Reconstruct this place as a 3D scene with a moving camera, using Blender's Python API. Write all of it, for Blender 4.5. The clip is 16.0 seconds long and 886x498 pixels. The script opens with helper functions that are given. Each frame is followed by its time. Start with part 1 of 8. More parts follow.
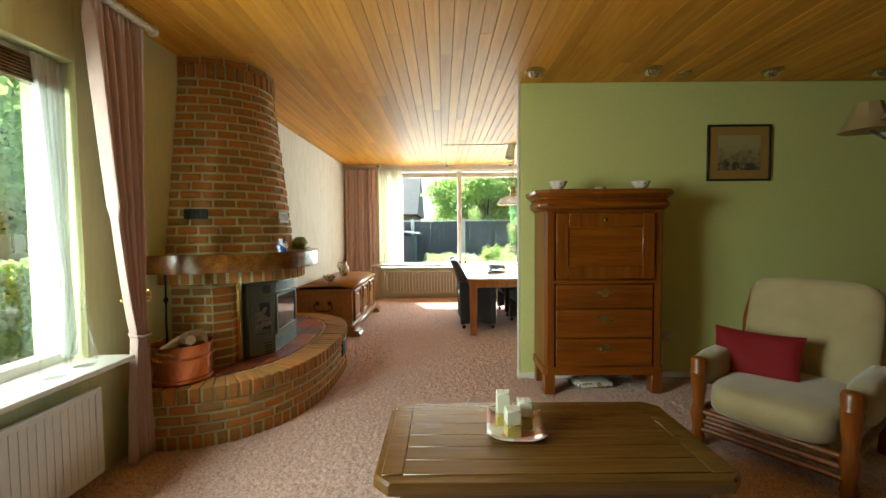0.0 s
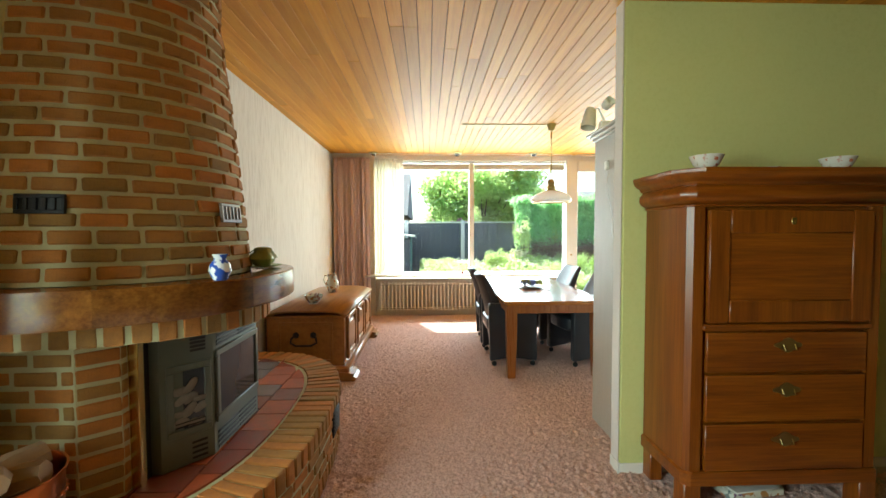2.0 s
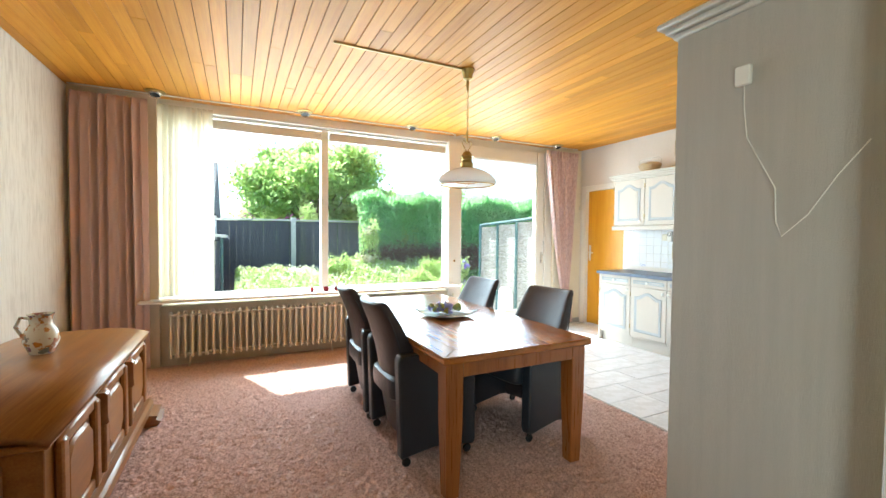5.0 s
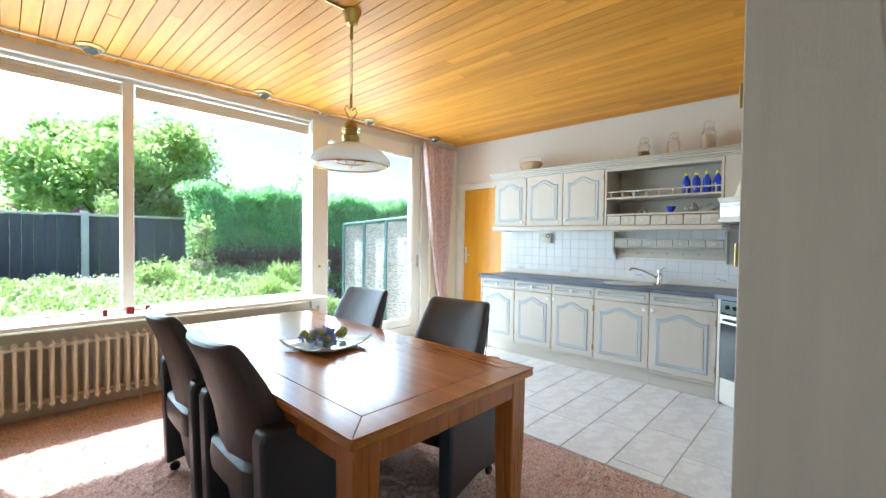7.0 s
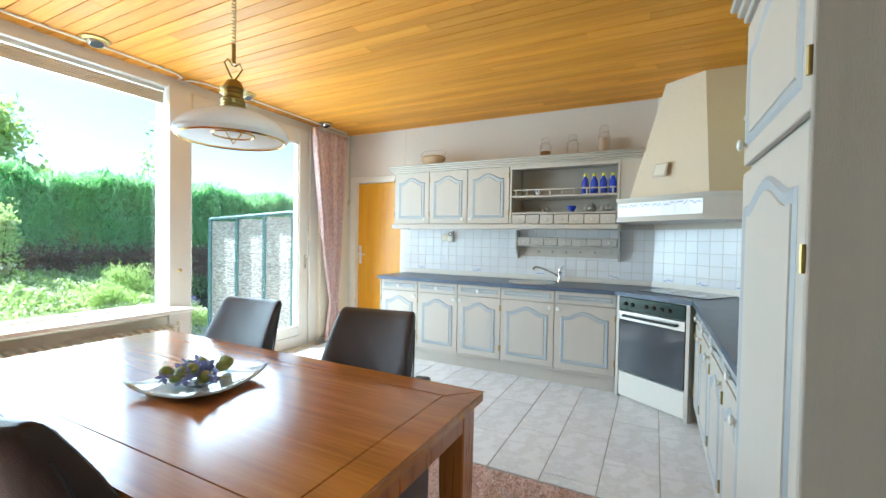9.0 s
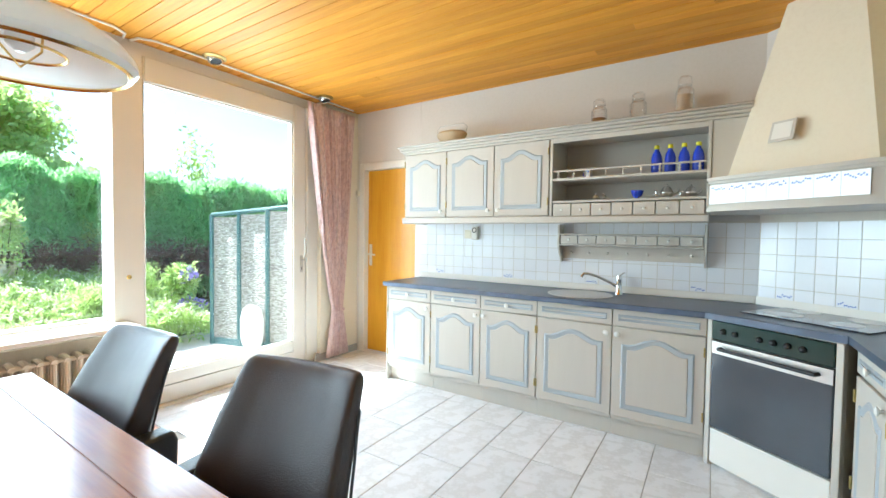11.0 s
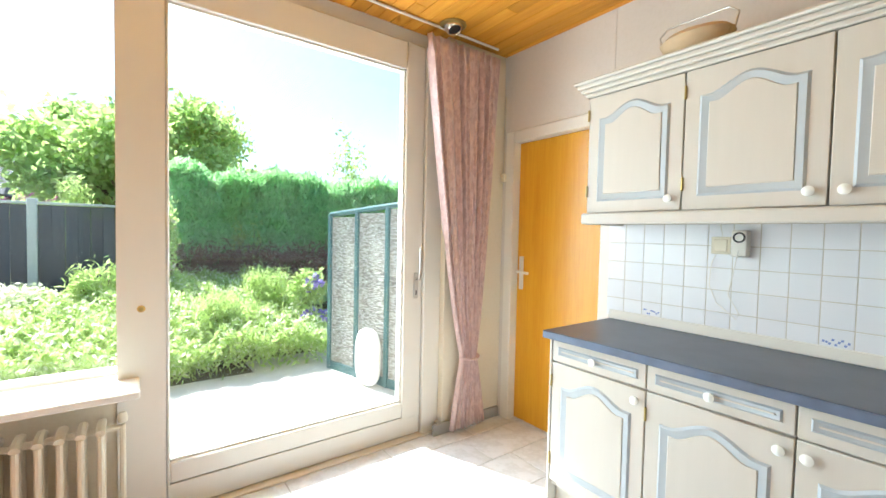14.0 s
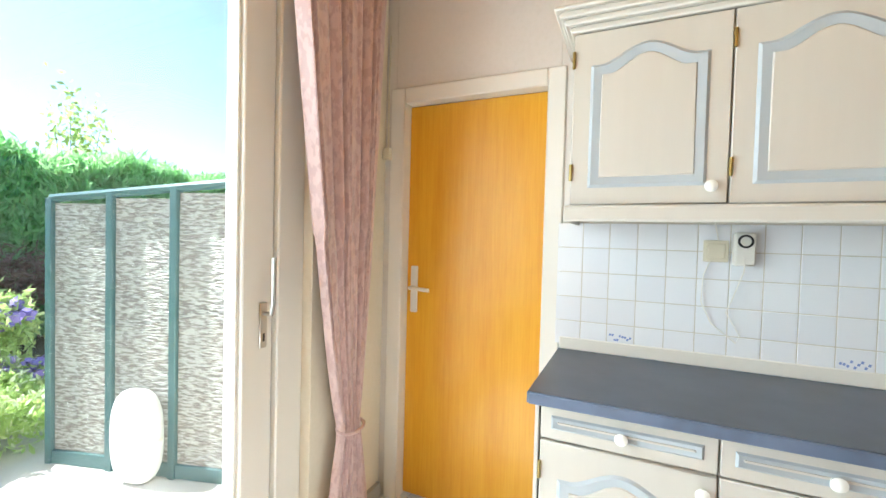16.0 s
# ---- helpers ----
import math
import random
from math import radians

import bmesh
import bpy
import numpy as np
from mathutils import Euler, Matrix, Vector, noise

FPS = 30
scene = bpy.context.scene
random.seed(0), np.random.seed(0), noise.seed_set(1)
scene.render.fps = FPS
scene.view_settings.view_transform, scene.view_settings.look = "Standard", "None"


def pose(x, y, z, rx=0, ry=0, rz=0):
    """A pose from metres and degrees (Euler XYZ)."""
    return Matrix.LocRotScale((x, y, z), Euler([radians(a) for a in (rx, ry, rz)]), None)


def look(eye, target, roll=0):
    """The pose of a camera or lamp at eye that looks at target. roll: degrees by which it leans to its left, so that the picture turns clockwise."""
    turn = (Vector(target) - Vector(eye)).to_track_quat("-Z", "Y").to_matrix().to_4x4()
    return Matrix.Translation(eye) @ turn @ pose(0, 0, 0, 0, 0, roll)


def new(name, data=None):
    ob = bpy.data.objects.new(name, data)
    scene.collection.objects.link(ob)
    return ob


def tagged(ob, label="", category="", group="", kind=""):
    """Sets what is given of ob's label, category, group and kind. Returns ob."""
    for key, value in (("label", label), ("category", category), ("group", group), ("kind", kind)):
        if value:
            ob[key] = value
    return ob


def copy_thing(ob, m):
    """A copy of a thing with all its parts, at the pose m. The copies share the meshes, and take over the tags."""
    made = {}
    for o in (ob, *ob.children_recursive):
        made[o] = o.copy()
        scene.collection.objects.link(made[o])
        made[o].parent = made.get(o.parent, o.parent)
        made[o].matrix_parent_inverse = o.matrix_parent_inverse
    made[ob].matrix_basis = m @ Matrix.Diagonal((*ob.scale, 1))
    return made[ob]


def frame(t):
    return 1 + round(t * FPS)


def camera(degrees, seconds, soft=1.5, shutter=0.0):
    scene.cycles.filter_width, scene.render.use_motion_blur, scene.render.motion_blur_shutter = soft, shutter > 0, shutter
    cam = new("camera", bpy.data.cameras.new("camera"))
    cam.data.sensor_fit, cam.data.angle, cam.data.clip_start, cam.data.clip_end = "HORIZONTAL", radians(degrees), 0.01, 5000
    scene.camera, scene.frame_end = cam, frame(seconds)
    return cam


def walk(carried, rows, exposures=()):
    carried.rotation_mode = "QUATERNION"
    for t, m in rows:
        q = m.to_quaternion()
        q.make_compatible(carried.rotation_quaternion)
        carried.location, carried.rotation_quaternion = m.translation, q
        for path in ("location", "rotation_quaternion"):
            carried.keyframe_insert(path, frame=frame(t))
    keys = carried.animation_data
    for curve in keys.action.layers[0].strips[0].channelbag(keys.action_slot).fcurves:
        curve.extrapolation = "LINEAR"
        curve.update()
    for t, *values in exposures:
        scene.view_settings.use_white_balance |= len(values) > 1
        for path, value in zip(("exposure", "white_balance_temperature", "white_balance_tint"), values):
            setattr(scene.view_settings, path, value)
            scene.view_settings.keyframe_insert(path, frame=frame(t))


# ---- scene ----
cam = camera(93.6, 16.0)
PATH = [
    (0, (0.128, -0.203, 1.358), (0.128, 1.795, 1.269), -0.5),
    (0.5, (0.058, 0.149, 1.355), (0.046, 2.147, 1.27), -0.4),
    (1, (-0.059, 0.533, 1.352), (-0.062, 2.531, 1.27), -0.4),
    (1.5, (-0.155, 0.897, 1.375), (-0.141, 2.895, 1.292), -0.3),
    (2, (-0.272, 1.255, 1.386), (-0.199, 3.252, 1.305), -0.2),
    (2.5, (-0.355, 1.592, 1.391), (-0.169, 3.582, 1.307), -0.2),
    (3, (-0.426, 1.942, 1.387), (-0.123, 3.917, 1.302), -0.4),
    (3.5, (-0.475, 2.251, 1.387), (-0.055, 4.204, 1.3), -0.3),
    (3.7, (-0.488, 2.376, 1.403), (-0.013, 4.317, 1.306), -0.1),
    (5.8, (-0.353, 3.666, 1.3), (0.749, 5.335, 1.253), 0.6),
    (6, (-0.314, 3.718, 1.314), (0.833, 5.355, 1.262), 0.7),
    (6.5, (-0.278, 3.906, 1.312), (1.027, 5.421, 1.263), 0.8),
    (7, (-0.231, 4.09, 1.31), (1.221, 5.465, 1.265), 0.8),
    (7.5, (-0.219, 4.234, 1.312), (1.348, 5.477, 1.267), 0.9),
    (8, (-0.225, 4.353, 1.296), (1.444, 5.454, 1.256), 0.9),
    (8.5, (-0.19, 4.432, 1.297), (1.56, 5.4, 1.255), 0.9),
    (8.7, (-0.147, 4.466, 1.301), (1.635, 5.373, 1.256), 1.0),
    (10.8, (0.831, 4.734, 1.325), (2.568, 5.722, 1.261), 0.9),
    (11, (0.909, 4.778, 1.326), (2.586, 5.865, 1.258), 0.8),
    (11.5, (1.112, 4.897, 1.338), (2.618, 6.211, 1.262), 0.8),
    (12, (1.358, 5.012, 1.339), (2.672, 6.518, 1.258), 0.7),
    (12.5, (1.615, 5.127, 1.349), (2.803, 6.734, 1.266), 0.7),
    (13, (1.841, 5.345, 1.343), (2.978, 6.988, 1.259), 0.8),
    (13.5, (2.01, 5.616, 1.343), (3.153, 7.255, 1.267), 1.0),
    (14, (2.14, 5.936, 1.363), (3.334, 7.538, 1.289), 1.2),
    (14.5, (2.233, 6.212, 1.362), (3.559, 7.707, 1.29), 1.2),
    (15, (2.331, 6.484, 1.337), (3.823, 7.815, 1.277), 1.5),
    (15.5, (2.416, 6.738, 1.34), (4.072, 7.858, 1.283), 1.5),
    (16, (2.509, 6.999, 1.356), (4.329, 7.825, 1.305), 1.5),
]
walk(cam, [(t, look(eye, target, roll)) for t, eye, target, roll in PATH],
     [(0.0, 1.5, 6250, -9), (2.0, 1.65, 5950, -8), (3.5, 1.62, 5750, -5), (6.0, 1.38, 5500, -4), (7.0, 1.3, 5250, -5), (8.5, 1.22, 5250, -7), (11.0, 1.42, 5450, -5), (12.5, 1.38, 5750, -3), (16.0, 1.2, 5850, -2)])
SUN = Vector((-0.66, 1.61, 2.4)).normalized()
world = bpy.data.worlds.new("sky")
scene.world = world
world.use_nodes = True
wn = world.node_tree.nodes
sky = wn.new("ShaderNodeTexSky")
sky.sky_type, sky.sun_disc = "NISHITA", False
sky.sun_elevation, sky.sun_rotation = math.asin(SUN.z), math.atan2(SUN.x, SUN.y)
world.node_tree.links.new(sky.outputs[0], wn["Background"].inputs[0])
wn["Background"].inputs[1].default_value = 0.15
sun = new("sun", bpy.data.lights.new("sun", "SUN"))
sun.data.energy, sun.data.angle, sun.data.color = 5.0, radians(0.6), (1.0, 0.94, 0.86)
sun.matrix_world = look(SUN * 30, (0, 0, 0))


def window_lamp(name, at, aim, w, h, watts, color):
    """The sky's light through one window opening."""
    lamp = new(name, bpy.data.lights.new(name, "AREA"))
    lamp.data.shape, lamp.data.size, lamp.data.size_y = "RECTANGLE", w, h
    lamp.data.energy, lamp.data.color = watts, color
    lamp.matrix_world = look(at, aim)
    return lamp


window_lamp("sky_light", (0.5, 8.72, 1.6), (0.5, 7.0, 1.35), 2.9, 1.7, 54, (0.93, 0.97, 1.0))
window_lamp("sky_light", (2.95, 8.72, 1.35), (2.95, 7.0, 1.1), 1.3, 2.1, 34, (0.93, 0.97, 1.0))
window_lamp("sky_light", (-2.4, 0.5, 1.6), (0.7, 1.0, 0.1), 1.4, 1.4, 58, (0.95, 1.0, 0.92))


# ---- materials ----
def rgb(h):
    c = [int(h[i:i + 2], 16) / 255 for i in (0, 2, 4)]
    return tuple(((v + 0.055) / 1.055) ** 2.4 if v > 0.04 else v / 12.92 for v in c) + (1,)


class Mat:
    """A small builder of node materials."""

    def __init__(self, name, rough=0.6, metal=0.0, spec=0.5):
        self.m = bpy.data.materials.new(name)
        self.m.use_nodes = True
        self.t = self.m.node_tree
        self.b = self.t.nodes["Principled BSDF"]
        self.b.inputs["Roughness"].default_value = rough
        self.b.inputs["Metallic"].default_value = metal
        self.b.inputs["Specular IOR Level"].default_value = spec

    def n(self, kind, **v):
        nd = self.t.nodes.new("ShaderNode" + kind)
        for k, x in v.items():
            nd.inputs[k.replace("_", " ")].default_value = x
        return nd

    def l(self, a, b):
        self.t.links.new(a, b)

    def coords(self, scale=(1, 1, 1), use="Object", island=False, offset=3.0):
        tc = self.n("TexCoord")
        mp = self.n("Mapping")
        mp.inputs["Scale"].default_value = scale
        self.l(tc.outputs[use], mp.inputs[0])
        if island:
            g = self.t.nodes.new("ShaderNodeNewGeometry")
            mul = self.n("Math")
            mul.operation = "MULTIPLY"
            mul.inputs[1].default_value = offset
            self.l(g.outputs["Random Per Island"], mul.inputs[0])
            self.l(mul.outputs[0], mp.inputs["Location"])
        return mp.outputs[0]

    def noise(self, co, scale, detail=4, rough=0.6):
        nz = self.n("TexNoise", Scale=scale, Detail=detail, Roughness=rough)
        self.l(co, nz.inputs["Vector"])
        return nz.outputs["Fac"]

    def ramp(self, fac, stops):
        r = self.t.nodes.new("ShaderNodeValToRGB")
        e = r.color_ramp.elements
        while len(e) < len(stops):
            e.new(0.5)
        for el, (p, c) in zip(e, stops):
            el.position, el.color = p, c
        self.l(fac, r.inputs[0])
        return r.outputs[0]

    def mix(self, fac, a, b, mode="MIX"):
        x = self.t.nodes.new("ShaderNodeMix")
        x.data_type, x.blend_type = "RGBA", mode
        for sock, v in ((0, fac), (6, a), (7, b)):
            if isinstance(v, (int, float, tuple)):
                x.inputs[sock].default_value = v
            else:
                self.l(v, x.inputs[sock])
        return x.outputs[2]

    def color(self, c):
        if isinstance(c, tuple):
            self.b.inputs["Base Color"].default_value = c
        else:
            self.l(c, self.b.inputs["Base Color"])

    def bump(self, fac, strength=0.3, dist=0.01):
        bp = self.n("Bump", Strength=strength, Distance=dist)
        self.l(fac, bp.inputs["Height"])
        self.l(bp.outputs[0], self.b.inputs["Normal"])

    def rough(self, fac, lo, hi):
        r = self.n("MapRange", To_Min=lo, To_Max=hi)
        self.l(fac, r.inputs[0])
        self.l(r.outputs[0], self.b.inputs["Roughness"])

    def rand(self):
        return self.n("ObjectInfo").outputs["Random"]

    def island(self):
        return self.t.nodes.new("ShaderNodeNewGeometry").outputs["Random Per Island"]


def paint(name, c, rough=0.5, var=0.06, bump=0.05, grain=300.0, stretch=(1, 1, 1)):
    m = Mat(name, rough)
    co = m.coords(stretch)
    n1, n2 = m.noise(co, 2.5), m.noise(co, grain)
    dark = tuple(v * (1 - 2 * var) for v in c[:3]) + (1,)
    m.color(m.mix(n1, dark, c))
    m.rough(n2, rough * 0.85, min(1, rough * 1.15))
    m.bump(n2, bump * 4, 0.0015)
    return m.m


def wood(name, c1, c2, c3, axis=1, scale=1.0, rough=0.35, spread=0.25, piece=False, coat=0.0, gap=18.0, spec=0.5, each=False, coat_rough=0.12):
    """Planed wood with the grain along one axis; boards differ where piece is set."""
    m = Mat(name, rough, spec=spec)
    st = [gap * scale] * 3
    st[axis] = 1.1 * scale
    co = m.coords(tuple(st), island=piece, offset=37.0)
    n1 = m.noise(co, 1.0, 6, 0.65)
    st2 = [70 * scale] * 3
    st2[axis] = 2.2 * scale
    n2 = m.noise(m.coords(tuple(st2), island=piece, offset=11.0), 1.6, 4, 0.7)
    base = m.ramp(n1, [(0.28, c1), (0.5, c2), (0.74, c3)])
    col = m.mix(0.35, base, m.ramp(n2, [(0.35, c1), (0.65, c3)]))
    if piece:
        hue = m.n("HueSaturation")
        r = m.n("MapRange", To_Min=1 - spread, To_Max=1 + spread)
        m.l(m.rand() if each else m.island(), r.inputs[0])
        m.l(r.outputs[0], hue.inputs["Value"])
        m.l(col, hue.inputs["Color"])
        col = hue.outputs[0]
    m.color(col)
    m.rough(n2, rough * 0.8, rough * 1.25)
    m.bump(n2, 0.15, 0.002)
    if coat:
        m.b.inputs["Coat Weight"].default_value = coat
        m.b.inputs["Coat Roughness"].default_value = coat_rough
    return m.m


def stucco(name, c, dark, streak=True):
    m = Mat(name, 0.85, spec=0.25)
    co = m.coords((44, 44, 5) if streak else (45, 45, 45))
    n = m.noise(co, 1.0, 6, 0.7)
    big = m.noise(m.coords(), 0.9, 3)
    m.color(m.mix(m.ramp(n, [(0.36, (0, 0, 0, 1)), (0.54, (1, 1, 1, 1))]), m.mix(big, dark, c), c))
    m.bump(n, 0.8 if streak else 0.25, 0.006 if streak else 0.003)
    return m.m


def brick_mat(name, pieces, a, b, c, d):
    m = Mat(name, 0.88, spec=0.25)
    co = m.coords()
    n1, n2 = m.noise(co, 22, 5, 0.7), m.noise(co, 120, 3)
    r = m.rand() if pieces else m.island()
    base = m.ramp(r, [(0.0, a), (0.3, b), (0.6, c), (0.9, d)])
    m.color(m.mix(m.ramp(n1, [(0.35, (0, 0, 0, 1)), (0.75, (0.45, 0.45, 0.45, 1))]), base, (0.13, 0.085, 0.045, 1)))
    m.bump(m.mix(0.5, n1, n2), 0.7, 0.006)
    return m.m


def plain(name, c, rough=0.4, metal=0.0, bump=0.0, grain=120, spec=0.5, var=0.12):
    m = Mat(name, rough, metal, spec)
    n = m.noise(m.coords(), 6, 3)
    m.color(m.mix(n, tuple(v * (1 - var) for v in c[:3]) + (1,), tuple(min(1, v * (1 + var)) for v in c[:3]) + (1,)))
    if bump:
        m.bump(m.noise(m.coords(), grain, 4), bump, 0.003)
    return m.m


def fabric(name, c, dark, scale=420, sheen=0.3, damask=False):
    m = Mat(name, 0.75 if not damask else 0.5, spec=0.3)
    co = m.coords()
    n = m.noise(co, scale, 2)
    if damask:
        v = m.noise(m.coords((1, 1, 0.6)), 34, 3, 0.55)
        f = m.ramp(v, [(0.47, (0, 0, 0, 1)), (0.53, (1, 1, 1, 1))])
        m.color(m.mix(f, dark, c))
        m.rough(f, 0.30, 0.6)
    else:
        m.color(m.mix(m.noise(co, 5, 3), dark, c))
    m.b.inputs["Sheen Weight"].default_value = sheen
    m.bump(n, 0.3, 0.002)
    return m.m


def leaf_mat(name, a, b, trans=0.5):
    m = Mat(name, 0.55)
    m.color(m.ramp(m.island(), [(0.0, a), (1.0, b)]))
    m.b.inputs["Transmission Weight"].default_value = 0.0
    tr = m.n("BsdfTranslucent")
    tr.inputs[0].default_value = tuple(min(1, v * 1.8) for v in b[:3]) + (1,)
    mx = m.n("MixShader")
    mx.inputs[0].default_value = trans * 0.6
    out = m.t.nodes["Material Output"]
    m.l(m.b.outputs[0], mx.inputs[1])
    m.l(tr.outputs[0], mx.inputs[2])
    m.l(mx.outputs[0], out.inputs[0])
    return m.m


def glass(name, tint=(1, 1, 1, 1), rough=0.0, thin=True):
    m = Mat(name, rough)
    if thin:
        tp, gl, lw, mx = m.n("BsdfTransparent"), m.n("BsdfGlossy", Roughness=0.02), m.n("LayerWeight", Blend=0.5), m.n("MixShader")
        fr = m.n("MapRange", From_Min=0.2, From_Max=1.0, To_Min=0.04, To_Max=0.55)
        m.l(lw.outputs["Facing"], fr.inputs[0])
        tp.inputs[0].default_value = tint
        m.l(fr.outputs[0], mx.inputs[0])
        m.l(tp.outputs[0], mx.inputs[1])
        m.l(gl.outputs[0], mx.inputs[2])
        m.l(mx.outputs[0], m.t.nodes["Material Output"].inputs[0])
    else:
        m.b.inputs["Transmission Weight"].default_value = 1.0
        m.b.inputs["Base Color"].default_value = tint
        m.b.inputs["IOR"].default_value = 1.45
    return m.m


def sheer_mat(name, c):
    m = Mat(name, 0.9)
    tr, tp, mx, mx2 = m.n("BsdfTranslucent"), m.n("BsdfTransparent"), m.n("MixShader"), m.n("MixShader")
    tr.inputs[0].default_value = c
    m.color(c)
    mx.inputs[0].default_value, mx2.inputs[0].default_value = 0.55, 0.22
    m.l(m.b.outputs[0], mx.inputs[1])
    m.l(tr.outputs[0], mx.inputs[2])
    m.l(mx.outputs[0], mx2.inputs[1])
    m.l(tp.outputs[0], mx2.inputs[2])
    m.l(mx2.outputs[0], m.t.nodes["Material Output"].inputs[0])
    return m.m


M = {}
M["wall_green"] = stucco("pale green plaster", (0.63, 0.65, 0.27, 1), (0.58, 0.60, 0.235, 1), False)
# Darkened copy of the green plaster, so the unseen walls bounce less light.
M["wall_dim"] = stucco("darkened plaster of unseen walls", (0.30, 0.30, 0.14, 1), (0.26, 0.26, 0.12, 1), False)
M["wall_west"] = stucco("cream streaked stucco", (0.76, 0.72, 0.64, 1), (0.50, 0.44, 0.36, 1))
M["wall_west_green"] = stucco("green cream stucco", (0.76, 0.77, 0.44, 1), (0.68, 0.69, 0.38, 1))
M["wall_white"] = stucco("white plaster", (0.70, 0.66, 0.62, 1), (0.66, 0.62, 0.57, 1), False)
M["wall_cream"] = stucco("cream window wall plaster", (0.78, 0.71, 0.58, 1), (0.73, 0.66, 0.52, 1), False)
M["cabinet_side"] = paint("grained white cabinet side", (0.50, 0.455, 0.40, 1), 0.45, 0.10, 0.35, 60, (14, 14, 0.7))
M["cedar"] = wood("cedar ceiling boards", (0.52, 0.20, 0.018, 1), (0.64, 0.29, 0.03, 1), (0.72, 0.37, 0.05, 1), 1, 1.0, 0.50, 0.15, True, spec=0.28)
M["gap"] = plain("dark joint", (0.07, 0.025, 0.008, 1), 1.0, spec=0.0)
M["mahogany"] = wood("mahogany", (0.10, 0.018, 0.001, 1), (0.20, 0.050, 0.002, 1), (0.31, 0.095, 0.005, 1), 2, 1.0, 0.36, coat=0.3, spec=0.4, coat_rough=0.3)
M["mahogany_x"] = wood("mahogany crosswise", (0.09, 0.014, 0.001, 1), (0.20, 0.048, 0.002, 1), (0.33, 0.10, 0.005, 1), 0, 1.0, 0.34, coat=0.3, spec=0.4, coat_rough=0.25)
M["chestwood"] = wood("brown oak", (0.20, 0.075, 0.014, 1), (0.31, 0.128, 0.026, 1), (0.43, 0.20, 0.048, 1), 1, 1.0, 0.35, coat=0.35, coat_rough=0.25)
M["mantel"] = wood("mantel timber", (0.06, 0.018, 0.004, 1), (0.15, 0.052, 0.009, 1), (0.27, 0.115, 0.02, 1), 1, 0.7, 0.2, piece=True, spread=0.6, coat=0.4, each=True)
M["table"] = wood("cherry tabletop", (0.22, 0.062, 0.009, 1), (0.34, 0.115, 0.017, 1), (0.43, 0.17, 0.028, 1), 1, 0.8, 0.22, coat=0.35)
M["tableleg"] = wood("cherry leg", (0.18, 0.050, 0.009, 1), (0.27, 0.085, 0.015, 1), (0.35, 0.125, 0.024, 1), 2, 0.8, 0.28, coat=0.3)
M["coffee"] = wood("dark oak", (0.09, 0.042, 0.008, 1), (0.14, 0.066, 0.013, 1), (0.20, 0.10, 0.023, 1), 0, 1.0, 0.22, coat=0.4)
M["doorwood"] = wood("honey veneer", (0.66, 0.29, 0.012, 1), (0.74, 0.37, 0.02, 1), (0.80, 0.44, 0.035, 1), 2, 1.0, 0.3, coat=0.2, gap=9)
M["cream"] = paint("cream cabinet paint", (0.585, 0.545, 0.485, 1), 0.42, 0.04, 0.12, 120, (9, 9, 0.8))
M["glaze"] = paint("blue grey glazed moulding", (0.47, 0.51, 0.545, 1), 0.45, 0.12, 0.1)
M["white"] = paint("white gloss paint", (0.80, 0.77, 0.71, 1), 0.35, 0.03, 0.03)
M["sill"] = paint("white sill", (0.82, 0.80, 0.75, 1), 0.3, 0.02, 0.02)
M["radiator"] = paint("ivory radiator enamel", (0.74, 0.68, 0.54, 1), 0.35, 0.04, 0.03)
M["panelrad"] = paint("white radiator enamel", (0.76, 0.76, 0.74, 1), 0.35, 0.03, 0.03)
M["brick"] = brick_mat("fired brick", True, (0.52, 0.20, 0.045, 1), (0.41, 0.19, 0.05, 1), (0.30, 0.18, 0.055, 1), (0.46, 0.18, 0.04, 1))
M["brick_stuff"] = brick_mat("fired brick joined", False, (0.52, 0.20, 0.045, 1), (0.41, 0.19, 0.05, 1), (0.30, 0.18, 0.055, 1), (0.46, 0.18, 0.04, 1))
M["mortar"] = plain("lime mortar", (0.47, 0.45, 0.26, 1), 0.95, bump=0.8, grain=90)
M["quarry"] = brick_mat("glazed quarry tile", True, rgb("a3492a"), rgb("b0583a"), rgb("8a4030"), rgb("6e6a72"))
M["quarry"].node_tree.nodes["Principled BSDF"].inputs["Roughness"].default_value = 0.25
M["brass"] = plain("brass", (0.72, 0.50, 0.18, 1), 0.25, 1.0, 0.05)
M["oldbrass"] = plain("aged brass", (0.42, 0.32, 0.12, 1), 0.38, 1.0, 0.1)
M["iron"] = plain("black iron", (0.03, 0.03, 0.032, 1), 0.5, 0.7, 0.1)
M["stove"] = plain("grey green stove enamel", (0.115, 0.130, 0.105, 1), 0.42, 0.2, 0.05)
M["black"] = plain("black", (0.012, 0.012, 0.013, 1), 0.5)
M["chrome"] = plain("chrome", (0.75, 0.75, 0.74, 1), 0.15, 1.0)
M["steel"] = plain("brushed steel", (0.55, 0.53, 0.50, 1), 0.3, 1.0, 0.05)
M["log"] = plain("ceramic log", (0.20, 0.175, 0.145, 1), 0.9, bump=0.9, grain=30)
M["bark"] = plain("split firewood", (0.36, 0.24, 0.14, 1), 0.9, bump=0.9, grain=40)


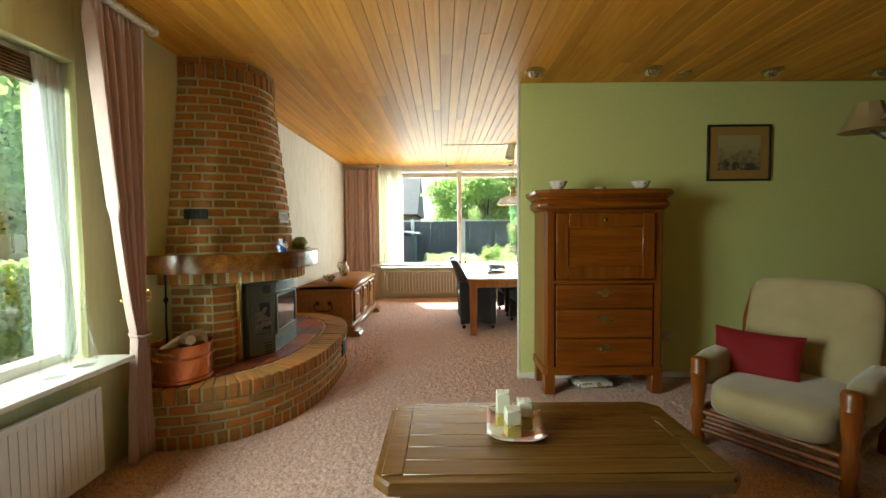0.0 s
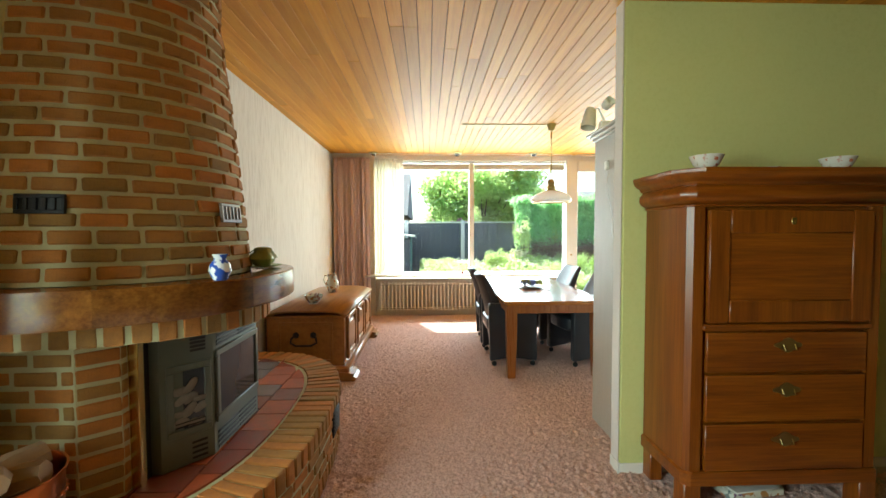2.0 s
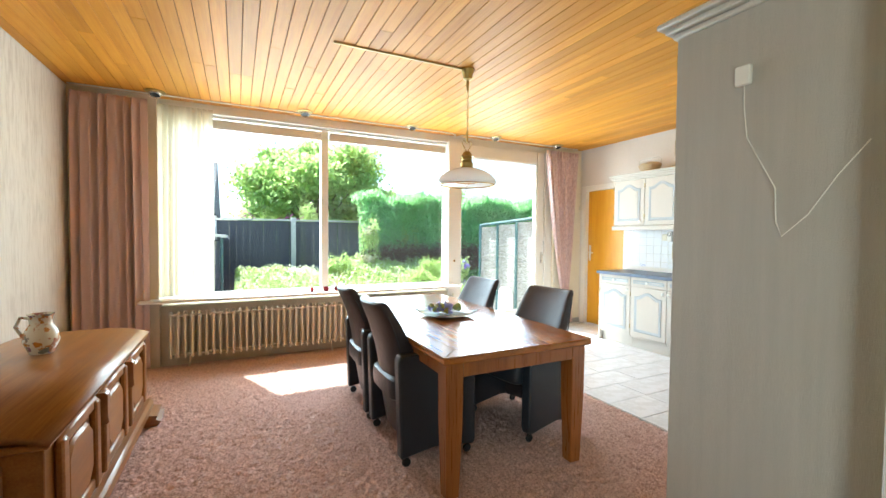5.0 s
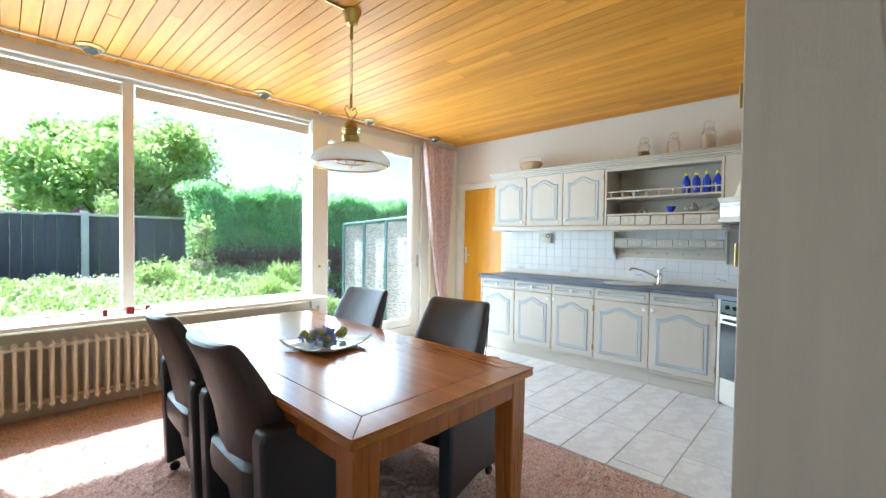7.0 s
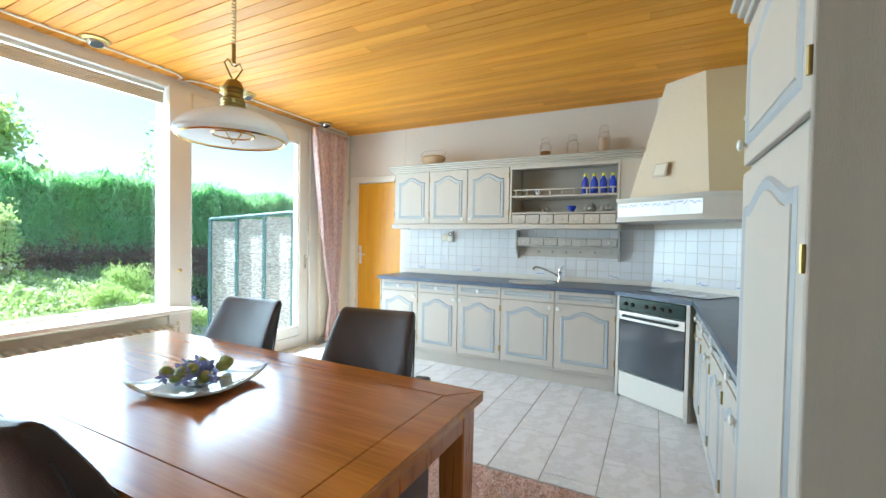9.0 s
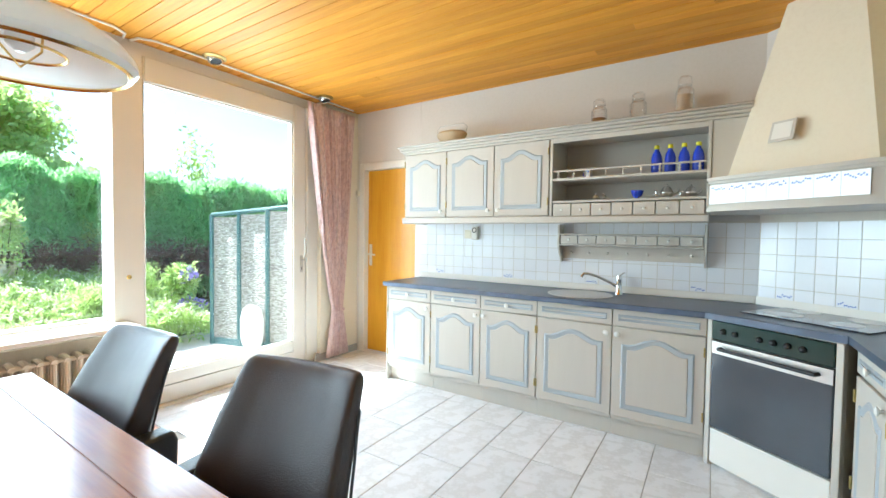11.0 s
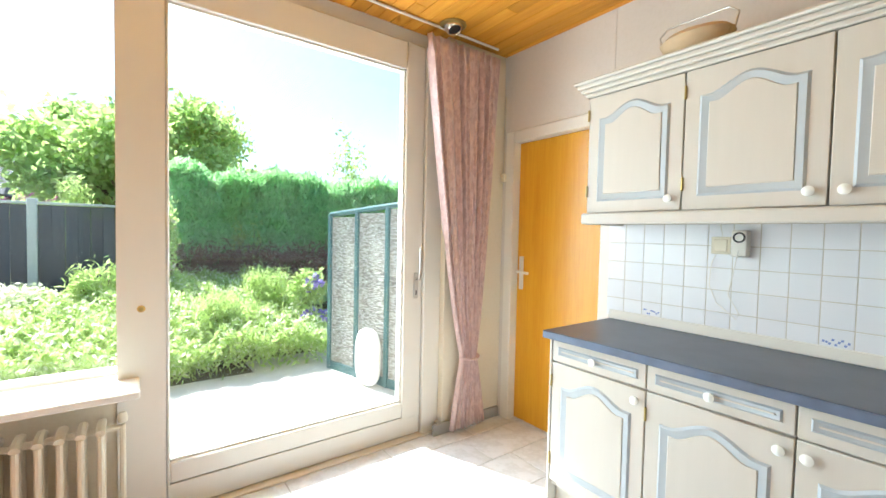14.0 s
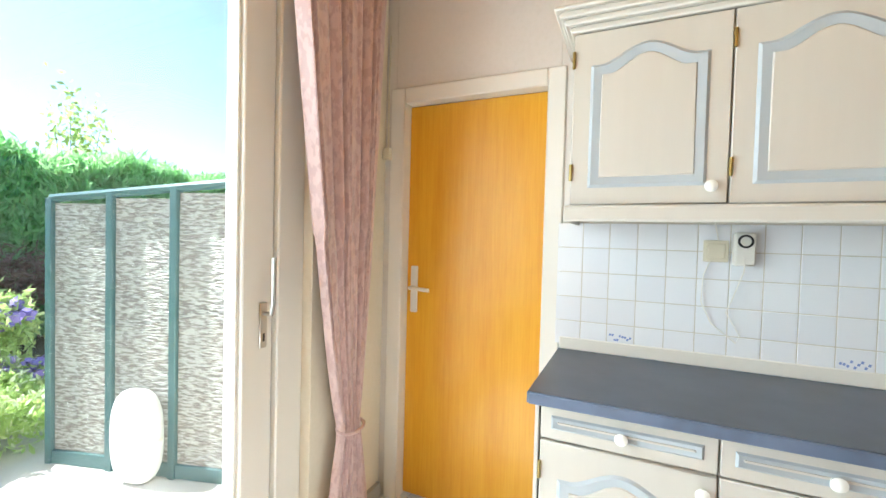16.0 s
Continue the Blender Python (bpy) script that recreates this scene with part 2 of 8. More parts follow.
def leather(name, c, rough):
    """Soft hide with fine grain, slack creases and worn sheen."""
    m = Mat(name, rough)
    co = m.coords()
    fine, crease, worn = m.noise(co, 240, 3), m.noise(m.coords((1, 1, 0.7)), 11, 2, 0.5), m.noise(co, 4, 3)
    m.color(m.mix(worn, tuple(v * 0.7 for v in c[:3]) + (1,), tuple(v * 1.5 for v in c[:3]) + (1,)))
    m.rough(worn, rough * 0.8, rough * 1.45)
    m.bump(m.mix(0.6, fine, crease), 0.35, 0.012)
    return m.m


M["leather"] = leather("black leather", (0.022, 0.026, 0.034, 1), 0.30)
M["leather_in"] = leather("dark brown leather", (0.032, 0.024, 0.026, 1), 0.34)
M["pink"] = fabric("dusty pink damask", (0.68, 0.51, 0.49, 1), (0.58, 0.41, 0.40, 1), damask=True)
M["mauve"] = fabric("plain dusty mauve cloth", (0.62, 0.46, 0.43, 1), (0.52, 0.37, 0.34, 1))
M["sheer"] = sheer_mat("cream voile", (0.86, 0.82, 0.70, 1))
M["voile"] = sheer_mat("white voile", (0.85, 0.87, 0.85, 1))
M["velvet"] = fabric("cream velvet", (0.46, 0.37, 0.20, 1), (0.30, 0.235, 0.12, 1), sheen=0.5)
M["red"] = fabric("red cotton", (0.22, 0.005, 0.008, 1), (0.15, 0.003, 0.005, 1), sheen=0.05)
M["opal"] = leaf_mat("opal glass", (0.84, 0.86, 0.90, 1), (0.86, 0.88, 0.92, 1), 0.8)
M["opal"].node_tree.nodes["Principled BSDF"].inputs["Roughness"].default_value = 0.12
M["worktop"] = plain("blue grey laminate", (0.075, 0.095, 0.14, 1), 0.35, bump=0.05, var=0.35)
M["worktop_edge"] = plain("mottled blue laminate edge", (0.11, 0.14, 0.21, 1), 0.4, var=0.6)
M["glass"] = glass("window glass")
M["clear"] = glass("clear glass", thin=False)
M["ovenglass"] = plain("dark oven glass", (0.045, 0.05, 0.06, 1), 0.07)
M["green_alu"] = plain("dark green aluminium", (0.085, 0.165, 0.175, 1), 0.35, 0.1)
M["plaster_hood"] = stucco("cream hood plaster", (0.74, 0.66, 0.52, 1), (0.70, 0.61, 0.47, 1), False)
M["porcelain"] = plain("white porcelain", (0.8, 0.8, 0.76, 1), 0.15)
M["cobalt"] = plain("cobalt blue glass", (0.04, 0.075, 0.58, 1), 0.12)
M["yellow"] = plain("yellow cap", (0.75, 0.66, 0.02, 1), 0.4)
M["grey_skirt"] = paint("grey skirting", (0.42, 0.41, 0.40, 1), 0.5)
M["paving"] = plain("pale paving", (0.60, 0.57, 0.53, 1), 0.9, bump=0.6, grain=60)
# Also colours the dark box that stands for shade inside the hedge.
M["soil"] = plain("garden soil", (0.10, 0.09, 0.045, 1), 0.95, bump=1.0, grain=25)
M["fence"] = wood("dark stained fence", (0.06, 0.063, 0.08, 1), (0.085, 0.09, 0.112, 1), (0.115, 0.12, 0.15, 1), 2, 1.0, 0.75)
M["concrete"] = plain("concrete post", (0.66, 0.65, 0.62, 1), 0.9, bump=0.6, grain=60)
M["rooftile"] = plain("grey roof tile", (0.17, 0.16, 0.16, 1), 0.8, bump=0.4, grain=40)
M["housebrick"] = plain("house brick", (0.30, 0.20, 0.15, 1), 0.9, bump=0.4, grain=40)
# Wide tone range puts lit and shaded leaves into the colour.
M["leaf"] = leaf_mat("tree leaf with lit and dark tones", (0.07, 0.15, 0.06, 1), (0.42, 0.52, 0.20, 1), 1.0)
M["conifer"] = leaf_mat("conifer spray", (0.11, 0.23, 0.10, 1), (0.34, 0.52, 0.25, 1), 1.0)
M["herb"] = leaf_mat("border leaf", (0.12, 0.22, 0.05, 1), (0.42, 0.50, 0.20, 1), 1.0)
# Pale tone stands for sun on leaf tips; also the lime shrub's own colour.
M["herb_pale"] = leaf_mat("pale lime leaf with painted sun", (0.40, 0.50, 0.22, 1), (0.66, 0.70, 0.44, 1), 1.0)
M["magenta"] = plain("magenta petals", (0.72, 0.10, 0.50, 1), 0.7)
M["limb"] = plain("bark", (0.13, 0.09, 0.06, 1), 0.95, bump=1.0, grain=30)
M["purple"] = plain("purple petals", (0.33, 0.25, 0.62, 1), 0.7)
M["petal"] = plain("cream petals", (0.75, 0.68, 0.5, 1), 0.7)


def carpet_mat():
    m = Mat("rose shag carpet", 0.95, spec=0.1)
    co = m.coords()
    n1, n2, n3 = m.noise(co, 75, 3, 0.75), m.noise(co, 1.2, 3), m.noise(co, 260, 2)
    # Darker colour in the pile's low spots stands for shade between tufts.
    m.color(m.mix(m.ramp(n1, [(0.38, (0, 0, 0, 1)), (0.6, (1, 1, 1, 1))]), (0.50, 0.29, 0.235, 1), m.mix(n2, (0.80, 0.55, 0.49, 1), (0.86, 0.62, 0.55, 1))))
    m.b.inputs["Sheen Weight"].default_value = 0.25
    m.bump(m.mix(0.5, n1, n3), 0.9, 0.012)
    return m.m


def marble_mat():
    m = Mat("pale marbled floor tile", 0.22)
    co = m.coords()
    n = m.noise(co, 3.5, 8, 0.65)
    vein = m.ramp(n, [(0.44, (1, 1, 1, 1)), (0.5, (0, 0, 0, 1)), (0.56, (1, 1, 1, 1))])
    base = m.ramp(m.rand(), [(0.0, (0.76, 0.77, 0.81, 1)), (1.0, (0.83, 0.84, 0.87, 1))])
    m.color(m.mix(m.mix(0.65, vein, (1, 1, 1, 1)), (0.50, 0.49, 0.48, 1), base))
    m.rough(n, 0.16, 0.34)
    return m.m


def walltile_mat(deco=False):
    m = Mat("white wall tile" + (" with blue sprigs" if deco else ""), 0.16)
    base = m.ramp(m.rand(), [(0.0, (0.78, 0.79, 0.83, 1)), (1.0, (0.83, 0.84, 0.87, 1))])
    m.color(base)
    m.bump(m.noise(m.coords(), 14, 2), 0.12, 0.003)
    return m.m


def reeded_mat():
    m = Mat("wavy frosted glass", 0.25)
    co = m.coords((0.5, 0.5, 2.4))
    n = m.noise(co, 34, 2, 0.5)
    m.color(m.ramp(n, [(0.42, (0.33, 0.30, 0.27, 1)), (0.58, (0.62, 0.60, 0.56, 1))]))
    m.bump(n, 1.0, 0.02)
    m.b.inputs["Transmission Weight"].default_value = 0.25
    return m.m


def hammered(name, c):
    m = Mat(name, 0.28, 1.0)
    v = m.n("TexVoronoi", Scale=28.0)
    m.l(m.coords(), v.inputs["Vector"])
    n = m.noise(m.coords(), 5, 4)
    m.color(m.mix(n, tuple(x * 0.6 for x in c[:3]) + (1,), c))
    m.bump(v.outputs["Distance"], 0.35, 0.006)
    m.rough(n, 0.2, 0.4)
    return m.m


def china(name, base, spots, scale=22, lo=0.52):
    m = Mat(name, 0.18)
    co = m.coords()
    n = m.noise(co, scale, 3, 0.5)
    v = m.n("TexVoronoi", Scale=scale * 0.8)
    m.l(co, v.inputs["Vector"])
    col = m.ramp(v.outputs["Color"], [(0.0, spots[0]), (0.5, spots[1]), (1.0, spots[2])])
    m.color(m.mix(m.ramp(n, [(lo, (0, 0, 0, 1)), (lo + 0.04, (1, 1, 1, 1))]), base, col))
    return m.m


M["carpet"], M["marble"], M["walltile"], M["reeded"] = carpet_mat(), marble_mat(), walltile_mat(), reeded_mat()
M["grout"] = plain("grey grout", (0.42, 0.40, 0.37, 1), 0.9)
M["beige_grout"] = plain("beige grout", (0.61, 0.57, 0.50, 1), 0.9)
M["copper"] = hammered("hammered copper", (0.78, 0.30, 0.13, 1))
M["delft"] = china("blue and white delft", (0.75, 0.77, 0.8, 1), [(0.03, 0.08, 0.4, 1)] * 3, 30, 0.48)
M["floral"] = china("floral china", (0.72, 0.72, 0.62, 1), [(0.1, 0.25, 0.3, 1), (0.55, 0.25, 0.05, 1), (0.08, 0.1, 0.35, 1)], 26, 0.52)
M["rosechina"] = china("rose painted china", (0.78, 0.74, 0.66, 1), [(0.5, 0.08, 0.06, 1), (0.6, 0.2, 0.1, 1), (0.2, 0.3, 0.1, 1)], 30, 0.58)


# ---- mesh tools ----
class G:
    """Collects vertices and faces."""

    def __init__(self):
        self.v, self.f = [], []

    def add(self, vs, fs):
        o = len(self.v)
        self.v += [tuple(p) for p in vs]
        self.f += [tuple(i + o for i in f) for f in fs]
        return self

    def box(self, a, b, bev=0.003, m=None):
        lo = [min(p, q) for p, q in zip(a, b)]
        hi = [max(p, q) for p, q in zip(a, b)]
        bev = min(bev, *[(h - l) * 0.45 for l, h in zip(lo, hi)])
        vs, idx = [], {}
        for sx in (0, 1):
            for sy in (0, 1):
                for sz in (0, 1):
                    s = (sx, sy, sz)
                    for ax in range(3):
                        p = []
                        for k in range(3):
                            e = hi[k] if s[k] else lo[k]
                            if k != ax:
                                e += -bev if s[k] else bev
                            p.append(e)
                        idx[(s, ax)] = len(vs)
                        vs.append(p)
        fs = []
        for ax in range(3):
            u, w = [k for k in range(3) if k != ax]
            for side in (0, 1):
                q = []
                for du, dw in ((0, 0), (1, 0), (1, 1), (0, 1)):
                    s = [0, 0, 0]
                    s[ax], s[u], s[w] = side, du, dw
                    q.append(idx[(tuple(s), ax)])
                flip = (side == 0) ^ (ax == 1)
                fs.append(tuple(reversed(q)) if flip else tuple(q))
            for du in (0, 1):
                for dw in (0, 1):
                    s0, s1 = [0, 0, 0], [0, 0, 0]
                    s0[u] = s1[u] = du
                    s0[w] = s1[w] = dw
                    s1[ax] = 1
                    s0, s1 = tuple(s0), tuple(s1)
                    q = (idx[(s0, u)], idx[(s1, u)], idx[(s1, w)], idx[(s0, w)])
                    fs.append(q if (du ^ dw) ^ (ax == 1) else tuple(reversed(q)))
        for s in [(x, y, z) for x in (0, 1) for y in (0, 1) for z in (0, 1)]:
            q = (idx[(s, 0)], idx[(s, 1)], idx[(s, 2)])
            fs.append(q if (sum(s) % 2) else tuple(reversed(q)))
        if m is not None:
            vs = [m @ Vector(p) for p in vs]
        return self.add(vs, fs)

    def lathe(self, prof, at=(0, 0, 0), n=24, sx=1.0, sy=1.0, m=None, wob=None, ring=False):
        prof = list(prof) + ([prof[0]] if ring else [])
        vs, fs = [], []
        for r, z in prof:
            for i in range(n):
                a = 2 * math.pi * i / n
                k = 1 + (wob(a, z) if wob else 0)
                vs.append(Vector((at[0] + r * k * sx * math.cos(a), at[1] + r * k * sy * math.sin(a), at[2] + z)))
        for j in range(len(prof) - 1):
            for i in range(n):
                a, b = j * n + i, j * n + (i + 1) % n
                fs.append((a, b, b + n, a + n))
        if not ring:
            fs.append(tuple(reversed(range(n))))
            fs.append(tuple(range((len(prof) - 1) * n, len(prof) * n)))
        if m is not None:
            vs = [m @ p for p in vs]
        return self.add(vs, fs)

    def tube(self, pts, r, n=8, closed=False):
        pts = [Vector(p) for p in pts]
        rs = r if isinstance(r, (list, tuple)) else [r] * len(pts)
        vs, fs, up = [], [], Vector((0.13, 0.21, 0.97))
        for k, p in enumerate(pts):
            a = pts[(k - 1) % len(pts)] if closed or k else p
            b = pts[(k + 1) % len(pts)] if closed or k < len(pts) - 1 else p
            d = (b - a).normalized()
            if abs(d.dot(up)) > 0.95:
                up = Vector((0.97, 0.2, 0.1))
            s = d.cross(up).normalized()
            t = s.cross(d)
            up = t
            vs += [p + (s * math.cos(2 * math.pi * i / n) + t * math.sin(2 * math.pi * i / n)) * rs[k] for i in range(n)]
        m = len(pts)
        for j in range(m if closed else m - 1):
            for i in range(n):
                a, b = j * n + i, j * n + (i + 1) % n
                c, d = ((j + 1) % m) * n + (i + 1) % n, ((j + 1) % m) * n + i
                fs.append((a, d, c, b))
        if not closed:
            fs.append(tuple(range(n)))
            fs.append(tuple(reversed(range((m - 1) * n, m * n))))
        return self.add(vs, fs)

    def prism(self, outline, lo, hi, axis=2, bev=0.0, m=None):
        """A flat outline (u, w) pushed from lo to hi along an axis."""
        def p3(u, w, h):
            return (h, u, w) if axis == 0 else (u, h, w) if axis == 1 else (u, w, h)
        n = len(outline)
        cx, cy = sum(p[0] for p in outline) / n, sum(p[1] for p in outline) / n
        rings = [(lo, 0), (hi, 0)]
        if bev:
            rings = [(lo, 0), (hi - bev * (1 if hi > lo else -1), 0), (hi, bev)]
        vs = []
        for h, inset in rings:
            for u, w in outline:
                d = math.hypot(u - cx, w - cy) or 1
                vs.append(p3(u - (u - cx) / d * inset, w - (w - cy) / d * inset, h))
        fs = []
        for j in range(len(rings) - 1):
            for i in range(n):
                a, b = j * n + i, j * n + (i + 1) % n
                fs.append((a, b, b + n, a + n))
        fs.append(tuple(reversed(range(n))))
        fs.append(tuple(range((len(rings) - 1) * n, len(rings) * n)))
        if m is not None:
            vs = [m @ Vector(p) for p in vs]
        return self.add(vs, fs)

    def sheet(self, fn, nu, nv, closed=False):
        vs = [fn(i / nu, j / nv) for j in range(nv + 1) for i in range(nu + 1)]
        fs = [(j * (nu + 1) + i, j * (nu + 1) + i + 1, (j + 1) * (nu + 1) + i + 1, (j + 1) * (nu + 1) + i) for j in range(nv) for i in range(nu)]
        return self.add(vs, fs)

    def data(self, name, mat, smooth=True):
        me = bpy.data.meshes.new(name)
        me.from_pydata([tuple(p) for p in self.v], [], self.f)
        if len(self.f) < 60000:
            bm = bmesh.new()
            bm.from_mesh(me)
            bmesh.ops.recalc_face_normals(bm, faces=bm.faces)
            bm.to_mesh(me)
            bm.free()
        if smooth:
            me.polygons.foreach_set("use_smooth", [True] * len(me.polygons))
            me.set_sharp_from_angle(angle=radians(38))
        me.materials.append(mat)
        me.update()
        return me


def fast_mesh(name, verts, faces, mat, smooth=False):
    """A mesh from numpy arrays of vertices and equal-sided faces."""
    me = bpy.data.meshes.new(name)
    k = faces.shape[1]
    me.vertices.add(len(verts))
    me.vertices.foreach_set("co", verts.astype(np.float32).ravel())
    me.loops.add(faces.size)
    me.loops.foreach_set("vertex_index", faces.astype(np.int32).ravel())
    me.polygons.add(len(faces))
    me.polygons.foreach_set("loop_start", np.arange(0, faces.size, k, dtype=np.int32))
    me.polygons.foreach_set("loop_total", np.full(len(faces), k, dtype=np.int32))
    me.polygons.foreach_set("use_smooth", np.full(len(faces), smooth))
    me.materials.append(mat)
    me.update(calc_edges=True)
    me.validate()
    return me


def thing(name, label="", category="", at=(0, 0, 0), rz=0, group="", kind=""):
    ob = new(name)
    ob.empty_display_size = 0.1
    ob.matrix_basis = pose(*at, 0, 0, rz)
    return tagged(ob, label, category, group, kind)


def part(name, g, mat, parent, label="", smooth=True):
    ob = new(name, g.data(name, mat, smooth) if isinstance(g, G) else g)
    ob.parent = parent
    if label:
        ob["label"] = label
    return ob


def solid(name, g, mat, label="", category="", kind="", group="", smooth=True):
    return tagged(new(name, g.data(name, mat, smooth) if isinstance(g, G) else g), label, category, group, kind)


def box(a, b, bev=0.003, m=None):
    return G().box(a, b, bev, m)


# ---- structure ----
CEIL, X0, X1, Y0, Y1 = 2.67, -1.83, 4.36, -3.2, 8.18
WX1 = 5.6
solid("ground", box((-40, 8.6, -0.6), (40, 90, -0.22), 0.001), M["soil"], "dark garden soil", kind="structure")
solid("floor", box((X0 - 0.3, Y0 - 0.3, -0.3), (2.19, 8.5, -0.012), 0.001), M["carpet"], "carpeted concrete floor", kind="structure")
solid("floor", box((2.19, 3.4, -0.3), (4.8, 8.5, -0.004), 0.001), M["grout"], "grouted kitchen floor", kind="structure")
solid("floor", box((2.19, Y0 - 0.3, -0.3), (WX1 + 0.3, 3.4, -0.012), 0.001), M["carpet"], "carpeted concrete floor", kind="structure")

# west wall with the living room window
WY0, WY1, WZ0, WZ1 = 0.25, 2.06, 0.70, 2.27
g = G()
g.box((X0 - 0.3, Y0 - 0.3, -0.3), (X0, WY0, CEIL), 0.002)
g.box((X0 - 0.3, WY0, -0.3), (X0, WY1, WZ0 - 0.03), 0.002)
g.box((X0 - 0.3, WY0, WZ1), (X0, WY1, CEIL), 0.002)
g.box((X0 - 0.3, WY1, -0.3), (X0, 3.0, CEIL), 0.002)
solid("wall_west", g, M["wall_west_green"], "pale green cream stucco wall", kind="structure")
solid("wall_west", box((X0 - 0.3, 3.0, -0.3), (X0, 8.5, CEIL), 0.002), M["wall_west"], "cream vertically streaked stucco wall", kind="structure")
# partition between living room and kitchen
solid("wall_partition", box((0.825, 3.57, -0.1), (WX1, 3.66, CEIL), 0.012), M["wall_green"], "pale green plastered partition wall", kind="structure")
solid("wall_end", box((0.817, 3.5705, -0.1), (0.8245, 3.6605, CEIL), 0.003), M["wall_white"], "cream painted end of the partition wall", kind="structure")
# Unseen closing walls, kept dark to hold down the room's bounce light.
solid("wall_south", box((X0 - 0.3, Y0 - 0.3, -0.3), (WX1 + 0.3, Y0, CEIL), 0.002), M["wall_dim"], "unseen wall darkened to cut bounce light", kind="structure")
solid("wall_east", box((WX1, Y0, -0.3), (WX1 + 0.3, 3.62, CEIL), 0.002), M["wall_dim"], "unseen wall darkened to cut bounce light", kind="structure")
# kitchen east wall with door opening
g = G()
g.box((X1, 3.62, -0.3), (X1 + 0.14, 7.30, CEIL), 0.002)
g.box((X1, 7.30, 2.06), (X1 + 0.14, 8.12, CEIL), 0.002)
g.box((X1, 8.12, -0.3), (X1 + 0.14, 8.6, CEIL), 0.002)
solid("wall_east", g, M["wall_white"], "white plastered kitchen wall", kind="structure")
# diagonal corner wall behind the cooker
dg = G().prism([(4.36, 4.52), (3.70, 3.62), (4.36, 3.62)], -0.1, CEIL)
solid("wall_corner", dg, M["wall_white"], "white plastered diagonal corner wall", kind="structure")
# north wall: stub left, below windows, stub right, lintel
g = G()
g.box((X0, 8.18, -0.3), (-1.15, 8.6, CEIL), 0.002)
g.box((3.83, 8.18, -0.3), (X1, 8.6, CEIL), 0.002)
g.box((-1.15, 8.26, -0.3), (2.078, 8.6, 0.60), 0.002)
solid("wall_north", g, M["wall_cream"], "cream plastered window wall", kind="structure")

# ceiling of boards along y
rng = random.Random(4)
g = G()
x = X0 - 0.02
pitch = 0.0895
while x < WX1 + 0.1:
    y = Y0 - 0.2 - rng.random() * 2
    while y < 8.5:
        ln = rng.choice([2.4, 3.3, 3.9, 4.5])
        z = CEIL + rng.uniform(-0.0012, 0.0012)
        ya, yb = max(y, Y0 - 0.2), min(y + ln - 0.0012, 8.5)
        if yb > ya + 0.05:
            g.box((x + 0.0022, ya, z), (x + pitch - 0.0022, yb, z + 0.018), 0.0015)
        y += ln
    x += pitch
ceiling = solid("ceiling", g, M["cedar"], "varnished cedar board ceiling", kind="structure", smooth=False)
roof = solid("ceiling", box((X0 - 0.3, Y0 - 0.3, CEIL + 0.014), (WX1 + 0.3, 8.75, CEIL + 0.24), 0.002), M["gap"], "dark roof deck above the boards", kind="structure")

# carpet pile as one sheet of tufts
def carpet(name, xa, xb, ya, yb, cell):
    nx, ny = int((xb - xa) / cell), int((yb - ya) / cell)
    r = np.random.RandomState(3)
    gx, gy = np.meshgrid(np.linspace(xa, xb, nx + 1), np.linspace(ya, yb, ny + 1))
    coarse = r.rand(ny // 3 + 3, nx // 3 + 3)
    iy, ix = np.arange(ny + 1) / 3.0, np.arange(nx + 1) / 3.0
    fy, fx = (iy % 1)[:, None], (ix % 1)[None, :]
    a = coarse[iy.astype(int)][:, ix.astype(int)]
    b = coarse[iy.astype(int)][:, ix.astype(int) + 1]
    c = coarse[iy.astype(int) + 1][:, ix.astype(int)]
    d = coarse[iy.astype(int) + 1][:, ix.astype(int) + 1]
    low = (a * (1 - fx) + b * fx) * (1 - fy) + (c * (1 - fx) + d * fx) * fy
    z = -0.016 + 0.009 * low + 0.016 * r.rand(ny + 1, nx + 1)
    jx = gx + (r.rand(ny + 1, nx + 1) - 0.5) * cell * 0.9
    jy = gy + (r.rand(ny + 1, nx + 1) - 0.5) * cell * 0.9
    jx[:, 0], jx[:, -1] = xa, xb + (r.rand(ny + 1) - 0.5) * 0.02
    z[:, 0] = z[:, -1] = z[0, :] = z[-1, :] = -0.012
    v = np.stack([jx, jy, z], -1).reshape(-1, 3)
    i = np.arange(ny * (nx + 1)).reshape(ny, nx + 1)[:, :-1].ravel()
    f = np.stack([i, i + 1, i + nx + 2, i + nx + 1], 1)
    return tagged(new(name, fast_mesh(name, v, f, M["carpet"], True)), "pinkish beige deep shag carpet", kind="stuff")


carpet("carpet", -1.82, 2.20, 2.0, 8.2, 0.010)
carpet("carpet", -1.82, 2.20, -0.6, 2.0, 0.011)
carpet("carpet", 2.20, 4.4, -0.5, 3.5, 0.013)


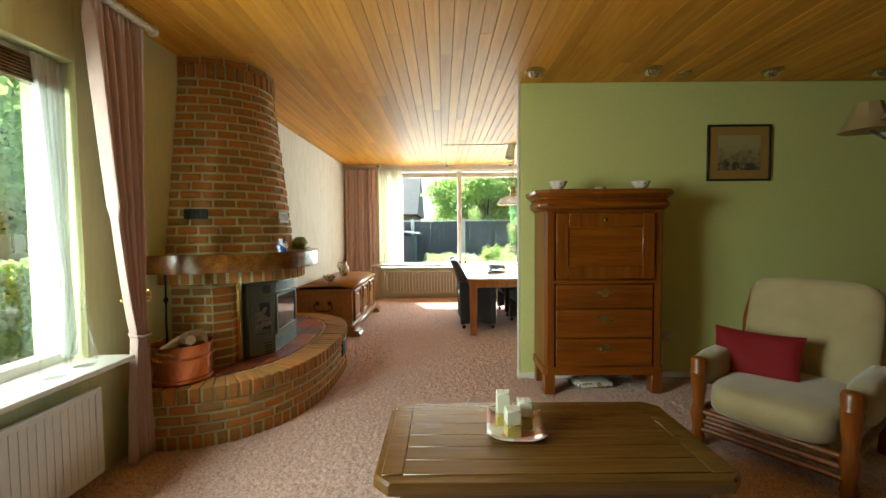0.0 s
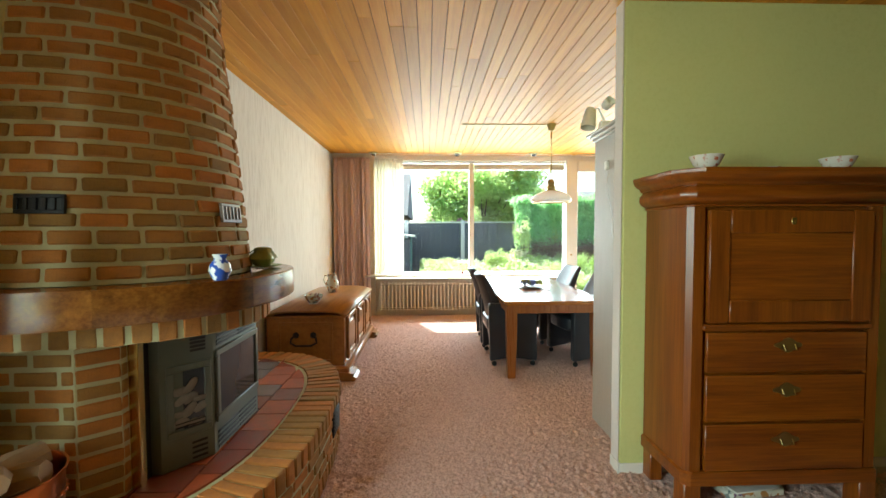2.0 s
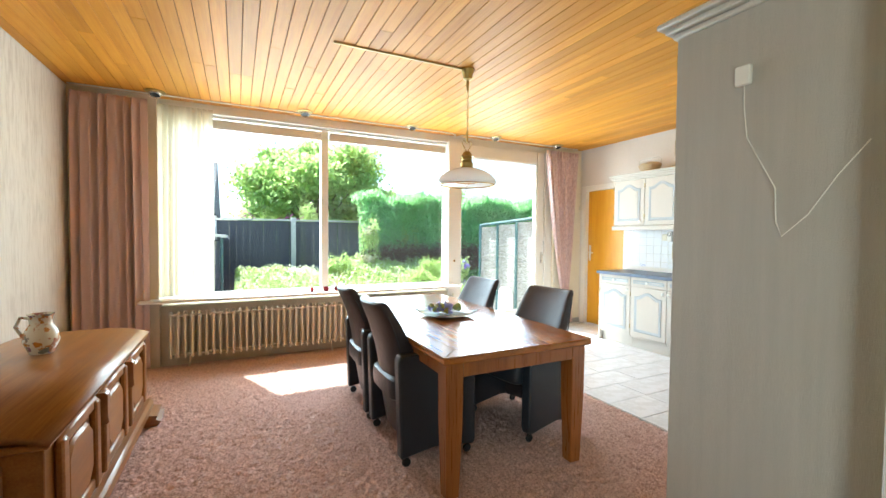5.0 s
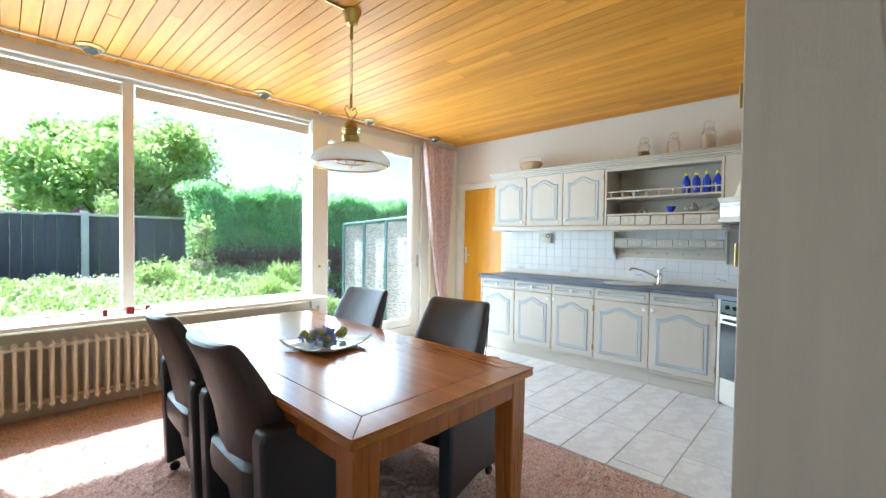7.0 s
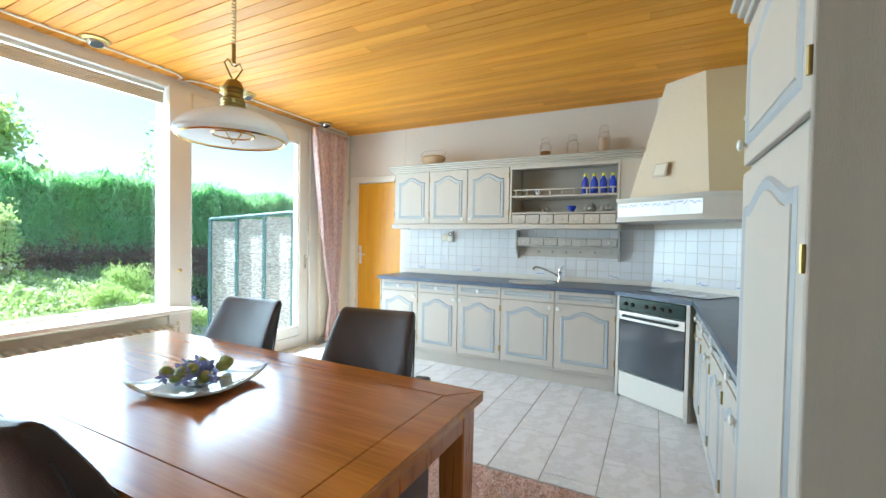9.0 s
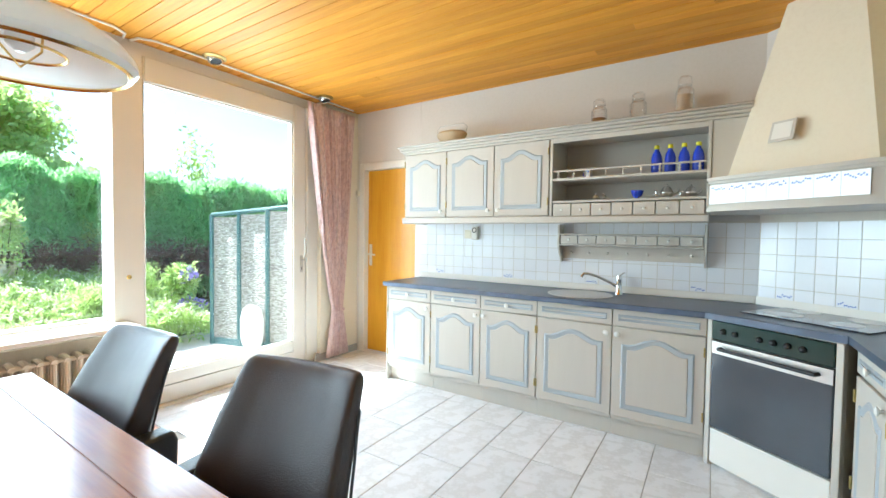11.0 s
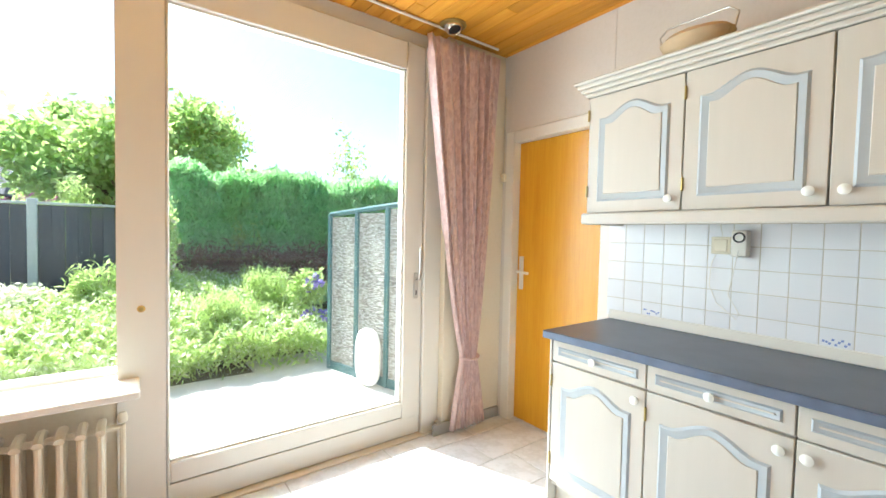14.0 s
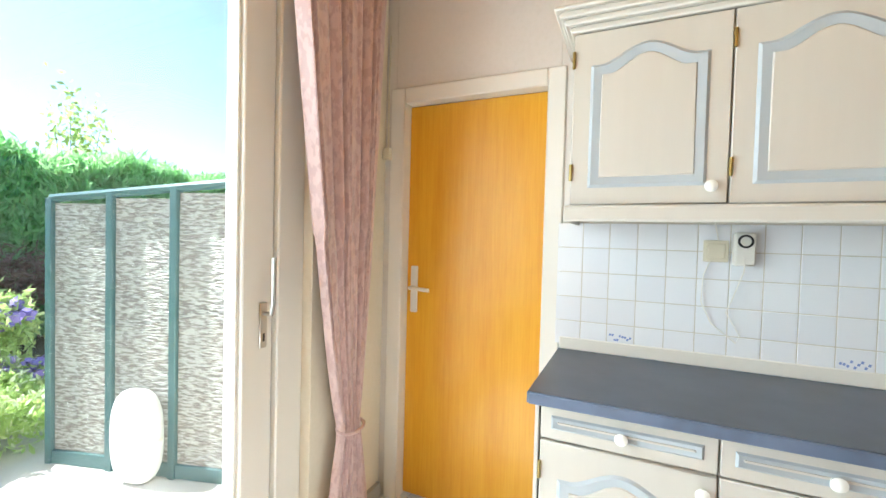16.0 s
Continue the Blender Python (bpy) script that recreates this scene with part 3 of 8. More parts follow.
# ---- windows and doors ----
def window(name, label, x0, x1, y, z0, z1, mullions=(), fr=0.05, axis="x"):
    """A fixed window in a wall; axis is the direction in which it runs."""
    w = thing(name, label, "window", kind="structure")

    def bx(a0, a1, c0, c1, h0, h1, bev=0.004):
        return box((a0, c0, h0), (a1, c1, h1), bev) if axis == "x" else box((c0, a0, h0), (c1, a1, h1), bev)
    g = G()
    for a0, a1, h0, h1 in ((x0, x1, z0, z0 + fr), (x0, x1, z1 - fr, z1), (x0, x0 + fr, z0 + fr, z1 - fr), (x1 - fr, x1, z0 + fr, z1 - fr)):
        o = bx(a0, a1, y, y + 0.11, h0, h1)
        g.add(o.v, o.f)
    part("window_frame", g, M["white"], w)
    edges = [x0 + fr] + [e for m in mullions for e in m] + [x1 - fr]
    for m in mullions:
        part("mullion", bx(m[0], m[1], y - 0.003, y + 0.11, z0 + fr, z1 - fr), M["white"], w)
    for k in range(0, len(edges), 2):
        p = part("pane", bx(edges[k], edges[k + 1], y + 0.055, y + 0.061, z0 + fr, z1 - fr, 0.0005), M["glass"], w, smooth=False)
        p.visible_shadow = False
    return w


north = window("window_1", "wide white two-pane garden window", -1.15, 2.127, 8.33, 0.65, 2.60, [(0.435, 0.515)])
window("window_2", "white framed living room window", WY0, WY1, X0 - 0.20, WZ0 - 0.03, WZ1, [(1.0, 1.06)], axis="y")
for xa, xb in ((-1.10, 0.43), (0.52, 2.05)):
    wb = thing("window_blind", "white slatted blind raised to the window top", "blind")
    for k in range(7):
        part("slat", box((xa, 8.285, 2.432 + 0.014 * k), (xb, 8.325, 2.443 + 0.014 * k), 0.002), M["white"], wb)
wb = thing("window_blind", "brown slatted blind raised in the living room window", "blind")
for k in range(8):
    part("slat", box((X0 - 0.10, WY0 + 0.06, 2.10 + 0.016 * k), (X0 - 0.05, WY1 - 0.05, 2.112 + 0.016 * k), 0.002), M["coffee"], wb)

solid("window_head", box((-1.15, 8.27, 2.58), (3.83, 8.60, CEIL + 0.01), 0.004), M["white"], "white lintel board", kind="structure")
post = solid("window_post", G().prism([(2.079, 8.245), (2.26, 8.245), (2.26, 8.55), (2.129, 8.55), (2.129, 8.328), (2.079, 8.328)], -0.1, 2.60), M["white"], "white window post", kind="structure")

gd = thing("door_1", "white framed glazed garden door", "door", kind="structure")
g = G()
for a, b in (((2.262, 8.245, 0.13), (2.275, 8.34, 2.58)), ((3.55, 8.245, 0.13), (3.69, 8.34, 2.58)), ((2.275, 8.245, 2.405), (3.55, 8.34, 2.58)), ((2.275, 8.245, 0.148), (3.55, 8.34, 0.245))):
    g.box(a, b, 0.006)
leaf_ = part("door_leaf", g, M["white"], gd)
part("kick_rail", box((2.264, 8.249, 0.014), (3.69, 8.335, 0.142), 0.004), M["white"], leaf_)
part("glazing_bead", G().box((2.275, 8.262, 0.245), (3.55, 8.275, 0.258), 0.003).box((3.537, 8.262, 0.258), (3.55, 8.275, 2.392), 0.003).box((2.275, 8.262, 2.392), (3.55, 8.275, 2.405), 0.003), M["white"], leaf_)
p = part("pane", box((2.275, 8.285, 0.245), (3.55, 8.291, 2.405), 0.0005), M["glass"], gd, smooth=False)
p.visible_shadow = False
part("door_frame", box((3.694, 8.225, -0.05), (3.83, 8.5, 2.58), 0.006), M["white"], gd)
part("threshold", box((2.26, 8.20, -0.1), (3.80, 8.5, 0.010), 0.006), M["white"], gd)
lp = part("lock_plate", box((3.622, 8.236, 0.93), (3.656, 8.245, 1.10), 0.003), M["steel"], gd)
part("door_handle", G().tube([(3.64, 8.24, 1.06), (3.64, 8.20, 1.06), (3.642, 8.192, 1.10), (3.642, 8.192, 1.27)], 0.009), M["steel"], lp)
part("keyhole", box((3.635, 8.2345, 0.955), (3.643, 8.2365, 0.985), 0.0005), M["black"], lp)
part("lock_knob", G().lathe([(0.014, 0), (0.016, 0.006), (0.01, 0.014)], n=16, m=Matrix.Translation((2.167, 8.245, 0.995)) @ pose(0, 0, 0, 90)), M["brass"], gd)

sl = solid("window_sill", box((-1.30, 8.03, 0.655), (2.16, 8.332, 0.685), 0.006), M["sill"], "white window sill board", kind="structure")
solid("window_sill", box((X0 - 0.10, WY0 - 0.1, 0.645), (-1.62, 2.13, 0.672), 0.005), M["sill"], "white window sill board", kind="structure")

# skirtings
sk = G().box((3.75, 8.155, -0.01), (4.345, 8.18, 0.07), 0.003).box((3.80, 8.18, -0.01), (3.829, 8.30, 0.07), 0.003)
solid("baseboard", sk, M["grey_skirt"], "grey skirting", kind="structure")
solid("baseboard", box((0.812, 3.556, -0.01), (0.824, 3.66, 0.06), 0.003), M["white"], "white skirting", kind="structure")
solid("baseboard", box((0.825, 3.556, -0.01), (WX1, 3.569, 0.05), 0.003), M["white"], "white skirting", kind="structure")

# inner door of honey wood
dr = thing("door_2", "closed honey brown flush wooden door", "door", kind="structure")
part("door_leaf", box((X1 + 0.055, 7.355, 0.01), (X1 + 0.095, 8.065, 2.03), 0.003), M["doorwood"], dr)
g = G()
g.box((X1 - 0.012, 8.065, -0.01), (X1 + 0.12, 8.145, 2.11), 0.006).box((X1 - 0.012, 7.275, -0.01), (X1 + 0.12, 7.355, 2.11), 0.006).box((X1 - 0.012, 7.355, 2.032), (X1 + 0.12, 8.065, 2.11), 0.006)
part("door_frame", g, M["white"], dr)
hp = part("handle_plate", box((X1 + 0.044, 8.0, 0.97), (X1 + 0.054, 8.04, 1.21), 0.004), M["white"], dr)
part("door_handle", G().tube([(X1 + 0.045, 8.02, 1.10), (X1 - 0.0, 8.02, 1.10), (X1 - 0.005, 8.0, 1.10), (X1 - 0.005, 7.91, 1.095)], 0.010), M["white"], hp)
# ---- living room ----
def arc(cx, cy, r, a0, a1, n):
    return [(cx + r * math.cos(radians(a0 + (a1 - a0) * i / n)), cy + r * math.sin(radians(a0 + (a1 - a0) * i / n))) for i in range(n + 1)]


def curtain(name, label, x0, x1, y, z0, z1, waist=None, wz=None, folds=9, depth=0.05, mat=None, axis="x", tie=False, wc=None, group=""):
    """A gathered curtain, drawn in at the waist if one is given."""
    cu = thing(name, label, "curtain", ((x0 + x1) / 2, y, 0) if axis == "x" else (y, (x0 + x1) / 2, 0), 0 if axis == "x" else 90, group)
    w, mid = (x1 - x0), (wc if wc is not None else 0.0)

    def fn(u, v):
        z = z0 + (z1 - z0) * v
        if waist:
            if z > wz:
                k = ((z - wz) / (z1 - wz)) ** 0.75
            else:
                k = 0.45 * ((wz - z) / (wz - z0)) ** 0.8 * 0.8
            ww, c = waist + (w - waist) * k, mid * (1 - k if z > wz else 1)
        else:
            ww, c = w, 0
        s = u - 0.5
        amp = depth * (0.55 + 0.45 * math.sin(u * 17 + 1)) * (1.0 if z < z1 - 0.08 else 0.5) * (0.6 if waist and ww < w * 0.6 else 1)
        ph = folds * 2 * math.pi * u + 0.6 * math.sin(v * 3 + u * 5)
        return (c + s * ww + 0.12 * ww / folds * math.sin(ph * 1 + 1.2), amp * math.cos(ph), z)
    g = G().sheet(fn, folds * 14, 40)
    cl = part("cloth", g, mat, cu)
    so = cl.modifiers.new("thick", "SOLIDIFY")
    so.thickness = 0.002
    if tie:
        pts = [(mid + (waist / 2 + 0.012) * math.cos(a), 0.045 * math.sin(a), wz + 0.01 * math.sin(a)) for a in [2 * math.pi * i / 20 for i in range(20)]]
        part("tieback", G().tube(pts, 0.008, 6, True), mat, cu, "pink cord tieback")
    return cu


curtain("curtain", "dusty pink curtain hanging in folds by the garden window", -1.80, -1.22, 8.09, 0.03, 2.60, folds=9, mat=M["mauve"], depth=0.045)
curtain("sheer_curtain", "cream voile curtain before the garden window", -1.28, -0.68, 8.20, 0.70, 2.60, folds=12, mat=M["sheer"], depth=0.03)
curtain("curtain", "dusty pink damask curtain tied back beside the garden door", 3.60, 4.22, 8.10, 0.03, 2.60, waist=0.13, wz=0.52, folds=10, mat=M["pink"], depth=0.034, tie=True, wc=0.09)
curtain("curtain", "dusty pink curtain tied back beside the brick fireplace", 1.96, 2.38, -1.68, 0.02, 2.60, waist=0.10, wz=0.76, folds=11, mat=M["mauve"], depth=0.038, axis="y", tie=True, wc=0.08)
curtain("sheer_curtain", "white voile panel at the living room window", 1.86, 2.04, -1.87, 0.70, 2.25, waist=0.05, wz=1.15, folds=5, mat=M["voile"], depth=0.015, axis="y", wc=0.05)

tb = thing("tieback_holder", "polished brass curtain tieback holder on the wall", "curtain holder", (X0, 2.36, 0.97))
part("rod", G().tube([(0, 0, 0), (0.09, 0, 0), (0.11, -0.16, 0)], 0.008), M["brass"], tb)
part("rosette", G().lathe([(0.01, -0.01), (0.04, 0.0), (0.045, 0.008), (0.02, 0.02), (0.012, 0.03)], n=20, m=Matrix.Translation((0.10, 0.02, 0)) @ pose(0, 0, 0, 90)), M["brass"], tb)
part("finial", G().lathe([(0.006, 0), (0.018, 0.01), (0.02, 0.02), (0.008, 0.035)], n=14, m=Matrix.Translation((0.11, -0.16, 0)) @ pose(0, 0, 0, 90)), M["brass"], tb)


def column_radiator(label, x0, x1, y, z0, z1, n):
    r = thing("radiator", label, "radiator", (x0, y, 0))
    step = (x1 - x0) / n
    sec = G()
    for dy in (-0.055, 0.0, 0.055):
        sec.tube([(0, dy, z0 - 0.01), (0, dy, z0 + 0.03), (0, dy, z1 - 0.03)], [0.006, 0.013, 0.013], 8)
    for z in (z0 + 0.02, z1 - 0.02):
        sec.tube([(0, -0.065, z), (0, -0.03, z + 0.012 * (1 if z > 0.3 else -1)), (0, 0.03, z + 0.012 * (1 if z > 0.3 else -1)), (0, 0.065, z)], 0.017, 8)
    me = sec.data("column", M["radiator"])
    for i in range(n + 1):
        o = part("column", me, None, r)
        o.location = (i * step, 0, 0)
    g = G().tube([(0, 0, z0 + 0.03), (x1 - x0, 0, z0 + 0.03)], 0.014).tube([(0, 0, z1 - 0.03), (x1 - x0, 0, z1 - 0.03)], 0.014)
    part("rail", g, M["radiator"], r)
    for i in (2, n // 2, n - 2):
        part("foot", G().tube([(i * step + step / 2, 0, z0 + 0.04), (i * step + step / 2, 0, 0.0)], 0.009), M["radiator"], r)
    v = part("valve", G().tube([(x1 - x0, 0, z1 - 0.03), (x1 - x0 + 0.06, 0, z1 - 0.03), (x1 - x0 + 0.07, 0, z1 - 0.02), (x1 - x0 + 0.07, 0, 0.0)], 0.011), M["radiator"], r)
    part("valve_cap", G().lathe([(0.017, 0), (0.019, 0.02), (0.012, 0.04)], (x1 - x0 + 0.07, 0, z1 - 0.01), 12), M["radiator"], v)
    return r


column_radiator("ivory enamelled column radiator under the garden window", -1.05, 2.03, 8.14, 0.10, 0.545, 50)
pr = thing("radiator", "white panel radiator under the living room window", "radiator", (-1.74, 0, 0))
g = G().box((0, 0.35, 0.07), (0.03, 2.0, 0.54), 0.008)
pn_ = part("panel", g, M["panelrad"], pr)
rib_me = box((0.0295, 0, 0.10), (0.0325, 0.030, 0.51), 0.001).data("rib", M["panelrad"])
for k in range(40):
    part("rib", rib_me, None, pn_).location = (0, 0.39 + k * 0.04, 0)
part("bracket", box((-0.085, 0.6, 0.15), (0, 0.64, 0.45)), M["panelrad"], pr)
part("bracket", box((-0.085, 1.7, 0.15), (0, 1.74, 0.45)), M["panelrad"], pr)
part("foot", box((0.004, 0.6, 0.0), (0.026, 0.64, 0.08)), M["panelrad"], pr)


def decanter(label, at, s=1.0):
    d = thing("decanter", label, "decanter", at)
    part("bottle", G().lathe([(0.045 * s, 0), (0.055 * s, 0.01), (0.055 * s, 0.07 * s), (0.045 * s, 0.12 * s), (0.022 * s, 0.22 * s), (0.018 * s, 0.28 * s), (0.028 * s, 0.295 * s)], n=20), M["glass"], d)
    part("stopper", G().lathe([(0.012 * s, 0.296 * s), (0.014 * s, 0.31 * s), (0.026 * s, 0.33 * s), (0.02 * s, 0.37 * s), (0.004, 0.41 * s)], n=14), M["glass"], d, "pointed glass stopper")
    return d


decanter("tall clear glass decanter with stopper on the sill", (-1.74, 1.93, 0.672))
decanter("clear cut glass decanter on the sill", (-1.73, 1.75, 0.672), 0.95)
sk1 = thing("wall_socket", "old white wall socket low on the wall", "socket", (2.17, 3.57, 0.38))
part("plate", box((-0.04, -0.012, -0.04), (0.04, 0, 0.04), 0.004), M["white"], sk1)
part("rim", G().lathe([(0.026, 0), (0.026, 0.006), (0.018, 0.006), (0.017, 0.001)], n=20, m=Matrix.Translation((0, -0.012, 0)) @ pose(0, 0, 0, 90)), M["white"], sk1)

# secretary desk
dk = thing("secretary_desk", "dark mahogany secretary cabinet with fall front and three drawers", "cabinet", (0.955, 3.165, 0))
W, D, CH_ = 0.965, 0.385, 0.022
part("body", G().prism([(0, D), (0, CH_), (CH_, 0), (0.075, 0), (0.075, 0.022), (W - 0.075, 0.022), (W - 0.075, 0), (W - CH_, 0), (W, CH_), (W, D)], 0.19, 1.50), M["mahogany"], dk)
part("base_moulding", G().prism([(-0.012, D), (-0.012, CH_), (CH_, -0.014), (W - CH_, -0.014), (W + 0.012, CH_), (W + 0.012, D)], 0.165, 0.232, bev=0.01), M["mahogany_x"], dk)
for i, (a, b) in enumerate((((0.0, 0.0), (0.085, 0.09)), ((W - 0.085, 0.0), (W, 0.09)), ((0.0, D - 0.08), (0.07, D)), ((W - 0.07, D - 0.08), (W, D)))):
    part("foot", G().box((a[0], a[1], 0.0), (b[0], b[1], 0.168), 0.006), M["mahogany"], dk)
ol = [(0.0, 0), (0.010, 0.002), (0.012, 0.010), (0.004, 0.014), (0.022, 0.022), (0.038, 0.036), (0.044, 0.055), (0.040, 0.075), (0.026, 0.090), (0.024, 0.098), (0.036, 0.102), (0.040, 0.112), (0.044, 0.118), (0.056, 0.124), (0.072, 0.138), (0.078, 0.155)]
vs = []
for e, z in ol:
    c = CH_ - e * 0.35
    vs += [(u, w, 1.50 + z) for u, w in ((-e, D), (-e, c), (c, -e), (W - c, -e), (W + e, c), (W + e, D))]
g = G().add(vs, [(j * 6 + i, j * 6 + i + 1, j * 6 + i + 7, j * 6 + i + 6) for j in range(len(ol) - 1) for i in range(5)])
part("cornice_moulding", g, M["mahogany_x"], dk)
e = 0.08
g = G().prism([(-e, D), (-e, 0.02), (0.02, -e), (W - 0.02, -e), (W + e, 0.02), (W + e, D)], 1.655, 1.675, bev=0.004)
part("cornice", g, M["mahogany_x"], dk)
fl = part("fall_front", G().box((0.09, -0.012, 0.955), (W - 0.09, 0.01, 1.485), 0.004), M["mahogany_x"], dk)
g = G()
for a, b in (((0.085, -0.024, 0.955), (0.185, -0.0125, 1.485)), ((W - 0.185, -0.024, 0.955), (W - 0.085, -0.0125, 1.485)), ((0.186, -0.024, 1.375), (W - 0.186, -0.0125, 1.485)), ((0.186, -0.024, 0.955), (W - 0.186, -0.0125, 1.06))):
    g.box(a, b, 0.006)
part("panel_moulding", g, M["mahogany"], fl)
part("keyhole_plate", G().box((W / 2 - 0.012, -0.029, 1.415), (W / 2 + 0.012, -0.0245, 1.45), 0.003), M["brass"], fl)
part("rail", G().box((0.07, -0.016, 0.915), (W - 0.07, 0.01, 0.945), 0.006), M["mahogany_x"], dk)
for z0, z1 in ((0.715, 0.905), (0.475, 0.70), (0.235, 0.46)):
    d = part("drawer", G().box((0.09, -0.012, z0), (W - 0.09, 0.01, z1), 0.004), M["mahogany_x"], dk)
    zc = z0 + (z1 - z0) * 0.68
    h = part("handle", G().prism([(W / 2 + 0.060 * math.cos(a) * (1 + 0.18 * math.cos(4 * a)), zc + 0.030 * math.sin(a) * (1 + 0.2 * math.cos(4 * a))) for a in [2 * math.pi * i / 24 for i in range(24)]], -0.011, -0.016, axis=1), M["oldbrass"], d, "fretted brass drawer handle")
    part("bail", G().tube([(W / 2 - 0.03, -0.02, zc + 0.004), (W / 2 - 0.028, -0.032, zc - 0.018), (W / 2 + 0.028, -0.032, zc - 0.018), (W / 2 + 0.03, -0.02, zc + 0.004)], 0.003, 6), M["oldbrass"], h)
for sx in (0.035, W - 0.035):
    part("column", G().lathe([(0.012, 0), (0.014, 0.02), (0.010, 0.04), (0.010, 1.16), (0.014, 1.18), (0.014, 1.22)], (sx * 0.965 + 0.017, 0.012, 0.25), 12), M["mahogany"], dk)


def bowl(name, label, cat, at, r, h, mat, foot=0.45):
    b = thing(name, label, cat, at)
    part("bowl", G().lathe([(r * foot, 0), (r * foot, 0.012), (r * 0.75, h * 0.45), (r, h), (r - 0.006, h), (r * 0.7, h * 0.5), (0.01, 0.02)], n=28), mat, b)
    part("foot_ring", G().lathe([(r * foot, -0.0), (r * foot + 0.004, 0.006), (r * foot, 0.01)], n=20), mat, b)
    return b


bowl("bowl", "rose painted china bowl on the secretary desk", "bowl", (1.08, 3.24, 1.675), 0.075, 0.075, M["rosechina"])
bowl("bowl", "rose painted china bowl with scalloped rim", "bowl", (1.78, 3.28, 1.675), 0.075, 0.075, M["rosechina"])
bowl("dish", "small painted china dish on the secretary desk", "dish", (1.45, 3.30, 1.675), 0.045, 0.03, M["rosechina"])
mat_ob = thing("magazine_pile", "flat pile of papers on the carpet under the desk", "papers", (1.42, 3.36, 0), 8)
part("sheet", G().box((-0.18, -0.09, 0.012), (0.14, 0.08, 0.06), 0.01), M["floral"], mat_ob)
part("cover", G().box((-0.16, -0.1, 0.061), (0.10, 0.07, 0.068), 0.003), M["white"], mat_ob)

# framed print
pc = thing("framed_print", "sepia landscape print in a black and ochre frame on the wall", "picture", (2.787, 3.568, 2.03))
w2, h2 = 0.285, 0.25
g = G()
for a, b in (((-w2, -0.02, -h2), (w2, 0, -h2 + 0.018)), ((-w2, -0.02, h2 - 0.018), (w2, 0, h2)), ((-w2, -0.02, -h2 + 0.018), (-w2 + 0.018, 0, h2 - 0.018)), ((w2 - 0.018, -0.02, -h2 + 0.018), (w2, 0, h2 - 0.018))):
    g.box(a, b, 0.003)
part("frame", g, M["black"], pc)
M["ochre"] = plain("ochre mount", (0.34, 0.20, 0.05, 1), 0.7)
part("mount", box((-w2 + 0.018, -0.010, -h2 + 0.018), (w2 - 0.018, -0.003, h2 - 0.018), 0.001), M["ochre"], pc)


def print_mat():
    m = Mat("faded landscape print", 0.6)
    co = m.coords((1, 1, 1))
    n = m.noise(co, 16, 5, 0.7)
    sep = m.n("SeparateXYZ")
    m.l(co, sep.inputs[0])
    add = m.n("MapRange", From_Min=-0.16, From_Max=0.12, To_Min=0.75, To_Max=0.2)
    m.l(sep.outputs["Z"], add.inputs[0])
    mul = m.n("Math")
    mul.operation = "MULTIPLY"
    m.l(n, mul.inputs[0])
    m.l(add.outputs[0], mul.inputs[1])
    m.color(m.ramp(mul.outputs[0], [(0.16, (0.36, 0.31, 0.14, 1)), (0.26, (0.22, 0.18, 0.09, 1)), (0.36, (0.05, 0.045, 0.025, 1))]))
    return m.m


M["print"] = print_mat()
part("print", box((-0.19, -0.014, -0.155), (0.19, -0.011, 0.155), 0.0008), M["print"], pc)

# coffee table
ct = thing("coffee_table", "low dark oak coffee table with planked top", "table", (0.54, 1.57, 0))
hw, hd = 0.675, 0.345
g = G().prism([(hw - 0.06, -hd), (hw, -hd + 0.06), (hw, hd - 0.06), (hw - 0.06, hd), (-hw + 0.06, hd), (-hw, hd - 0.06), (-hw, -hd + 0.06), (-hw + 0.06, -hd)], 0.42, 0.466, bev=0.010)
tt = part("tabletop", g, M["coffee"], ct)
for k in range(6):
    part("plank", G().box((-hw + 0.11, -hd + 0.05 + k * 0.099, 0.4655), (hw - 0.11, -hd + 0.05 + k * 0.099 + 0.095, 0.4705), 0.002), M["coffee"], tt)
for sx in (-1, 1):
    part("end_board", G().box((sx * (hw - 0.108), -hd + 0.05, 0.4655), (sx * (hw - 0.03), hd - 0.05, 0.4705), 0.002), M["coffee"], tt)
part("apron", G().box((-hw + 0.1, -hd + 0.07, 0.33), (hw - 0.1, hd - 0.07, 0.42), 0.006), M["coffee"], ct)
for sx in (-1, 1):
    for sy in (-1, 1):
        part("leg", G().lathe([(0.035, 0), (0.05, 0.03), (0.03, 0.08), (0.055, 0.17), (0.05, 0.24), (0.03, 0.27), (0.045, 0.30), (0.045, 0.34)], (sx * (hw - 0.13), sy * (hd - 0.10), 0), 16), M["coffee"], ct)
part("stretcher", G().box((-hw + 0.13, -0.03, 0.08), (hw - 0.13, 0.03, 0.12), 0.008), M["coffee"], ct)

pl = thing("square_plate", "square white and pink curved plate on the coffee table", "plate", (0.44, 1.60, 0.471), -6)


def plate_fn(r, sag):
    return lambda u, v: ((u - 0.5) * 2 * r, (v - 0.5) * 2 * r, 0.004 + sag * ((2 * u - 1) ** 4 + (2 * v - 1) ** 4) / 2 + 0.02 * (abs(2 * u - 1) * abs(2 * v - 1)) ** 3)


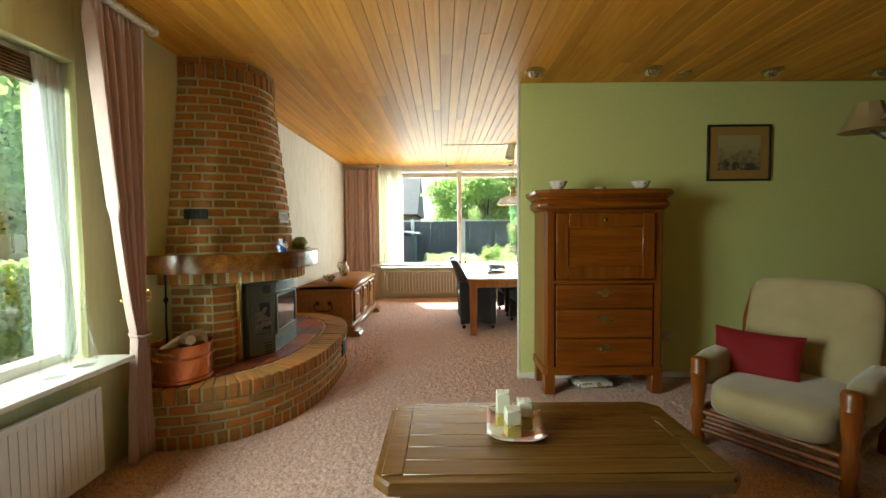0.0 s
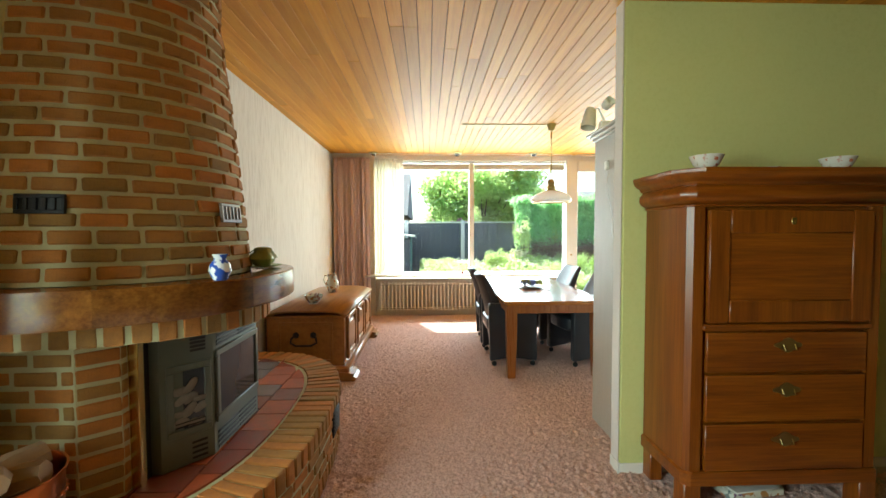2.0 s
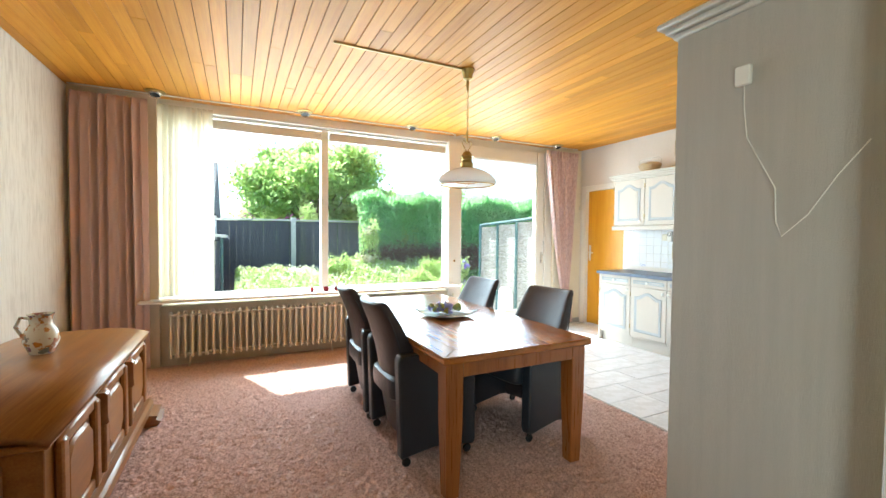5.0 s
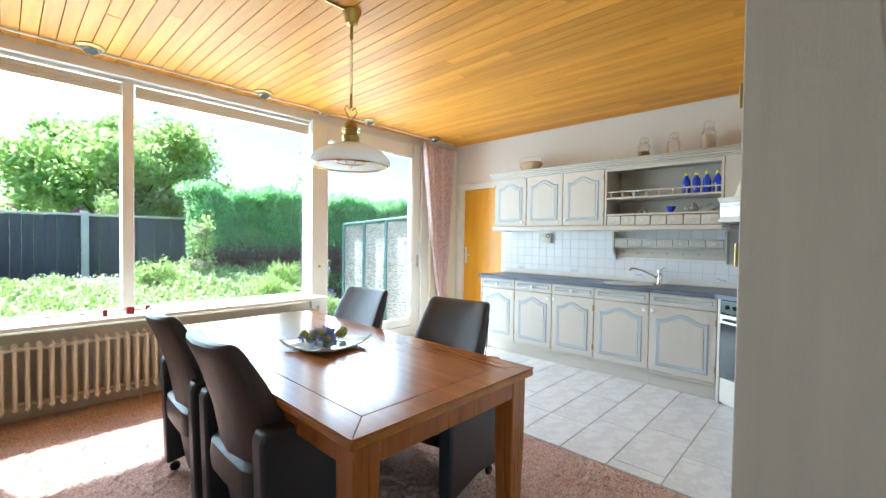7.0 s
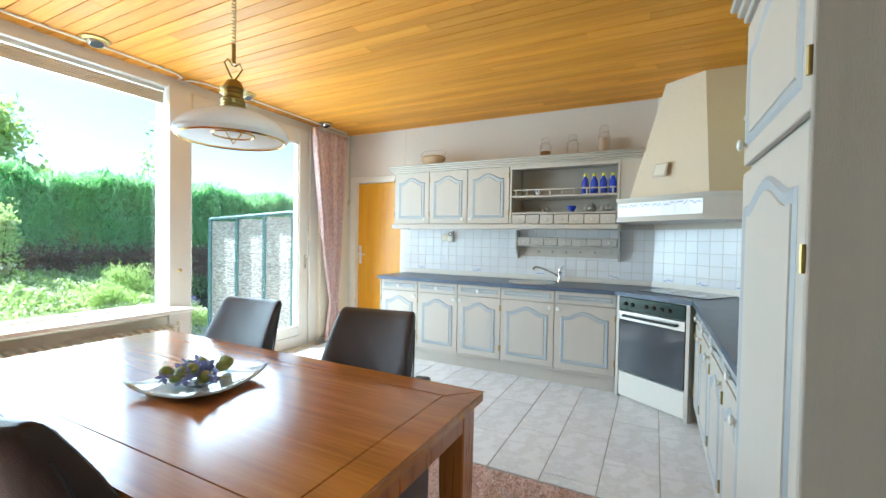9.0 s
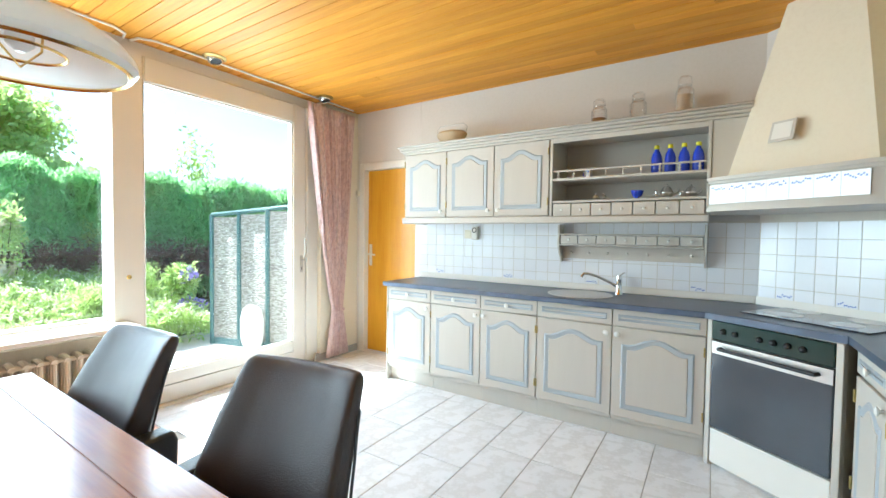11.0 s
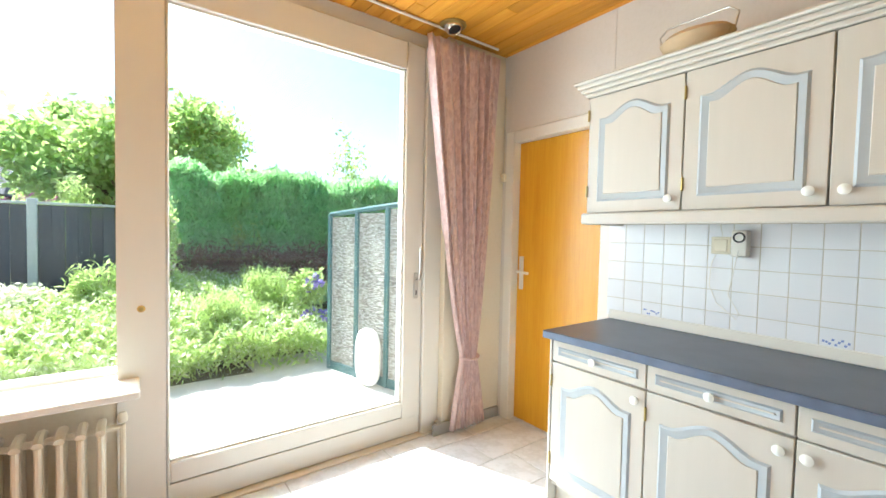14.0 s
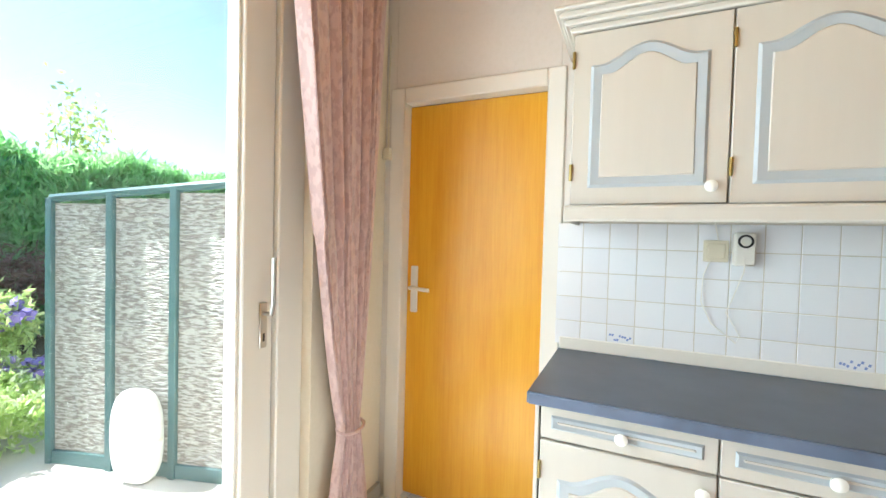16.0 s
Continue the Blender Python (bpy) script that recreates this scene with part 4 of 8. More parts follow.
M["pinkplate"] = china("pink washed china", (0.74, 0.70, 0.66, 1), [(0.62, 0.36, 0.34, 1)] * 3, 7, 0.5)
pt = part("dish", G().sheet(plate_fn(0.125, 0.02), 12, 12), M["pinkplate"], pl)
pt.modifiers.new("thick", "SOLIDIFY").thickness = 0.005
M["wax"] = plain("cream wax", (0.75, 0.72, 0.58, 1), 0.5)
M["waxgreen"] = plain("olive wax", (0.50, 0.40, 0.10, 1), 0.5)
M["raffia"] = plain("raffia", (0.48, 0.36, 0.16, 1), 0.8)
for i, (cx, cy, h) in enumerate(((-0.045, 0.055, 0.15), (0.045, 0.02, 0.125), (-0.02, -0.055, 0.12))):
    c = thing("candle", "square cream and olive candle tied with raffia", "candle", (0.44 + cx, 1.60 + cy, 0.476), 4 * i - 5, group="candles on the plate")
    part("wax", G().box((-0.032, -0.032, 0.055), (0.032, 0.032, h), 0.005), M["wax"], c)
    part("base", G().box((-0.032, -0.032, 0.0), (0.032, 0.032, 0.0545), 0.005), M["waxgreen"], c)
    part("ribbon", G().tube([(0.034, 0.034, 0.06), (-0.034, 0.034, 0.062), (-0.034, -0.034, 0.06), (0.034, -0.034, 0.058)], 0.0025, 5, True), M["raffia"], c)
    part("bow", G().tube([(0.0, -0.036, 0.06), (0.018, -0.042, 0.072), (0.02, -0.04, 0.05), (0, -0.036, 0.06), (-0.018, -0.042, 0.07), (-0.016, -0.04, 0.045)], 0.002, 5), M["raffia"], c)
    part("wick", G().tube([(0, 0, h), (0.002, 0, h + 0.008)], 0.001, 5), M["black"], c)


# armchair
def pad(a, b, puff, n=10):
    """A stuffed cushion between two corners."""
    lo, hi = Vector(a), Vector(b)
    c, h = (lo + hi) / 2, (hi - lo) / 2
    g = G()
    vs, fs, rings = [], [], n
    for j in range(rings + 1):
        ph = -math.pi / 2 + math.pi * j / rings
        for i in range(28):
            th = 2 * math.pi * i / 28
            e = puff
            cp, sp = math.cos(ph), math.sin(ph)
            ce, se = math.cos(th), math.sin(th)
            q = lambda t: math.copysign(abs(t) ** e, t)
            vs.append((c.x + h.x * q(cp) * q(ce), c.y + h.y * q(cp) * q(se), c.z + h.z * q(sp)))
    for j in range(rings):
        for i in range(28):
            fs.append((j * 28 + i, j * 28 + (i + 1) % 28, (j + 1) * 28 + (i + 1) % 28, (j + 1) * 28 + i))
    return g.add(vs, fs)


ac = thing("armchair", "cream velvet armchair with turned dark wooden frame", "armchair", (2.31, 2.356, 0), -55)
part("seat", pad((-0.31, -0.54, 0.215), (0.31, 0.25, 0.43), 0.45, 16), M["velvet"], ac)
bk = pad((-0.35, -0.14, -0.06), (0.35, 0.11, 0.62), 0.36, 22)
bk.v = [(x, y + 0.028 * math.exp(-30 * min((x - bx) ** 2 + (z - bz) ** 2 for bx, bz in [((k - 2) * 0.13, 0.40 - 0.03 * (k % 2)) for k in range(5)])) if y < 0 else y, z) for x, y, z in bk.v]
bm_m = Matrix.Translation((0, 0.27, 0.395)) @ pose(0, 0, 0, -14)
bk.v = [tuple(bm_m @ Vector(p)) for p in bk.v]
bkp = part("backrest", bk, M["velvet"], ac)
for k in range(5):
    p = bm_m @ Vector(((k - 2) * 0.13, -0.112, 0.40 - 0.03 * (k % 2)))
    part("tuft_button", G().lathe([(0.002, -0.004), (0.009, 0.0), (0.011, 0.006)], n=10, m=Matrix.Translation(p) @ pose(0, 0, 0, 76)), M["velvet"], bkp)
for sx in (-1, 1):
    part("armrest", pad((sx * 0.29, -0.43, 0.345), (sx * 0.43, 0.28, 0.56), 0.5), M["velvet"], ac)
    po = part("front_post", G().lathe([(0.035, 0), (0.04, 0.05), (0.03, 0.09), (0.045, 0.2), (0.03, 0.26), (0.042, 0.36), (0.044, 0.44), (0.050, 0.455), (0.044, 0.47), (0.046, 0.53), (0.036, 0.548), (0.012, 0.555)], (sx * 0.35, -0.46, 0), 20), M["mahogany"], ac)
    part("back_post", G().tube([(sx * 0.36, 0.30, 0.0), (sx * 0.365, 0.33, 0.4), (sx * 0.37, 0.40, 0.70), (sx * 0.355, 0.46, 0.90)], [0.03, 0.035, 0.042, 0.03], 12), M["mahogany"], ac)
    part("side_rail", G().tube([(sx * 0.35, -0.44, 0.20), (sx * 0.35, 0.31, 0.20)], 0.022, 10), M["mahogany"], ac)
for k in range(3):
    part("front_rail", G().tube([(-0.34, -0.46, 0.10 + k * 0.055), (0.34, -0.46, 0.10 + k * 0.055)], 0.018, 10), M["mahogany"], ac)
rc = thing("cushion", "dark red cushion with pointed corners leaning on the armchair", "cushion", (2.145, 2.46, 0.53), -54)


def cushion_face(s):
    def fn(u, v):
        a, b = 2 * u - 1, 2 * v - 1
        puff = max(0.0, (1 - a ** 2) * (1 - b ** 2)) ** 0.45
        crease = 0.006 * math.sin(a * 5 + b * 3) * puff
        return (0.245 * a * (1 - 0.07 * (1 - b * b) * a * a), s * (0.065 * puff + 0.0015) + crease, 0.165 * b * (1 - 0.10 * (1 - a * a) * b * b))
    return fn


mm = pose(0, 0, 0, -20, 0, 3)
for s in (-1, 1):
    g = G().sheet(cushion_face(s), 24, 18)
    g.v = [tuple(mm @ Vector(p)) for p in g.v]
    part("cover", g, M["red"], rc)

# hanging lamp with parchment shades over the coffee table
hl = thing("chandelier", "dark wooden ceiling lamp with parchment shades", "ceiling lamp", (3.40, 2.50, CEIL + 0.02))
M["parchment"] = plain("parchment shade", (0.34, 0.24, 0.11, 1), 0.7)
part("rod", G().tube([(0, 0, 0), (0, 0, -0.60)], 0.012), M["iron"], hl)
part("hub", G().lathe([(0.02, 0.0), (0.07, 0.03), (0.08, 0.09), (0.04, 0.14), (0.02, 0.2)], (0, 0, -0.78), 18), M["mahogany"], hl)
for k in range(5):
    a = radians(200 + 72 * k)
    c, s = math.cos(a), math.sin(a)
    arm = part("arm", G().tube([(0, 0, -0.70), (c * 0.15, s * 0.15, -0.78), (c * 0.30, s * 0.30, -0.71), (c * 0.38, s * 0.38, -0.63)], 0.010), M["iron"], hl)
    part("shade", G().lathe([(0.168, 0), (0.158, 0.016), (0.120, 0.07), (0.088, 0.15), (0.075, 0.20), (0.07, 0.2), (0.083, 0.15), (0.115, 0.066), (0.160, 0.006)], (c * 0.38, s * 0.38, -0.65), 8), M["parchment"], arm, "flared parchment shade")

# ceiling spots
def spot(at, yaw, lit=False):
    s = thing("ceiling_spot", "round swivelling ceiling spot in a brass ring", "ceiling spot", (at[0], at[1], CEIL), yaw, group="ceiling spots")
    part("ring", G().lathe([(0.082, 0.0), (0.085, -0.008), (0.066, -0.016), (0.052, -0.006)], n=24), M["oldbrass"], s)
    part("housing", G().lathe([(0.05, 0.012), (0.058, 0.0), (0.052, -0.036), (0.040, -0.05), (0.036, -0.045), (0.03, -0.02)], n=20, m=pose(0, 0, 0, 25)), M["chrome"], s)
    part("reflector", G().lathe([(0.037, -0.042), (0.03, -0.02), (0.002, -0.014)], n=16, m=pose(0, 0, 0, 25)), M["black"], s)
    return s


for x, y in ((0.90, 3.30), (1.86, 3.28), (2.89, 3.33), (3.82, 3.35)):
    spot((x, y), 0)
for x in (-1.14, 0.21, 1.46, 2.67, 3.75):
    spot((x, 8.04), 180)
sd = thing("smoke_detector", "low round ceiling disc", "detector", (2.18, 3.38, CEIL))
part("disc", G().lathe([(0.06, 0), (0.06, -0.015), (0.03, -0.03)], n=24), M["oldbrass"], sd)

# oak chest
ch = thing("chest", "brown oak blanket chest with iron handle and carved panels", "chest", (-1.80, 5.16, 0))
CW, CL, CH = 0.74, 1.70, 0.66
part("body", box((0.02, 0.0, 0.12), (CW, CL, 0.60), 0.004), M["chestwood"], ch)
part("plinth", G().box((-0.0, -0.05, 0.055), (CW + 0.05, CL + 0.05, 0.135), 0.018), M["chestwood"], ch)


def lid_fn(u, v):
    x = 0.0 + (CW + 0.03) * u
    return (x, -0.03 + (CL + 0.06) * v, 0.625 + 0.045 * min(1.0, 4.0 * min(u, 1 - u)) ** 0.6)


g = G().sheet(lid_fn, 14, 2)
lid = part("lid", g, M["chestwood"], ch)
sm = lid.modifiers.new("thick", "SOLIDIFY")
sm.thickness, sm.offset = 0.028, -1
part("lid_moulding", G().box((0.01, -0.02, 0.585), (CW + 0.02, CL + 0.02, 0.612), 0.008), M["chestwood"], ch)
for yy in (-0.06, CL - 0.16):
    part("foot", G().prism([(0.02, 0), (CW + 0.10, 0), (CW + 0.12, 0.03), (CW + 0.09, 0.045), (CW + 0.10, 0.07), (CW, 0.085), (0.02, 0.085)], yy, yy + 0.22, axis=1), M["chestwood"], ch)
g = G()
for a, b in (((0.13, -0.012, 0.17), (0.155, 0.0, 0.55)), ((CW - 0.13, -0.012, 0.17), (CW - 0.105, 0.0, 0.55)), ((0.13, -0.012, 0.525), (CW - 0.105, 0.0, 0.55)), ((0.13, -0.012, 0.17), (CW - 0.105, 0.0, 0.195))):
    g.box(a, b, 0.005)
part("end_panel_moulding", g, M["chestwood"], ch)
hd_ = part("handle", G().tube([(0.28, -0.02, 0.42), (0.255, -0.03, 0.40), (0.25, -0.035, 0.36), (0.30, -0.04, 0.335), (0.44, -0.04, 0.335), (0.49, -0.035, 0.36), (0.485, -0.03, 0.40), (0.46, -0.02, 0.42)], 0.009), M["iron"], ch, "wrought iron drop handle")
for xx in (0.29, 0.45):
    part("mount", G().lathe([(0.03, 0), (0.02, 0.012), (0.012, 0.025)], n=10, m=Matrix.Translation((xx, 0.0, 0.425)) @ pose(0, 0, 0, 90)), M["iron"], hd_)
for k in range(3):
    y0 = 0.08 + k * 0.54
    g = G()
    for a, b in (((CW, y0, 0.17), (CW + 0.03, y0 + 0.06, 0.57)), ((CW, y0 + 0.40, 0.17), (CW + 0.03, y0 + 0.46, 0.57)), ((CW, y0, 0.17), (CW + 0.02, y0 + 0.46, 0.22)), ((CW, y0, 0.53), (CW + 0.02, y0 + 0.46, 0.58))):
        g.box(a, b, 0.008)
    part("front_moulding", g, M["chestwood"], ch)
    part("front_panel", G().prism([(y0 + 0.23 + 0.15 * sx, 0.375 + 0.14 * sz) for sx, sz in ((-1, -0.6), (-0.6, -1), (0.6, -1), (1, -0.6), (1, 0.6), (0.6, 1), (-0.6, 1), (-1, 0.6))], CW, CW + 0.022, axis=0, bev=0.012), M["chestwood"], ch)
for yy in (0.56, 1.10):
    part("corbel", G().prism([(yy, 0.58), (yy + 0.05, 0.58), (yy + 0.05, 0.46), (yy + 0.025, 0.42), (yy, 0.46)], CW, CW + 0.05, axis=0, bev=0.01), M["chestwood"], ch)
bowl("bowl", "floral china bowl on the oak chest", "bowl", (-1.42, 5.45, 0.674), 0.095, 0.09, M["floral"])
jg = thing("jug", "floral china jug with a handle on the oak chest", "jug", (-1.42, 6.28, 0.674))
part("body", G().lathe([(0.05, 0), (0.055, 0.01), (0.078, 0.07), (0.07, 0.12), (0.048, 0.16), (0.05, 0.20), (0.058, 0.215), (0.05, 0.21), (0.04, 0.16), (0.01, 0.1)], n=24), M["floral"], jg)
part("handle", G().tube([(-0.045, 0, 0.19), (-0.085, 0, 0.20), (-0.105, 0, 0.15), (-0.075, 0, 0.09)], 0.009), M["floral"], jg)
jt = thing("junction_box", "yellowed cable box low on the west wall", "junction box", (X0, 4.92, 0.34))
part("box", box((0, -0.05, -0.05), (0.025, 0.05, 0.05), 0.006), M["radiator"], jt)
part("cable", G().tube([(0.01, -0.05, 0.0), (0.012, -0.10, -0.02), (0.01, -0.16, -0.01), (0.012, -0.24, -0.07), (0.03, -0.30, -0.03)], 0.004, 6), M["black"], jt)

# fire tools and wall hanging spoons
ft = thing("wall_rack", "brass rack with hanging fire tools on the wall", "fire tools", (X0, 4.50, 1.95))
part("bar", G().prism([(-0.14, 0), (-0.12, 0.035), (0, 0.05), (0.12, 0.035), (0.14, 0), (0.1, -0.02), (-0.1, -0.02)], 0, 0.012, axis=0), M["oldbrass"], ft)
for k in range(4):
    yy = -0.105 + 0.07 * k
    t = part("tool", G().tube([(0.02, yy, -0.02), (0.022, yy, -0.46)], 0.005, 6), M["white"], ft, "thin pale hanging tool")
    part("ferrule", G().lathe([(0.014, 0), (0.018, 0.03), (0.010, 0.06)], (0.022, yy, -0.09), 10), M["oldbrass"], t)

# ---- dining ----
dt = thing("dining_table", "cherry brown dining table with square legs", "table", (0.925, 6.088, 0))
hw, hd = 0.485, 1.018
top = part("tabletop", box((-hw, -hd, 0.70), (hw, hd, 0.735), 0.006), M["table"], dt)
g = G().box((-hw + 0.115, -hd + 0.115, 0.7348), (hw - 0.115, hd - 0.115, 0.7395), 0.002)
part("centre_panel", g, M["table"], top)
for sx in (-1, 1):
    o = [(sx * hw, -hd), (sx * hw, hd), (sx * (hw - 0.112), hd - 0.112), (sx * (hw - 0.112), -hd + 0.112)]
    part("border_board", G().prism(o, 0.7348, 0.7395, bev=0.0015), M["table"], top)
    o = [(-hw + 0.003, sx * hd), (hw - 0.003, sx * hd), (hw - 0.115, sx * (hd - 0.112)), (-hw + 0.115, sx * (hd - 0.112))]
    part("border_board", G().prism(o, 0.7348, 0.7395, bev=0.0015), M["table"], top)
g = G()
for a, b in (((-hw + 0.05, -hd + 0.03, 0.62), (hw - 0.05, -hd + 0.055, 0.70)), ((-hw + 0.05, hd - 0.055, 0.62), (hw - 0.05, hd - 0.03, 0.70)), ((-hw + 0.03, -hd + 0.055, 0.62), (-hw + 0.055, hd - 0.055, 0.70)), ((hw - 0.055, -hd + 0.055, 0.62), (hw - 0.03, hd - 0.055, 0.70))):
    g.box(a, b, 0.003)
part("apron", g, M["tableleg"], dt)
for sx in (-1, 1):
    for sy in (-1, 1):
        cx, cy = sx * (hw - 0.075), sy * (hd - 0.075)
        g = G()
        rings = [(0.036, 0.0), (0.048, 0.40), (0.05, 0.699)]
        vs = [(cx + r * u, cy + r * w, z) for r, z in rings for u, w in ((-0.9, -1), (0.9, -1), (1, -0.9), (1, 0.9), (0.9, 1), (-0.9, 1), (-1, 0.9), (-1, -0.9))]
        fs = [(j * 8 + i, j * 8 + (i + 1) % 8, (j + 1) * 8 + (i + 1) % 8, (j + 1) * 8 + i) for j in range(2) for i in range(8)] + [tuple(range(7, -1, -1)), tuple(range(16, 24))]
        part("leg", g.add(vs, fs), M["tableleg"], dt)


def dining_chair():
    """Faces +x; origin on the floor at its middle."""
    c = thing("dining_chair", "black leather dining armchair on castors at the table", "chair", group="chairs round the table")
    for sy in (-1, 1):
        y0 = sy * 0.282
        out = [(-0.215, 0.06), (-0.14, 0.075), (0.0, 0.095), (0.16, 0.075), (0.26, 0.06), (0.27, 0.10), (0.265, 0.59), (0.25, 0.625), (0.20, 0.64), (-0.22, 0.655), (-0.235, 0.62)]
        g = G()
        g.prism([(u, z) for u, z in out], y0 - 0.038, y0 + 0.038, axis=1)
        sp = part("side_panel", g, M["leather"], c)
        bv = sp.modifiers.new("soft", "BEVEL")
        bv.width, bv.segments, bv.limit_method, bv.angle_limit = 0.012, 3, "ANGLE", radians(50)
        for xx in (-0.17, 0.23):
            cs = part("castor", G().lathe([(0.022, -0.011), (0.026, -0.006), (0.026, 0.006), (0.022, 0.011)], n=14, m=Matrix.Translation((xx, y0, 0.026)) @ pose(0, 0, 0, 90)), M["black"], c)
            part("fork", G().tube([(xx, y0, 0.026), (xx - 0.012, y0, 0.05), (xx - 0.012, y0, 0.075)], 0.006, 6), M["chrome"], cs)
    part("seat", pad((-0.24, -0.243, 0.34), (0.30, 0.243, 0.50), 0.35), M["leather"], c)

    def lerp(z, rows):
        return float(np.interp(z, [r[0] for r in rows], [r[1] for r in rows]))

    rear = [(0.10, -0.145), (0.30, -0.180), (0.50, -0.205), (0.65, -0.235), (0.80, -0.282), (0.945, -0.340)]
    thick = [(0.10, 0.10), (0.50, 0.13), (0.65, 0.12), (0.80, 0.095), (0.93, 0.075)]
    half = [(0.10, 0.235), (0.64, 0.241), (0.70, 0.238), (0.80, 0.226), (0.94, 0.208)]
    g, n = G(), 32
    levels = [(0.10, 0.7), (0.13, 1), (0.22, 1), (0.33, 1), (0.44, 1), (0.55, 1), (0.63, 1), (0.67, 1), (0.74, 1), (0.80, 1), (0.86, 1), (0.917, 0.97), (0.934, 0.82), (0.944, 0.5), (0.947, 0.15)]
    vs = []
    for z, k in levels:
        t2, w2, cx = lerp(z, thick) / 2, lerp(z, half), lerp(z, rear) + lerp(z, thick) / 2
        for i in range(n):
            a = 2 * math.pi * i / n
            px_, py_ = [math.copysign(abs(f) ** 0.42, f) for f in (math.cos(a), math.sin(a))]
            y = w2 * py_ * (1 - 0.10 * (1 - k))
            vs.append((cx + t2 * k * px_ + 0.045 * (y / 0.22) ** 2 - 0.02, y, z - 0.010 * (1 - (y / 0.22) ** 2) * (z > 0.9)))
    fs = [(j * n + i, j * n + (i + 1) % n, (j + 1) * n + (i + 1) % n, (j + 1) * n + i) for j in range(len(levels) - 1) for i in range(n)]
    fs += [tuple(reversed(range(n))), tuple(range((len(levels) - 1) * n, len(levels) * n))]
    b = part("backrest", g.add(vs, fs), M["leather_in"], c)
    for e in (-1, 1):
        pts = [(lerp(z, rear) + 0.046, e * (lerp(z, half) - 0.001), z) for z, k in levels[1:-4]]
        part("piping", G().tube(pts, 0.004, 6), M["leather"], b)
    return c


c0 = dining_chair()
c0.matrix_basis = pose(0.58, 5.77, 0, 0, 0, 0)
c1 = copy_thing(c0, pose(0.58, 6.46, 0, 0, 0, -2))
c2 = copy_thing(c0, pose(1.42, 5.73, 0, 0, 0, 188.5))
c3 = copy_thing(c0, pose(1.335, 6.58, 0, 0, 0, 184.7))
c1["label"] = "black leather dining armchair beside the radiator"
c2["label"] = "black leather dining armchair at the kitchen side"
c3["label"] = "black leather dining armchair at the garden door side"

# centrepiece
M["paleglass"] = plain("pale blue glass", (0.52, 0.62, 0.72, 1), 0.08)
cp = thing("glass_bowl", "square glass plate with blue flowers and green pods", "bowl", (0.93, 6.03, 0.74), 12)
pt = part("dish", G().sheet(plate_fn(0.17, 0.03), 12, 12), M["paleglass"], cp, "curved square pale blue glass plate")
pt.modifiers.new("thick", "SOLIDIFY").thickness = 0.006
# Black slab stands for the dark shadow at the plate's foot.
part("base", G().box((-0.05, -0.05, 0.0), (0.05, 0.05, 0.012), 0.004), M["black"], cp)
M["pod"] = plain("green pod", (0.28, 0.32, 0.10, 1), 0.7, bump=0.6)
M["blueflower"] = plain("blue petals", (0.30, 0.33, 0.66, 1), 0.7)
rng = random.Random(8)
for k in range(34):
    a, r = rng.uniform(0, 6.28), rng.uniform(0.0, 0.125)
    x, y, z = r * math.cos(a), r * math.sin(a), 0.04 + rng.uniform(0, 0.055) * (1 - r * 4)
    if k % 3 == 1:
        part("pod", G().lathe([(0.005, -0.02), (0.02, -0.012), (0.024, 0.0), (0.018, 0.015), (0.006, 0.022)], (x, y, z), 10), M["pod"], cp)
    else:
        g = G()
        for q in range(9):
            m = Matrix.Translation((x, y, z)) @ pose(0, 0, 0, rng.uniform(-60, 60), rng.uniform(-60, 60), rng.uniform(0, 360))
            g.prism([(0, 0), (0.016, 0.009), (0.030, 0), (0.016, -0.009)], 0, 0.0015, m=m)
        part("flower", g, M["blueflower"], cp)
for k in range(14):
    g = G()
    a = rng.uniform(0, 6.28)
    m = Matrix.Translation((0.05 * math.cos(a), 0.05 * math.sin(a), 0.035)) @ pose(0, 0, 0, 0, -rng.uniform(5, 25), math.degrees(a))
    g.prism([(0, 0), (0.03, 0.012), (0.08, 0), (0.03, -0.012)], 0, 0.0015, m=m)
    part("leaf", g, M["pod"], cp)

# pendant lamp
pd = thing("pendant_lamp", "brass pendant lamp with white opal glass shade over the table", "pendant lamp", (1.215, 6.24, 0))
part("canopy", G().lathe([(0.055, 0), (0.055, -0.012), (0.042, -0.035), (0.035, -0.075), (0.015, -0.085), (0.006, -0.09)], (0, 0, CEIL), 24), M["oldbrass"], pd)
pts = []
for k in range(150):
    a = k * 0.9
    pts.append((0.009 * math.cos(a), 0.009 * math.sin(a), 2.50 - 0.32 * k / 149))
part("coiled_cord", G().tube(pts, 0.003, 5), M["oldbrass"], pd)
part("upper_stem", G().tube([(0, 0, 2.58), (0, 0, 2.50)], 0.010), M["oldbrass"], pd)
part("lower_stem", G().tube([(0, 0, 2.18), (0, 0, 2.09)], 0.009), M["oldbrass"], pd)
g = G()
for s in (-1, 1):
    g.tube([(0, 0, 2.01), (s * 0.02, 0, 2.04), (s * 0.045, 0, 2.08), (s * 0.03, 0, 2.105), (s * 0.005, 0, 2.08)], 0.004, 6)
part("scroll", g, M["oldbrass"], pd)
part("gallery", G().lathe([(0.015, 0.14), (0.028, 0.135), (0.042, 0.11), (0.040, 0.06), (0.052, 0.045), (0.048, 0.015), (0.062, 0.0)], (0, 0, 1.878), 24), M["oldbrass"], pd)
for z in (1.90, 1.915, 1.955, 1.975):
    part("gallery_bead", G().lathe([(0.040, -0.004), (0.056, 0.0), (0.040, 0.004)], (0, 0, z), 24, ring=True), M["oldbrass"], pd)
